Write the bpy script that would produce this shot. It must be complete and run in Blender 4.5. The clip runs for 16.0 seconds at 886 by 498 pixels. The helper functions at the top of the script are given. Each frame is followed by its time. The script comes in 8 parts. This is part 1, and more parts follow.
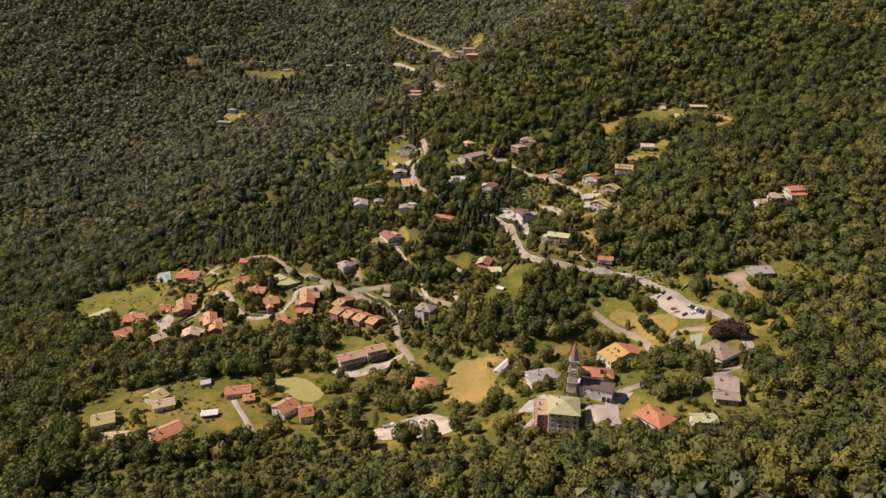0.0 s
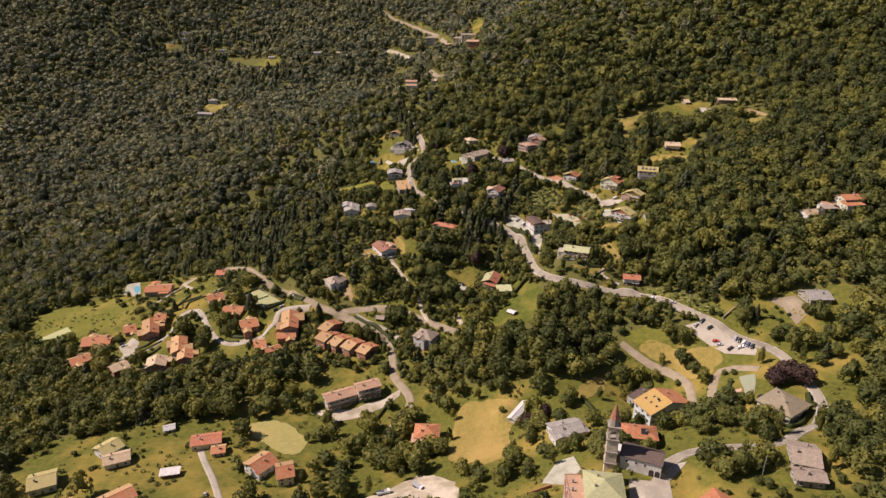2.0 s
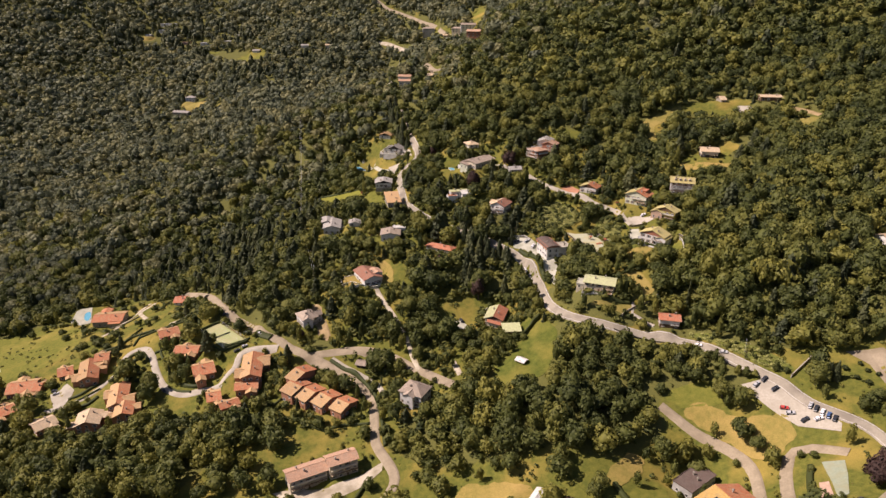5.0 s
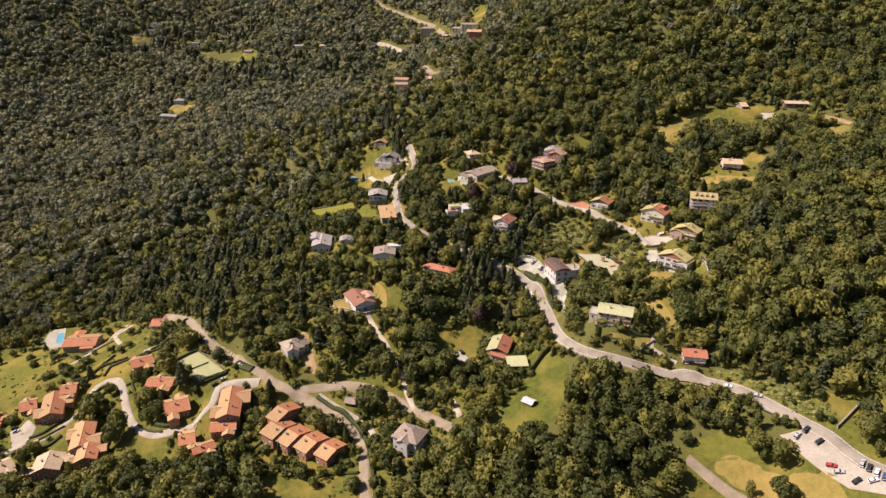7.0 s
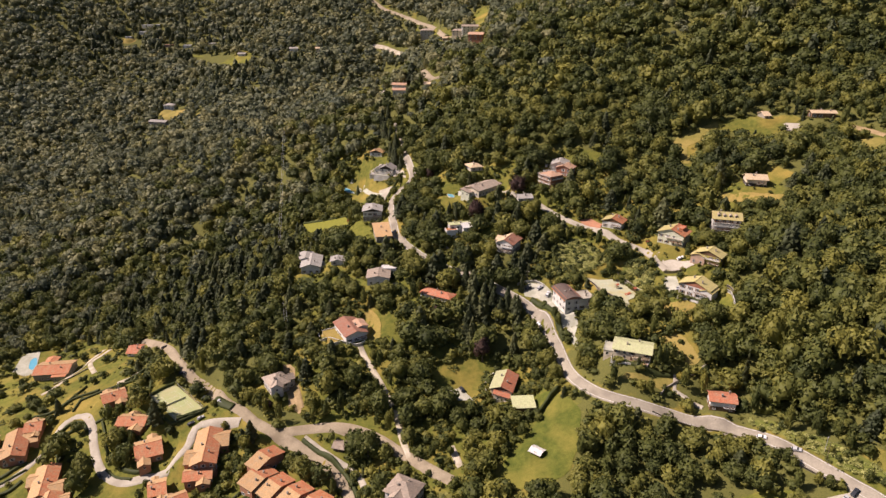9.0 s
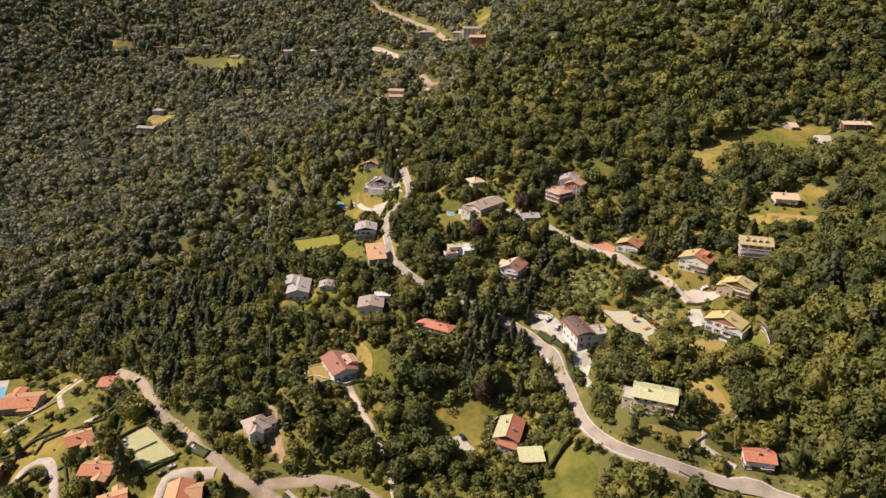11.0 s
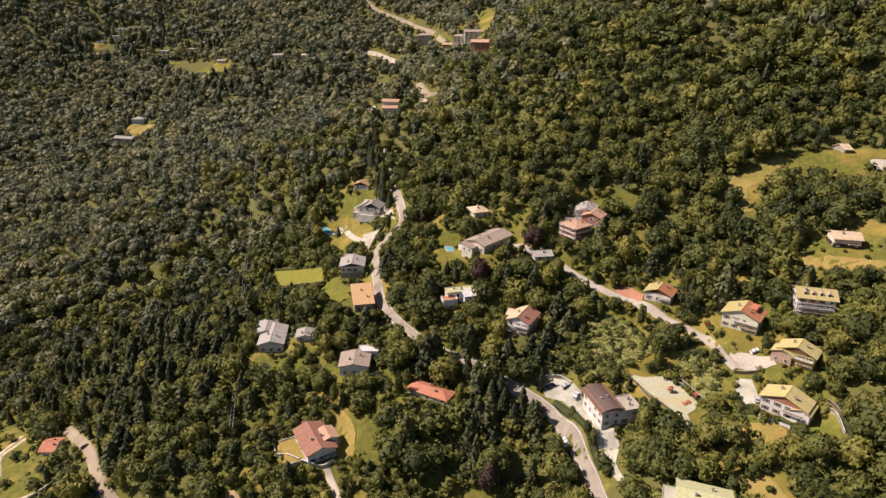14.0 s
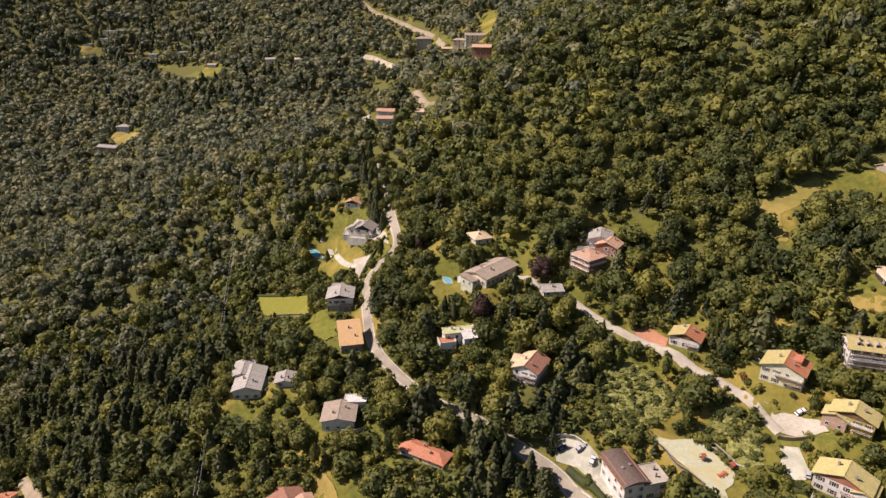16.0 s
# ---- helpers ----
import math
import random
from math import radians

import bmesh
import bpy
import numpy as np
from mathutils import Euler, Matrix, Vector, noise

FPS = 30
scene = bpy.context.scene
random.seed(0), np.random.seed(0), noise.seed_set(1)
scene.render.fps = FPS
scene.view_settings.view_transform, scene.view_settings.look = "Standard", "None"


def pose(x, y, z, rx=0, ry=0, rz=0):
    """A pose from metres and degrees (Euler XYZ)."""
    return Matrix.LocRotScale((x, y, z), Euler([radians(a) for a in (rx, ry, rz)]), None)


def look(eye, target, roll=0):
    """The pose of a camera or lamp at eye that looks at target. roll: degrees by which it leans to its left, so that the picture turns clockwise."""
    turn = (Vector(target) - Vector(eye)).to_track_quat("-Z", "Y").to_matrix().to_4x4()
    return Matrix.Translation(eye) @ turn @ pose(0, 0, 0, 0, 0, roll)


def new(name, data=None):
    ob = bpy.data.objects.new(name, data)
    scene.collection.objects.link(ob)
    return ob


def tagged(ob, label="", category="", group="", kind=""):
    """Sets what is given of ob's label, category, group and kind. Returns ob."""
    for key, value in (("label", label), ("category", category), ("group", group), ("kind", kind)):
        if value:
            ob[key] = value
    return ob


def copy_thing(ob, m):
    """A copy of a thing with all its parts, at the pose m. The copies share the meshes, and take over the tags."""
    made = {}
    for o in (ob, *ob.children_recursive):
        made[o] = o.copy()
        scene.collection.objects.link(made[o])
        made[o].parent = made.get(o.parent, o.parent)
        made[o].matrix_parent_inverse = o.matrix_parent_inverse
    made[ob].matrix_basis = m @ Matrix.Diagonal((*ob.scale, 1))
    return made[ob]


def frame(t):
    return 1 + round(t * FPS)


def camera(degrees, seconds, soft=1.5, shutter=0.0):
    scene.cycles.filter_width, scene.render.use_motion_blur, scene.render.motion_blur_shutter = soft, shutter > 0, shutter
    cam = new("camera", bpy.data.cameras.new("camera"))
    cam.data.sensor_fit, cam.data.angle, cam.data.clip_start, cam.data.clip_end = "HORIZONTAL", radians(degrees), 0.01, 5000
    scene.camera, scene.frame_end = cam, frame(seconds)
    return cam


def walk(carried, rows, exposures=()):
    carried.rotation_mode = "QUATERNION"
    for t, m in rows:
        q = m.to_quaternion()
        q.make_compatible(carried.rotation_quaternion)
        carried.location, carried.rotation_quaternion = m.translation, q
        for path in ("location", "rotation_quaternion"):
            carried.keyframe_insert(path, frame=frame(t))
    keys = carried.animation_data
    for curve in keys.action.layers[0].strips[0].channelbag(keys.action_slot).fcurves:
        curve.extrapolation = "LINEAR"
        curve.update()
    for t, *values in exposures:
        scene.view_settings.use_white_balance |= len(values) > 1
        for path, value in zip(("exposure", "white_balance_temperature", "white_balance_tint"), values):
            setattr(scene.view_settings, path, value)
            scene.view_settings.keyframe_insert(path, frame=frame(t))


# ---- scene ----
cam = camera(68.57, 16.0, soft=1.45)

# seconds, eye, then yaw, pitch and roll in degrees
PATH = [
    (0, 18.01, -254.48, 304.79, 4.509, -19.992, 0.328),
    (0.5, 13.61, -235.70, 304.80, 4.396, -20.343, 0.319),
    (1, 10.07, -216.72, 304.39, 4.194, -20.661, 0.357),
    (1.5, 7.14, -197.67, 303.27, 4.000, -20.936, 0.407),
    (2, 5.11, -178.57, 301.49, 3.859, -21.147, 0.439),
    (2.5, 4.21, -159.50, 298.91, 3.799, -21.324, 0.437),
    (3, 4.24, -142.55, 296.62, 3.804, -21.427, 0.429),
    (3.5, 4.08, -128.36, 294.78, 3.835, -21.462, 0.408),
    (4, 3.93, -114.74, 292.90, 3.893, -21.468, 0.395),
    (4.2, 3.91, -109.08, 292.13, 3.915, -21.483, 0.380),
    (5, 3.60, -84.46, 290.05, 4.022, -21.550, 0.284),
    (5.8, 2.61, -66.12, 289.60, 4.005, -21.608, 0.292),
    (6.5, 1.86, -50.51, 289.36, 4.007, -21.648, 0.290),
    (7.5, 1.16, -30.39, 289.53, 4.059, -21.643, 0.274),
    (8.5, 0.53, -10.25, 289.82, 4.124, -21.642, 0.248),
    (9.5, -0.11, 10.21, 290.16, 4.194, -21.650, 0.217),
    (10.5, -0.78, 31.02, 290.53, 4.264, -21.666, 0.188),
    (11.5, -1.51, 52.24, 290.91, 4.330, -21.689, 0.163),
    (12.5, -2.30, 73.90, 291.29, 4.390, -21.715, 0.145),
    (13.5, -3.13, 96.01, 291.64, 4.445, -21.743, 0.134),
    (14.5, -3.89, 118.14, 292.05, 4.507, -21.757, 0.125),
    (15, -4.21, 129.16, 292.28, 4.543, -21.756, 0.118),
    (15.5, -4.50, 140.28, 292.50, 4.581, -21.755, 0.110),
    (16, -4.66, 151.06, 292.80, 4.632, -21.740, 0.097),
]


def gaze(x, y, z, yaw, pitch, roll):
    a, p = radians(yaw), radians(pitch)
    ahead = Vector((-math.sin(a) * math.cos(p), math.cos(a) * math.cos(p), math.sin(p)))
    return look((x, y, z), Vector((x, y, z)) + ahead, roll)


walk(cam, [(row[0], gaze(*row[1:])) for row in PATH], exposures=[(0.0, 0.16, 6800, 30), (4.0, 0.32, 6800, 30), (6.5, 0.47, 6800, 30), (16.0, 0.47, 6750, 29)])

# ---- sky and sun: late-morning sun from the left, clear sky ----
SUN_ELEV, SUN_AZ = radians(47), radians(268)
world = bpy.data.worlds.new("sky")
scene.world = world
world.use_nodes = True
wn = world.node_tree.nodes
sky = wn.new("ShaderNodeTexSky")
sky.sky_type = "NISHITA"
sky.sun_disc = False
sky.sun_elevation, sky.sun_rotation = SUN_ELEV, SUN_AZ
sky.altitude = 700
wn["Background"].inputs["Strength"].default_value = 0.055
world.node_tree.links.new(sky.outputs[0], wn["Background"].inputs["Color"])
sun_data = bpy.data.lights.new("sun", "SUN")
sun_data.energy, sun_data.angle, sun_data.color = 5.0, radians(0.53), (1.0, 0.93, 0.80)
sun = new("sun", sun_data)
to_sun = Vector((math.sin(SUN_AZ) * math.cos(SUN_ELEV), math.cos(SUN_AZ) * math.cos(SUN_ELEV), math.sin(SUN_ELEV)))
sun.rotation_euler = to_sun.to_track_quat("Z", "Y").to_euler()
sun.location = to_sun * 800

# ---- materials ----
MATS = {}


def material(name, rough=0.8, spec=0.25, metal=0.0):
    m = bpy.data.materials.new(name)
    m.use_nodes = True
    b = m.node_tree.nodes["Principled BSDF"]
    b.inputs["Roughness"].default_value = rough
    b.inputs["Specular IOR Level"].default_value = spec
    b.inputs["Metallic"].default_value = metal
    MATS[name] = m
    return m, m.node_tree.nodes, m.node_tree.links, b


def noise_tex(n, l, coord, scale, detail=4.0, rough=0.6):
    t = n.new("ShaderNodeTexNoise")
    t.inputs["Scale"].default_value, t.inputs["Detail"].default_value, t.inputs["Roughness"].default_value = scale, detail, rough
    l.new(coord, t.inputs["Vector"])
    return t


def ramp(n, l, value, stops):
    r = n.new("ShaderNodeValToRGB")
    while len(r.color_ramp.elements) < len(stops):
        r.color_ramp.elements.new(0.5)
    for e, (p, c) in zip(r.color_ramp.elements, stops):
        e.position, e.color = p, (*c, 1)
    l.new(value, r.inputs[0])
    return r


def mix(n, l, fac, a, b, mode="MIX"):
    x = n.new("ShaderNodeMix")
    x.data_type, x.blend_type = "RGBA", mode
    for socket, v in ((x.inputs[0], fac), (x.inputs[6], a), (x.inputs[7], b)):
        if isinstance(v, (int, float)):
            socket.default_value = v
        elif isinstance(v, tuple):
            socket.default_value = (*v, 1)
        else:
            l.new(v, socket)
    return x.outputs[2]


def bump(n, l, b, height, strength, distance):
    x = n.new("ShaderNodeBump")
    x.inputs["Strength"].default_value, x.inputs["Distance"].default_value = strength, distance
    l.new(height, x.inputs["Height"])
    l.new(x.outputs[0], b.inputs["Normal"])


def position(n):
    return n.new("ShaderNodeNewGeometry").outputs["Position"]


def surface(name, dark, light, scale, rough=0.85, spec=0.2, stain=None, stain_scale=0.12, relief=0.3, depth=0.05):
    """Two colours mixed at two scales, with stains and a fine relief."""
    m, n, l, b = material(name, rough, spec)
    p = position(n)
    fine, wide = noise_tex(n, l, p, scale), noise_tex(n, l, p, stain_scale, 3)
    col = ramp(n, l, fine.outputs[0], [(0.32, dark), (0.68, light)]).outputs[0]
    if stain:
        f = ramp(n, l, wide.outputs[0], [(0.42, (0, 0, 0)), (0.66, (1, 1, 1))]).outputs[0]
        col = mix(n, l, f, col, stain)
    l.new(col, b.inputs["Base Color"])
    bump(n, l, b, fine.outputs[0], relief, depth)
    return m


def grassy(name, a, b2, dry, amount, litter=None):
    m, n, l, b = material(name, 0.9, 0.1)
    p = position(n)
    blades, tufts, fields = noise_tex(n, l, p, 2.4, 5), noise_tex(n, l, p, 0.35, 4), noise_tex(n, l, p, 0.035, 4)
    col = ramp(n, l, tufts.outputs[0], [(0.3, a), (0.7, b2)]).outputs[0]
    f = ramp(n, l, fields.outputs[0], [(0.5 - amount, (0, 0, 0)), (0.72 - amount, (1, 1, 1))]).outputs[0]
    col = mix(n, l, f, col, dry)
    spots = ramp(n, l, blades.outputs[0], [(0.35, (0.55, 0.55, 0.5)), (0.62, (1.1, 1.1, 1.05))]).outputs[0]
    col = mix(n, l, 0.55, col, spots, "MULTIPLY")
    if litter:
        # leaf litter and low weeds under the woods, with a ragged edge to the lawns
        open_land = n.new("ShaderNodeAttribute")
        open_land.attribute_name = "open_land"
        edge = n.new("ShaderNodeMath")
        edge.operation = "MULTIPLY_ADD"
        l.new(tufts.outputs[0], edge.inputs[0])
        edge.inputs[1].default_value = 0.7
        l.new(open_land.outputs["Fac"], edge.inputs[2])
        floor_col = ramp(n, l, blades.outputs[0], [(0.32, litter[0]), (0.68, litter[1])]).outputs[0]
        col = mix(n, l, ramp(n, l, edge.outputs[0], [(0.70, (0, 0, 0)), (0.98, (1, 1, 1))]).outputs[0], floor_col, col)
    l.new(col, b.inputs["Base Color"])
    bump(n, l, b, blades.outputs[0], 0.5, 0.15)
    return m


def foliage(name, dark, mid, light):
    """Leaves: every spray, every tree and every stand has its own tone."""
    m, n, l, b = material(name, 0.6, 0.2)
    g = n.new("ShaderNodeNewGeometry")
    own = n.new("ShaderNodeAttribute")
    own.attribute_name = "tone"
    stand, leaf = noise_tex(n, l, g.outputs["Position"], 0.014, 3), noise_tex(n, l, g.outputs["Position"], 1.3, 4, 0.7)
    total = None
    for source, share_of in ((own.outputs["Fac"], 0.58), (g.outputs["Random Per Island"], 0.22), (stand.outputs[0], 0.50), (n.new("ShaderNodeObjectInfo").outputs["Random"], 0.15)):
        k = n.new("ShaderNodeMath")
        k.operation = "MULTIPLY_ADD"
        l.new(source, k.inputs[0])
        k.inputs[1].default_value = share_of
        if total is None:
            k.inputs[2].default_value = -0.17
        else:
            l.new(total, k.inputs[2])
        total = k.outputs[0]
    col = ramp(n, l, total, [(0.12, dark), (0.5, mid), (0.92, light)]).outputs[0]
    speck = ramp(n, l, leaf.outputs[0], [(0.36, (0.45, 0.50, 0.42)), (0.62, (1.25, 1.22, 1.1))]).outputs[0]
    col = mix(n, l, 0.30, col, speck, "MULTIPLY")
    l.new(col, b.inputs["Base Color"])
    bump(n, l, b, leaf.outputs[0], 0.4, 0.3)
    # thin leaves let part of the sun through
    through_leaf, both = n.new("ShaderNodeBsdfTranslucent"), n.new("ShaderNodeMixShader")
    l.new(col, through_leaf.inputs["Color"])
    both.inputs[0].default_value = 0.26
    l.new(b.outputs[0], both.inputs[1])
    l.new(through_leaf.outputs[0], both.inputs[2])
    l.new(both.outputs[0], n["Material Output"].inputs["Surface"])
    return m


def tiles(name, a, b2, old):
    """Roof tiles: courses down the slope, single tiles in different tones, lichen."""
    m, n, l, b = material(name, 0.75, 0.25)
    obj = n.new("ShaderNodeTexCoord").outputs["Object"]
    cells = n.new("ShaderNodeTexVoronoi")
    cells.inputs["Scale"].default_value = 2.6
    l.new(obj, cells.inputs["Vector"])
    wave = n.new("ShaderNodeTexWave")
    wave.inputs["Scale"].default_value, wave.inputs["Distortion"].default_value = 1.1, 0.4
    l.new(obj, wave.inputs["Vector"])
    worn = noise_tex(n, l, obj, 0.5, 5)
    sep = n.new("ShaderNodeSeparateColor")
    l.new(cells.outputs["Color"], sep.inputs[0])
    col = mix(n, l, sep.outputs[0], a, b2)
    f = ramp(n, l, worn.outputs[0], [(0.45, (0, 0, 0)), (0.7, (1, 1, 1))]).outputs[0]
    col = mix(n, l, f, col, old)
    streak = noise_tex(n, l, obj, 1.4, 5, 0.7)
    col = mix(n, l, 0.6, col, ramp(n, l, streak.outputs[0], [(0.34, (0.58, 0.58, 0.56)), (0.64, (1.12, 1.12, 1.12))]).outputs[0], "MULTIPLY")
    tone = n.new("ShaderNodeObjectInfo").outputs["Random"]
    col = mix(n, l, 0.6, col, ramp(n, l, tone, [(0, (0.72, 0.7, 0.7)), (1, (1.1, 1.1, 1.1))]).outputs[0], "MULTIPLY")
    l.new(col, b.inputs["Base Color"])
    bump(n, l, b, wave.outputs[0], 0.35, 0.06)
    return m


grassy("grass", (0.082, 0.098, 0.020), (0.168, 0.162, 0.033), (0.30, 0.225, 0.055), 0.03)
grassy("hillside", (0.082, 0.098, 0.020), (0.168, 0.162, 0.033), (0.30, 0.225, 0.055), 0.03, ((0.072, 0.080, 0.024), (0.15, 0.142, 0.040)))
grassy("grassgreen", (0.115, 0.130, 0.024), (0.195, 0.188, 0.038), (0.28, 0.23, 0.055), 0.0)
grassy("mownlawn", (0.165, 0.172, 0.030), (0.215, 0.210, 0.040), (0.25, 0.23, 0.050), -0.05)
grassy("meadowgreen", (0.070, 0.092, 0.017), (0.130, 0.142, 0.027), (0.215, 0.190, 0.042), 0.0)
grassy("weeds", (0.075, 0.098, 0.022), (0.165, 0.178, 0.042), (0.25, 0.225, 0.060), -0.02)
grassy("meadow", (0.18, 0.165, 0.042), (0.27, 0.225, 0.064), (0.34, 0.26, 0.082), 0.04)
grassy("drygrass", (0.21, 0.18, 0.048), (0.32, 0.24, 0.072), (0.39, 0.275, 0.092), 0.05)
grassy("palefield", (0.31, 0.285, 0.100), (0.39, 0.345, 0.130), (0.43, 0.35, 0.145), 0.0)
# haze painted in: paler, bluer leaf tones for the far and outer woods
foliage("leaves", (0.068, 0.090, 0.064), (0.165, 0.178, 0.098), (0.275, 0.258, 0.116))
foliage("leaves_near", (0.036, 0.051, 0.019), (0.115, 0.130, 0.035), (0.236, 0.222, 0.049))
foliage("needles", (0.046, 0.060, 0.030), (0.090, 0.106, 0.050), (0.155, 0.165, 0.072))
foliage("climber_leaves", (0.24, 0.255, 0.075), (0.36, 0.365, 0.125), (0.47, 0.45, 0.17))
foliage("purple_leaves", (0.040, 0.024, 0.021), (0.070, 0.042, 0.036), (0.115, 0.072, 0.056))
foliage("yellow_leaves", (0.14, 0.13, 0.02), (0.24, 0.20, 0.03), (0.32, 0.26, 0.05))
foliage("red_leaves", (0.12, 0.03, 0.02), (0.22, 0.06, 0.03), (0.28, 0.12, 0.05))
foliage("hedge_leaves", (0.034, 0.046, 0.016), (0.06, 0.075, 0.024), (0.095, 0.105, 0.035))
surface("bark", (0.06, 0.045, 0.03), (0.14, 0.11, 0.08), 6, 0.95, 0.1)
surface("asphalt", (0.27, 0.240, 0.185), (0.36, 0.325, 0.255), 1.5, 0.9, 0.2, (0.21, 0.185, 0.145), 0.08)
surface("asphaltpale", (0.27, 0.222, 0.150), (0.36, 0.30, 0.210), 1.2, 0.9, 0.2, (0.22, 0.18, 0.12), 0.09)
surface("gravel", (0.42, 0.37, 0.28), (0.56, 0.50, 0.39), 3, 0.95, 0.1, (0.30, 0.26, 0.18), 0.12)
surface("concrete", (0.34, 0.31, 0.245), (0.45, 0.41, 0.335), 1.0, 0.9, 0.2, (0.31, 0.28, 0.22), 0.1)
surface("mint", (0.36, 0.38, 0.27), (0.47, 0.47, 0.33), 0.8, 0.9, 0.15, (0.42, 0.38, 0.20), 0.12)
surface("mintpale", (0.37, 0.365, 0.29), (0.48, 0.47, 0.38), 1.0, 0.9, 0.2, (0.31, 0.31, 0.235), 0.15)
surface("mintdull", (0.22, 0.26, 0.185), (0.30, 0.33, 0.245), 0.9, 0.9, 0.15, (0.27, 0.27, 0.17), 0.15)
surface("dirt", (0.30, 0.21, 0.11), (0.42, 0.31, 0.17), 1.6, 0.95, 0.1, (0.22, 0.17, 0.08), 0.12)
surface("dirtpale", (0.46, 0.40, 0.30), (0.62, 0.56, 0.44), 1.4, 0.95, 0.1, (0.34, 0.29, 0.20), 0.1)
surface("court", (0.31, 0.35, 0.155), (0.37, 0.40, 0.185), 1.2, 0.85, 0.2, (0.40, 0.38, 0.20), 0.12)
surface("linepaint", (0.50, 0.49, 0.44), (0.62, 0.61, 0.55), 4, 0.8)
surface("white", (0.57, 0.56, 0.52), (0.70, 0.69, 0.65), 1.2, 0.85, 0.2, (0.50, 0.48, 0.43), 0.25)
surface("cream", (0.58, 0.51, 0.38), (0.70, 0.62, 0.47), 1.2, 0.85, 0.2, (0.50, 0.43, 0.31), 0.25)
surface("grey", (0.34, 0.34, 0.33), (0.44, 0.43, 0.41), 1.2, 0.85, 0.2, (0.28, 0.27, 0.25), 0.25)
surface("stone", (0.20, 0.18, 0.15), (0.42, 0.38, 0.32), 1.6, 0.9, 0.15, (0.26, 0.23, 0.19), 0.3, 0.6)
surface("brick", (0.26, 0.10, 0.06), (0.40, 0.18, 0.11), 2.2, 0.9, 0.15, (0.30, 0.17, 0.12), 0.3)
surface("terracotta", (0.36, 0.16, 0.09), (0.46, 0.23, 0.14), 1.2, 0.88, 0.15, (0.34, 0.18, 0.11), 0.3)
surface("rose", (0.40, 0.26, 0.19), (0.54, 0.38, 0.28), 1.2, 0.88, 0.15, (0.36, 0.26, 0.19), 0.3)
surface("yellow", (0.40, 0.34, 0.085), (0.50, 0.43, 0.13), 1.2, 0.85, 0.15, (0.34, 0.32, 0.09), 0.3)
surface("palegreen", (0.52, 0.54, 0.40), (0.62, 0.64, 0.50), 1.2, 0.85, 0.15, (0.46, 0.46, 0.34), 0.3)
surface("paleblue", (0.50, 0.56, 0.58), (0.62, 0.67, 0.68), 1.2, 0.85, 0.15, (0.44, 0.48, 0.48), 0.3)
surface("dark", (0.030, 0.026, 0.024), (0.07, 0.058, 0.05), 1.4, 0.8, 0.2)
surface("wood", (0.14, 0.08, 0.045), (0.26, 0.16, 0.09), 2.5, 0.8, 0.2, (0.10, 0.06, 0.035), 0.3)
surface("plastic_red", (0.40, 0.10, 0.05), (0.5, 0.16, 0.08), 2, 0.5, 0.4)
surface("metal_grey", (0.32, 0.33, 0.34), (0.42, 0.43, 0.44), 2, 0.45, 0.5)
surface("rubber", (0.015, 0.015, 0.015), (0.03, 0.03, 0.03), 4, 0.9)
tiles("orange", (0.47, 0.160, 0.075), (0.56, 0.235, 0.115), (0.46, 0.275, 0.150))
# paler orange: whole roofs, or sunlight painted on the sunward slope
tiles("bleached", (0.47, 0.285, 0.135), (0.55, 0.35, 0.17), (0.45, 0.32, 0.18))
tiles("red", (0.46, 0.15, 0.08), (0.56, 0.22, 0.12), (0.44, 0.25, 0.16))
tiles("redbrown", (0.32, 0.14, 0.09), (0.42, 0.20, 0.13), (0.34, 0.21, 0.15))
tiles("tanred", (0.46, 0.27, 0.17), (0.58, 0.36, 0.24), (0.44, 0.31, 0.22))
tiles("tan", (0.52, 0.39, 0.24), (0.64, 0.49, 0.32), (0.46, 0.37, 0.26))
tiles("yellowtile", (0.45, 0.385, 0.150), (0.54, 0.455, 0.195), (0.42, 0.385, 0.185))
tiles("brownslab", (0.33, 0.26, 0.20), (0.44, 0.36, 0.28), (0.30, 0.26, 0.21))
tiles("tanslab", (0.27, 0.225, 0.150), (0.36, 0.305, 0.205), (0.25, 0.22, 0.16))
tiles("mustard", (0.44, 0.275, 0.085), (0.53, 0.345, 0.115), (0.42, 0.30, 0.13))
tiles("slate", (0.31, 0.29, 0.26), (0.45, 0.43, 0.39), (0.30, 0.28, 0.24))
tiles("darkbrown", (0.12, 0.085, 0.07), (0.17, 0.125, 0.105), (0.15, 0.12, 0.10))
tiles("greenroof", (0.44, 0.47, 0.24), (0.54, 0.56, 0.31), (0.46, 0.45, 0.27))
tiles("whiteroof", (0.62, 0.61, 0.58), (0.74, 0.73, 0.70), (0.55, 0.54, 0.50))

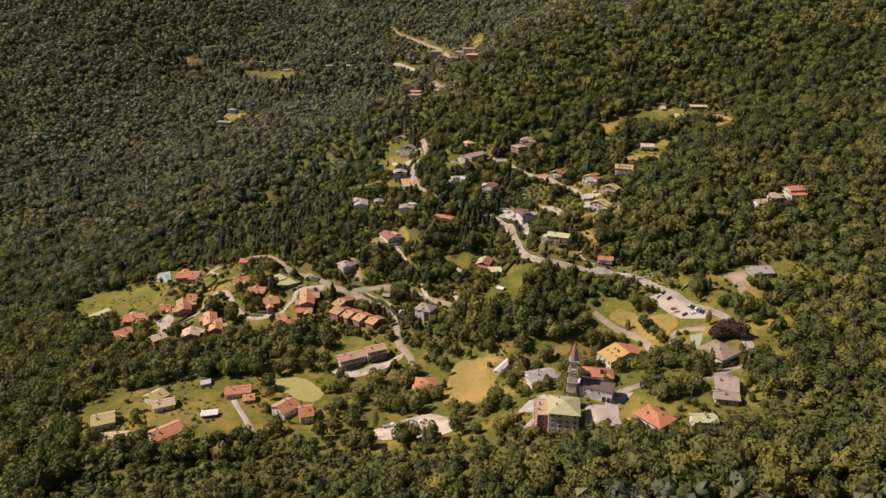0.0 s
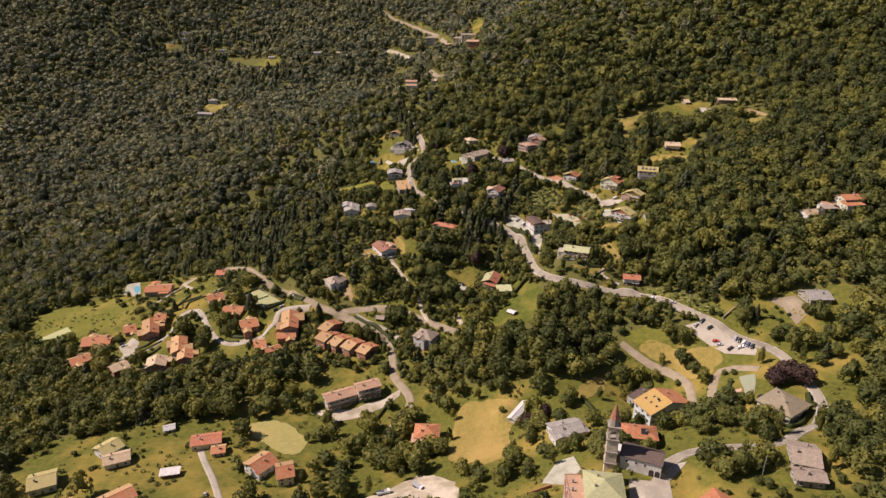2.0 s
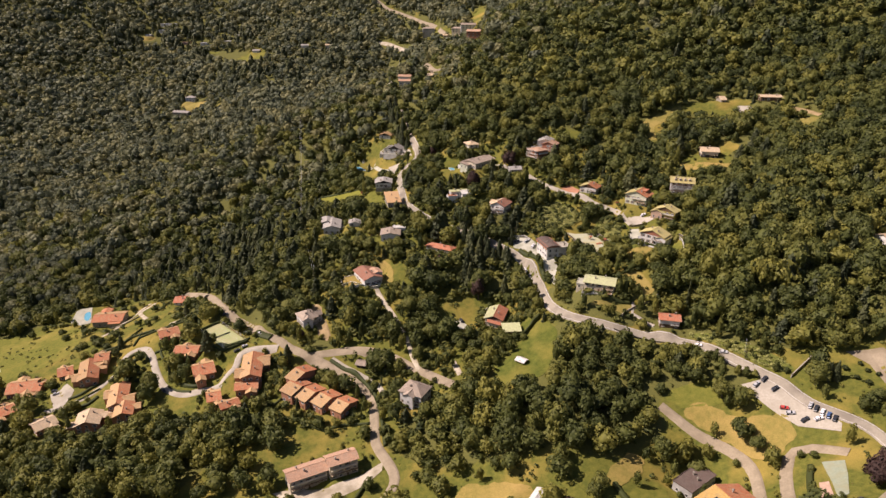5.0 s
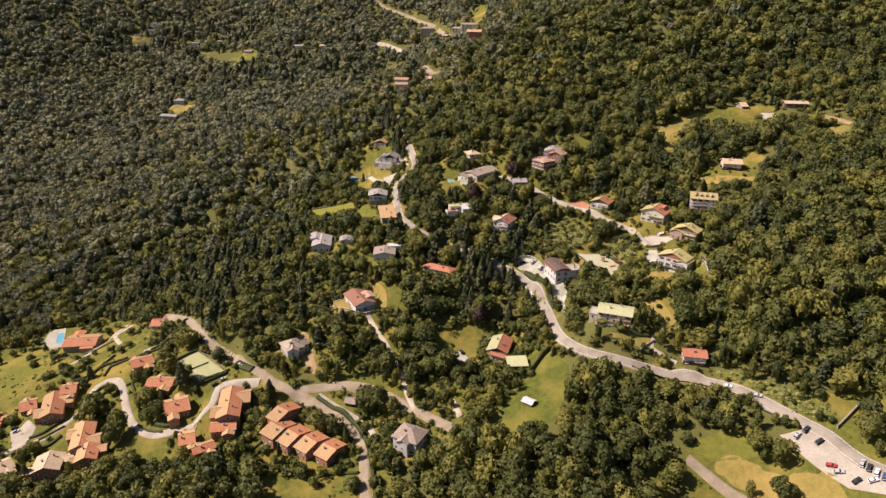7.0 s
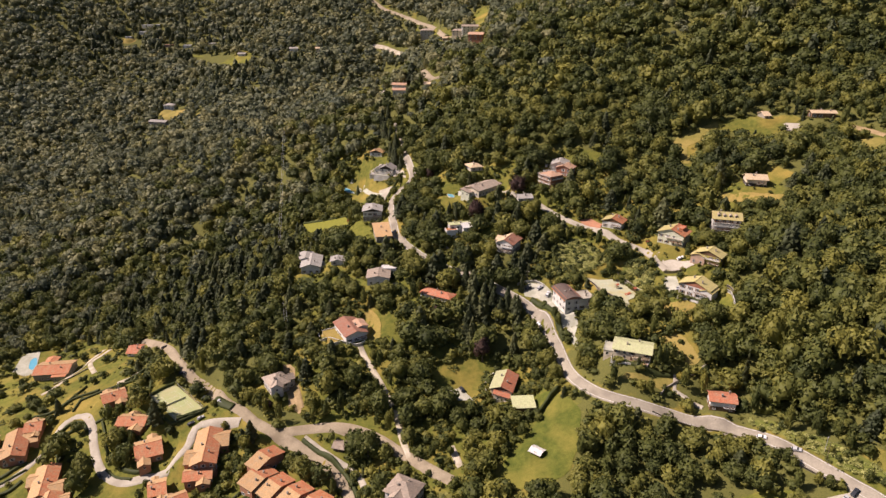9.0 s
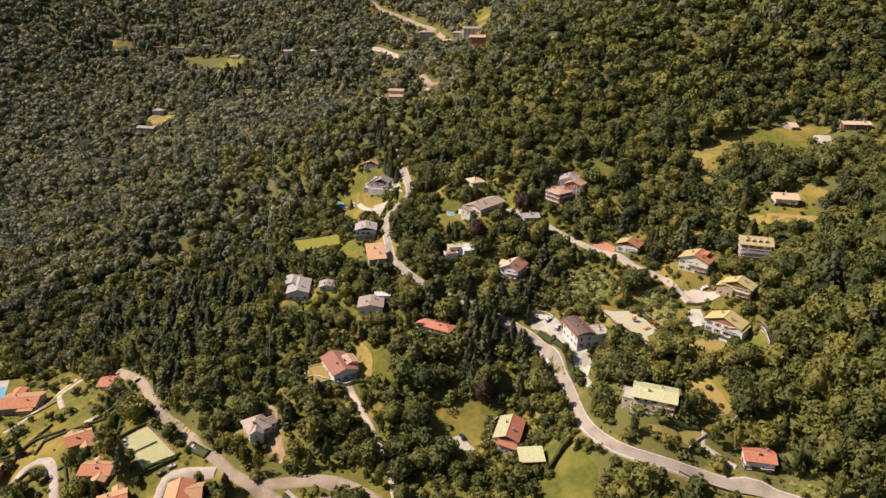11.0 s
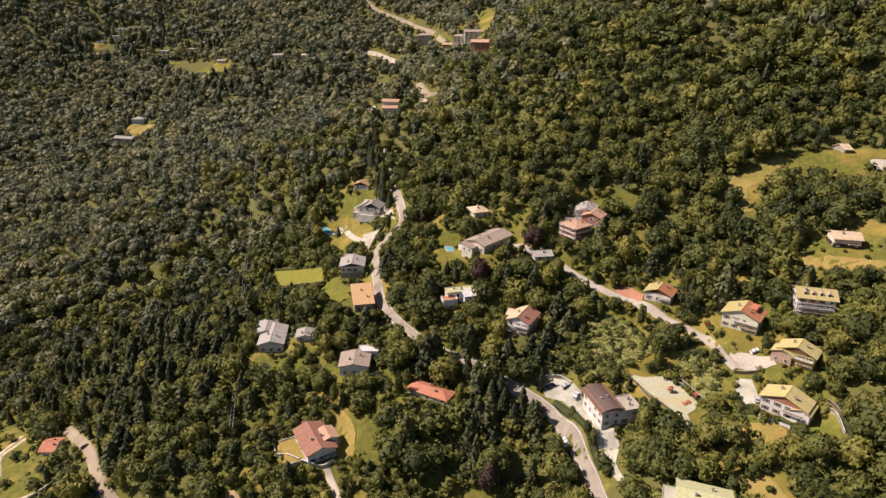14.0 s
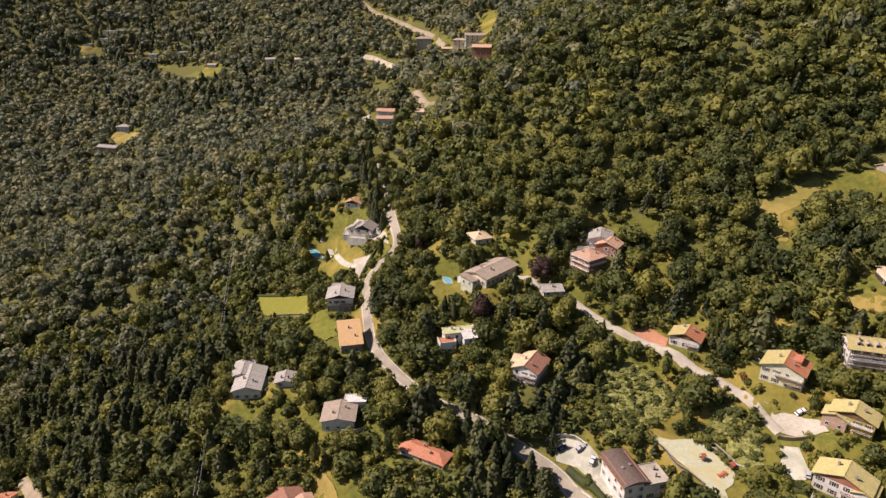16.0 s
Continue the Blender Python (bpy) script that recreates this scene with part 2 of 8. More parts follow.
m, n, l, b = material("glass", 0.08, 0.6)
b.inputs["Base Color"].default_value = (0.025, 0.03, 0.035, 1)
m, n, l, b = material("water", 0.06, 0.5)
w = noise_tex(n, l, position(n), 1.2, 3)
l.new(ramp(n, l, w.outputs[0], [(0.3, (0.09, 0.34, 0.46)), (0.7, (0.14, 0.42, 0.54))]).outputs[0], b.inputs["Base Color"])
bump(n, l, b, w.outputs[0], 0.15, 0.05)
for name, c in (("paint_white", (0.72, 0.72, 0.72)), ("paint_silver", (0.40, 0.41, 0.42)), ("paint_dark", (0.03, 0.033, 0.04)), ("paint_red", (0.42, 0.04, 0.03)), ("paint_blue", (0.05, 0.10, 0.22))):
    m, n, l, b = material(name, 0.3, 0.5)
    f = noise_tex(n, l, position(n), 3, 3)
    l.new(ramp(n, l, f.outputs[0], [(0.3, tuple(v * 0.9 for v in c)), (0.7, c)]).outputs[0], b.inputs["Base Color"])

# ---- terrain: a hillside over control heights every 100 to 400 m ----
GRID_X = [-1100, -700, -450, -280, -140, -20, 100, 220, 420]
GRID_Y = [-300, 60, 160, 250, 340, 430, 540, 680, 900, 1250, 1900]
HEIGHTS = [
    [-65, -20, 11, 31, 47, 61, 86, 113, 150],
    [-60, -35, 3, 36, 52, 70, 105, 119, 150],
    [-49, -39, -3, 28, 38, 47, 87, 111, 159],
    [-35, -40, -6, 23, 47, 68, 97, 128, 178],
    [-19, -40, -4, 34, 73, 99, 125, 162, 201],
    [-1, -37, -1, 33, 97, 128, 151, 182, 229],
    [19, -26, 13, 52, 104, 160, 197, 217, 272],
    [48, 12, 55, 113, 172, 222, 264, 289, 331],
    [124, 103, 129, 169, 203, 258, 310, 350, 399],
    [300, 299, 278, 308, 338, 373, 409, 440, 480],
    [520, 540, 556, 560, 581, 611, 640, 664, 700],
]
KNOLLS = [(116, 175, 30, -24), (-146, 847, 80, -30), (75, 292, 28, 10), (13, 321, 34, -15), (33, 213, 26, 12), (6, 545, 60, 16), (164, 306, 30, 11), (-637, 1155, 160, -36), (113, 272, 24, -10), (-340, 520, 50, -14), (-84, 262, 30, -8), (-241, 598, 60, -22)]


def spline(knots):
    """Natural cubic spline over the knots: a function that gives the weights of the knots at x."""
    k, c = np.array(knots, float), len(knots)
    h, a, b = np.diff(k), np.zeros((c, c)), np.zeros((c, c))
    a[0, 0] = a[-1, -1] = 1
    for i in range(1, c - 1):
        a[i, i - 1 : i + 2] = h[i - 1], 2 * (h[i - 1] + h[i]), h[i]
        b[i, i - 1 : i + 2] = 6 / h[i - 1], -6 / h[i - 1] - 6 / h[i], 6 / h[i]
    bend = np.linalg.solve(a, b)

    def weights(x):
        x = np.clip(x, k[0], k[-1])
        i = np.clip(np.searchsorted(k, x) - 1, 0, c - 2)
        u = (k[i + 1] - x) / h[i]
        v = 1 - u
        out, row = np.zeros((len(x), c)), np.arange(len(x))
        out[row, i] += u
        out[row, i + 1] += v
        return out + ((u**3 - u) * h[i] ** 2 / 6)[:, None] * bend[i] + ((v**3 - v) * h[i] ** 2 / 6)[:, None] * bend[i + 1]

    return weights


weights_x, weights_y, control = spline(GRID_X), spline(GRID_Y), np.array(HEIGHTS, float)


# level ground under courts, yards and every house: x, y, inner and outer radius
PADS = [(-186.7, 323.0, 20.0, 30.0), (76.0, 360.0, 14.0, 24.0), (82.0, 60.0, 16.0, 28.0), (66.6, 77.5, 4.0, 9.0)]
PADS += [(-361.6, 426.9, 18.7, 24.2), (-129.9, 572.1, 15.7, 21.2), (-28.3, 474.5, 8.1, 13.6)]
SITES = []


def house(name, label, x, y, rot, l, w, h, *more, **options):
    """Put a house on the plan, on a levelled site; it is built after the ground."""
    SITES.append(((name, label, x, y, rot, l, w, h, *more), options))
    PADS.append((x, y, 0.5 * math.hypot(l, w) * 0.92, 0.5 * math.hypot(l, w) + 7.0))


house("villa", "white plastered villa with grey stone-slab roof", -126.5, 427.5, 100, 22, 14.5, 5.5, "gable", "slate", "white", plain=True, pitch=17, extras=[(-6, 8, 100, 14, 10, 6.2, "gable", "slate", "white"), (11, 3, 12, 9, 6, 3, "flat", "slate", "white")])
house("garage", "low white garage with pale grey gabled roof", -106.5, 424.5, 100, 9.5, 10, 3.2, "gable", "slate", "white", pitch=15)
house("villa", "white villa with weathered grey-brown roof and garage", -71.7, 394.6, 95.7, 14.5, 15.4, 5.6, "gable", "brownslab", "white", plain=True, pitch=12, extras=[(5.5, 9.5, 5, 10, 6, 6.4, "flat", "whiteroof", "white")])
house("bungalow", "long low bungalow with red-orange tile roof", -30.3, 375.1, -24.7, 22.4, 8.8, 3, "hip", "red", "white")
house("house", "small stone house with flat-pitched golden roof by the road", -77.1, 444.8, 16.6, 11.8, 21, 5, "shed", "bleached", "stone")
house("house", "tall grey stone house with grey roof and balcony", -91.3, 486, 98, 15, 15.5, 8.4, "gable", "slate", "white", balcony=1, pitch=15, lower="stone", board="dark", extras=[(-3, 9, 8, 9, 7, 8.2, "flat", "slate", "white")])
house("chalet", "white chalet with dark balcony and pale slab roof", -90, 560, 78, 12, 13, 5.8, "gable", "slate", "white", balcony=1, pitch=27, plain=True, board="dark", extras=[(-7, 4, 78, 9, 9, 4.2, "gable", "slate", "white"), (8, -1, 160, 7, 8, 3.2, "gable", "slate", "white")], terraces=[(-4, -9, -10, 14, 4, 0.9, "mintpale")])
house("annex", "low white terrace annex beside the chalet", -103.9, 569.1, -1, 7.4, 9, 2.6, "flat", "slate", "white")
house("cottage", "small grey cottage below the wood", -106, 600, 80, 10, 13, 3.6, "gable", "bleached", "white", pitch=20, board="dark")
house("villa", "long cream villa with brown-grey roof and terrace", -4.5, 470.5, 52, 27, 15, 5, "gable", "brownslab", "cream", plain=True, pitch=15, extras=[(-9, -7.5, 52, 12, 8, 3.4, "shed", "brownslab", "palegreen")], terraces=[(-13, -2, 52, 8, 6, 0.6, "mintpale")])
house("house", "white flat-roofed house with orange tiled terrace", -19.5, 432.5, 18, 15.5, 6.5, 6.4, "flat", "greenroof", "white", extras=[(5, -3.5, 18, 6, 6.5, 6.0, "shed", "whiteroof", "white")], terraces=[(-5.5, -6.5, 18, 7.5, 6, 4.2, "orange")])
house("house", "white house with red-brown gabled roof and balcony", 14.7, 408.6, 64.5, 15, 12.5, 7.4, "gable", "redbrown", "white", balcony=2, two=("tan", "redbrown"), lower="stone", pitch=25, extras=[(-3, 4, 155, 9, 7, 6.6, "gable", "tan", "white")])
house("house", "grey house with pale slab roof on the hillside", 53.5, 484, 80, 15, 12.5, 5.6, "gable", "slate", "white", balcony=1, lower="grey", pitch=17, extras=[(-7, 2, 80, 10, 7, 3.0, "shed", "slate", "white")], terraces=[(-8, -5, -10, 9, 4, 0.4, "mintpale")])
house("apartment_house", "brick apartment house wrapped in scaffolding", 45.5, 466, -51, 13, 12.6, 8, "hip", "tanred", "terracotta", balcony=2, pitch=14)
house("annex", "red brick annex with brown roof", 56.5, 474, 62, 10.6, 12, 6.4, "gable", "tanred", "brick")
house("cottage", "small cream cottage with tan tiled roof", -12, 497.8, 25.6, 10.7, 12.3, 3.5, "hip", "tan", "cream")
house("garage", "white garage with pale roof beside the lane", 25.9, 454.6, 12.2, 10.9, 9.4, 3, "gable", "slate", "white")
house("house", "white house with orange gabled roof", 84.3, 416.9, 61.1, 10.2, 14, 5, "gable", "orange", "white", two=("yellowtile", "orange"), board="wood", balcony=1)
house("house", "pale green house with orange roof and dormer", 116.7, 390.8, 56, 13.1, 17.0, 7.6, "gable", "yellowtile", "palegreen", balcony=2, two=("yellowtile", "orange"), extras=[(3.6, 0.6, 56, 6.0, 5.0, 9.8, "flat", "red", "red")])
house("house", "yellow-green house with ochre gabled roof", 130.8, 362.9, 54.2, 9.2, 15.5, 6.8, "gable", "yellowtile", "yellow", balcony=2, board="wood", extras=[(-5.5, 1.5, 54, 6.5, 8, 5.2, "gable", "yellowtile", "rose")])
house("house", "white house with ochre roof and red shutters", 118.1, 338.9, 51.5, 10.2, 18.0, 6.8, "gable", "yellowtile", "white", balcony=1, board="brick", extras=[(5, -4.5, 51, 9, 6.5, 5.6, "gable", "yellowtile", "white")], terraces=[(-4.5, -7.0, -38, 15, 2.5, 0.3, "mintpale")])
house("apartment_house", "white apartment house with stacked balconies and ochre roof", 146.9, 391.5, -12, 17, 13, 9.0, "gable", "yellowtile", "white", balcony=3, dormers=4, dormer_roof="brownslab", pitch=24)
house("restaurant", "white restaurant building with brown barrel roof", 48.6, 355.8, 109.1, 19, 10.5, 7.6, "barrel", "darkbrown", "white", balcony=0)
house("annex", "white annex with white flat roof", 57.8, 354.0, 19.1, 10.5, 10.5, 6.6, "flat", "concrete", "white", balcony=1)
house("villa", "cream villa with pale green roof and terrace", 77.8, 302.6, -16, 19.5, 13.4, 5.8, "gable", "greenroof", "cream", balcony=1, plain=True, pitch=17, extras=[(-10.5, 2, -16, 7, 9, 3.2, "flat", "mintpale", "cream")], terraces=[(-3, -8.0, -16, 18, 3.5, 0.5, "tanred")])
house("house", "white roadside house with red tile roof", 115.8, 274.8, -8, 12.5, 9.5, 5.6, "gable", "red", "white", balcony=1, lower="wood")
house("house", "cream house with ochre and red tile roof", 12.2, 312.5, 77.2, 18, 12.8, 5, "gable", "yellowtile", "cream", two=("greenroof", "red"), board="dark", extras=[(-1, -10, 77, 5, 9, 3.0, "shed", "red", "cream")])
house("shed", "wooden shed with pale green roof", 22.1, 294.7, 8.2, 11.7, 8.9, 2.6, "shed", "greenroof", "wood")
house("field_shelter", "small white field shelter on the meadow", 27.4, 258.4, -33.7, 6.1, 5.2, 1.8, "gable", "whiteroof", "wood")
house("villa", "villa with long red-brown roof and white terrace", -83.0, 352.4, 122.7, 22, 14.5, 5.4, "gable", "redbrown", "white", balcony=1, plain=True, pitch=18, extras=[(5.5, 2.5, 122.7, 9, 7, 6.6, "gable", "tanred", "white"), (-6, 9, 122.7, 10, 8, 3.4, "gable", "redbrown", "white")], terraces=[(-10, -4, 122.7, 18, 8, 0.7, "drygrass")])
house("villa", "old stone villa with grey-brown hipped roof", -121.6, 320.2, 128.6, 13.5, 12.0, 6.6, "hip", "brownslab", "white", pitch=30, lower="stone", extras=[(2, -4.5, 105, 8, 6.5, 6.4, "gable", "brownslab", "white"), (5, 3, 38, 8, 6, 6.0, "gable", "brownslab", "white")])
house("villa", "white three-storey villa with brown hipped roof", -35.7, 245, -23.6, 15.2, 13.4, 8.6, "hip", "brownslab", "white", balcony=1, pitch=27, extras=[(-1.7, -4.2, 66, 9, 6.2, 8.4, "gable", "brownslab", "white")])
house("hut", "small dark wooden hut beside the drive", -75, 280.8, -10.4, 6.9, 7.1, 2.6, "gable", "brownslab", "dark")
house("row_house", "terracotta row house with orange tile roof", -114.5, 273.7, -33, 9.2, 19, 7.2, "gable", "orange", "terracotta", pitch=15)
house("row_house", "terracotta row house with orange tile roof", -114.1, 260.9, -31.5, 10.7, 17.6, 7.6, "gable", "orange", "terracotta", pitch=15)
house("row_house", "terracotta row house with orange tile roof", -104, 256.7, -32.6, 10.1, 18.1, 6.8, "gable", "orange", "terracotta", pitch=15)
house("row_house", "terracotta row house with orange tile roof", -92.4, 252.1, -34, 9.6, 17.4, 6.2, "gable", "orange", "terracotta", pitch=15)
house("row_house", "terracotta row house with orange tile roof", -80.5, 247.1, -29.9, 9.4, 16.1, 5.6, "gable", "orange", "terracotta", pitch=15)
house("apartment_house", "long cream apartment house with faded tile roof", -89.8, 192.8, 32.5, 21.7, 11.2, 8.5, "gable", "tanred", "cream", balcony=2)
house("apartment_house", "long cream apartment house with faded tile roof", -71.9, 200.4, 30.5, 16.9, 10.2, 9.5, "gable", "tanred", "cream", balcony=2)
house("house", "large terracotta house with orange tile roof", -279.2, 300.3, 117, 27, 13.2, 6, "gable", "orange", "terracotta")
house("house", "terracotta house with orange tile roof", -302.3, 307.1, 31.9, 10, 13.9, 4, "gable", "orange", "terracotta")
house("house", "terracotta house with orange tile roof", -278.1, 316.8, 20.9, 9.8, 12.7, 5, "gable", "orange", "terracotta")
house("house", "terracotta house with orange tile roof", -238.4, 268, 113.5, 26.9, 12.1, 6, "gable", "orange", "terracotta")
house("house", "terracotta house with orange tile roof", -226.4, 252.5, 111.8, 14.7, 11.6, 6, "gable", "orange", "terracotta")
house("house", "terracotta house with sun-bleached tile roof", -247.5, 246.8, 109.4, 15.3, 15, 6, "gable", "tan", "terracotta")
house("house", "terracotta house with orange tile roof", -233.2, 332.8, 37.1, 14, 13.1, 5, "gable", "orange", "terracotta")
house("house", "terracotta house with orange tile roof", -206.4, 307.5, 4.5, 17, 11.7, 5, "gable", "orange", "terracotta")
house("house", "terracotta house with orange tile roof", -185.7, 284.8, 30, 13.9, 16.7, 5, "gable", "orange", "terracotta")
house("house", "terracotta house with orange tile roof", -149.4, 280.3, 105, 29.6, 13.3, 6, "gable", "orange", "terracotta")
house("house", "terracotta house with orange tile roof", -148, 264.8, 15.4, 14.5, 10.5, 5, "gable", "orange", "terracotta")
house("house", "terracotta house with orange tile roof", -167.7, 257.9, 25.6, 8.7, 12.8, 5, "gable", "orange", "terracotta")
house("house", "terracotta house with orange tile roof", -154.7, 249.9, 37.4, 12.1, 8.3, 5, "gable", "orange", "terracotta")
house("house", "terracotta house with orange tile roof", -316.6, 296.2, 11.3, 5.3, 12.7, 4.5, "gable", "orange", "terracotta")
house("house", "terracotta house with orange tile roof", -327.9, 295, 19.2, 19.1, 17.8, 4.5, "gable", "orange", "terracotta")
house("house", "terracotta house with orange tile roof", -325.1, 267.6, 47.6, 15.7, 14, 4.5, "gable", "orange", "terracotta")
house("house", "terracotta house with sun-bleached tile roof", -280.3, 248.3, 53.1, 13.4, 12.1, 5, "gable", "tan", "terracotta")
house("villa", "villa with red tile roof beside the pool", -320.8, 398.4, 12, 25, 19, 5.5, "gable", "orange", "stone", balcony=1, plain=True, pitch=14, two=("bleached", "orange"), extras=[(-9, 10, 102, 9, 8, 5.2, "gable", "orange", "stone"), (8, -6, 12, 9, 9, 4.6, "shed", "orange", "stone")])
house("cottage", "small cottage with red roof under trees", -253, 396.1, 4.6, 8.9, 12.7, 3, "gable", "red", "white")
house("house", "white house with pale ochre roof", -243, 104.3, 29.4, 14.4, 15, 5, "gable", "yellowtile", "white")
house("house", "white house with pale ochre roof", -222, 136.2, 60, 12.7, 14, 5, "gable", "yellowtile", "white")
house("house", "house with tan tile roof", -211.5, 126.8, 29.1, 14.8, 10.7, 4, "gable", "tan", "white")
house("house", "cream house with orange tile roof", -188.3, 85.6, 47.2, 19.3, 14.7, 5, "gable", "orange", "cream")
house("house", "cream house with tan roof", -220.2, 80.7, 13.6, 15.1, 10.2, 4.5, "gable", "tan", "cream")
house("house", "cream house with faded red tile roof", -164.5, 147.3, 17, 18.2, 11.3, 4.5, "gable", "red", "cream")
house("garage", "garage with orange tile roof", -153.5, 138.8, 17.6, 8.4, 8.2, 3, "gable", "orange", "cream")
house("house", "white house with bright orange roof", -120.8, 121.9, 55.9, 14.4, 15, 6, "gable", "orange", "white")
house("house", "white house with bright orange roof", -104.2, 114.7, 21.1, 9.8, 14.1, 6, "gable", "orange", "white")
house("carport", "low open shed with pale roof", -172.3, 114.4, 16.7, 10.8, 5.3, 2.4, "shed", "whiteroof", "wood")
house("shed", "small white shed on the meadow", -196.8, 162.9, 28.7, 7.1, 6.2, 2.4, "gable", "whiteroof", "white")
house("villa", "brick villa with orange and tan hipped roof", -26.2, 152.6, 1.6, 15.4, 14.3, 7.0, "hip", "orange", "brick", balcony=1, extras=[(-4.5, -5.5, 1.6, 8, 8, 5.6, "hip", "tanred", "cream")])
house("villa", "white villa with pale grey hipped roof", 53.5, 126.1, 22, 18, 13, 5, "gable", "slate", "white", plain=True, pitch=17, extras=[(-4, -5.5, 112, 8, 8, 4.4, "gable", "slate", "white"), (7, 3, 22, 8, 12, 4.2, "hip", "slate", "white")])
house("greenhouse", "long low white field greenhouse", 29.6, 159.4, 62, 21, 5.2, 3.0, "gable", "whiteroof", "whiteroof")
house("apartment_house", "pale blue apartment house with orange roof", 106.6, 134.8, 117.1, 14.7, 28, 11, "gable", "yellowtile", "paleblue", two=("mustard", "orange"), pitch=18, skylights=5)
house("warehouse", "grey workshop with dark flat roof", 108.5, 176.8, 41.2, 20, 10.5, 5, "flat", "darkbrown", "grey")
house("house", "cream house with orange roof and solar panels", 85.3, 99.7, -5.9, 18.8, 11.4, 7, "hip", "orange", "cream", solar=1)
house("palazzo", "four-storey cream town house with pale green roof", 59.5, 48, -4.2, 16.6, 17.4, 13, "hip", "greenroof", "cream")
house("house", "tall brick house with faded roof", 48.2, 51.1, 4.2, 6.6, 15, 11, "flat", "tanred", "brick")
house("house", "house with bright orange hipped roof", 102.7, 31.6, 41.4, 13.5, 16.2, 5, "hip", "orange", "white")
house("villa", "pale green villa with tan-grey hipped roof", 160.8, 115.3, -51, 18.3, 19.6, 5.5, "hip", "tanslab", "palegreen")
house("house", "house with grey-brown roof", 148.6, 66.3, -13.6, 11.6, 16.8, 4, "gable", "brownslab", "stone")
house("house", "house with grey-brown roof", 143.2, 50.2, -5.4, 12.3, 8.4, 4, "gable", "brownslab", "stone")
house("house", "house with pale green roof", 124.8, 26.6, 4.2, 11.9, 7.5, 4.5, "gable", "greenroof", "white")
house("apartment_house", "tall white house with orange roof on the slope", 270.1, 297.1, 14, 16, 12, 9, "gable", "orange", "palegreen", balcony=1, extras=[(-1, -8, 14, 14, 7, 6.2, "shed", "orange", "palegreen"), (-14, 2, 14, 9, 7, 3.2, "gable", "tanred", "white"), (-17, -7, 14, 9, 6, 2.8, "shed", "brownslab", "dark")])
house("house", "white house with tan roof", 243.3, 295.7, 18, 11.6, 12.1, 4, "gable", "tan", "white")
house("house", "low stone house with grey roof", 220.9, 220.3, 7.3, 15.5, 15.2, 4, "gable", "slate", "stone")
house("house", "white hillside house with pale roof", 176.5, 432.5, -8, 13.5, 12, 5, "gable", "tan", "cream", balcony=1, lower="dark")
house("barn", "long low barn with pale tile roof", 241.5, 497.2, -2, 17.7, 8, 4, "gable", "tan", "wood")
house("hut", "small stone hut on the pasture", 205.8, 510.1, 5.5, 5.1, 12.1, 2.5, "gable", "tan", "stone")
house("house", "grey house in the far hamlet", -95.2, 975.5, 7, 19.7, 11, 8, "hip", "brownslab", "grey")
house("house", "tall cream house in the far hamlet", -45.8, 880.7, -6, 15.5, 9, 12, "hip", "brownslab", "cream")
house("house", "white house in the far hamlet", -30, 874, 6, 21, 11, 9, "gable", "brownslab", "white")
house("house", "brick house in the far hamlet", -18.8, 751.4, -7, 16.9, 11, 10, "gable", "tanred", "brick")
house("house", "rose house in the far hamlet", -61.7, 909.3, 5, 12.7, 9, 6, "gable", "tan", "rose")
house("house", "house with faded red roof by the upper road", -97.7, 702, -8, 15.5, 9, 5, "gable", "tanred", "white")
house("house", "white chalet with brown-red roof", -95.9, 685.8, 4, 14.6, 9, 5, "gable", "tanred", "white")
house("house", "small cream house by the upper road", -64.8, 672.8, -9, 6.6, 9, 3, "gable", "tan", "cream")
house("house", "white house in a forest clearing", -467.7, 927.3, 3, 16.1, 11, 6, "hip", "slate", "white")
house("house", "grey house in a forest clearing", -462.7, 879.6, -10, 26.9, 11, 5, "gable", "slate", "stone")
house("house", "white hut at the edge of a pasture", -402.5, 1061.9, 2, 13.1, 9, 4, "gable", "slate", "white")
house("house", "white house among far trees", -306.4, 1025.7, 14, 13, 9, 5, "gable", "slate", "white")
house("house", "cream house among far trees", -262.7, 1003.9, 1, 6.3, 9, 8, "gable", "tan", "cream")
house("caravan", "white cabin among far conifers", -465.4, 1147.8, 13, 10.6, 9, 4, "flat", "whiteroof", "white")
house("caravan", "white cabin among far conifers", -625.4, 1198.4, 0, 15, 9, 3, "flat", "whiteroof", "white")
house("caravan", "white cabin among far conifers", -609, 1201.4, 12, 12.8, 9, 3, "flat", "whiteroof", "white")
house("caravan", "white cabin among far conifers", -624.5, 1180.2, -1, 12.7, 9, 3, "flat", "whiteroof", "white")
house("caravan", "white cabin among far conifers", -643.2, 1163.6, 11, 10.5, 9, 3, "flat", "whiteroof", "white")
house("caravan", "reddish cabin among far conifers", -564.6, 1146.9, -2, 15.1, 9, 3, "flat", "tanred", "rose")
house("caravan", "white cabin among far conifers", -527.6, 1141.3, 10, 13.8, 9, 3, "flat", "whiteroof", "white")
house("caravan", "white cabin among far conifers", -480.2, 1135.2, -3, 11.5, 9, 3, "flat", "whiteroof", "white")


def slope(x, y):
    """Height of the hillside as it was before building."""
    x, y = np.atleast_1d(np.asarray(x, float)), np.atleast_1d(np.asarray(y, float))
    z = np.einsum("ij,kj,ki->k", control, weights_x(x), weights_y(y))
    for cx, cy, r, d in KNOLLS:
        z = z + d * np.exp(-((x - cx) ** 2 + (y - cy) ** 2) / (2 * r * r))
    return z


pad_levels = slope([p[0] for p in PADS], [p[1] for p in PADS])


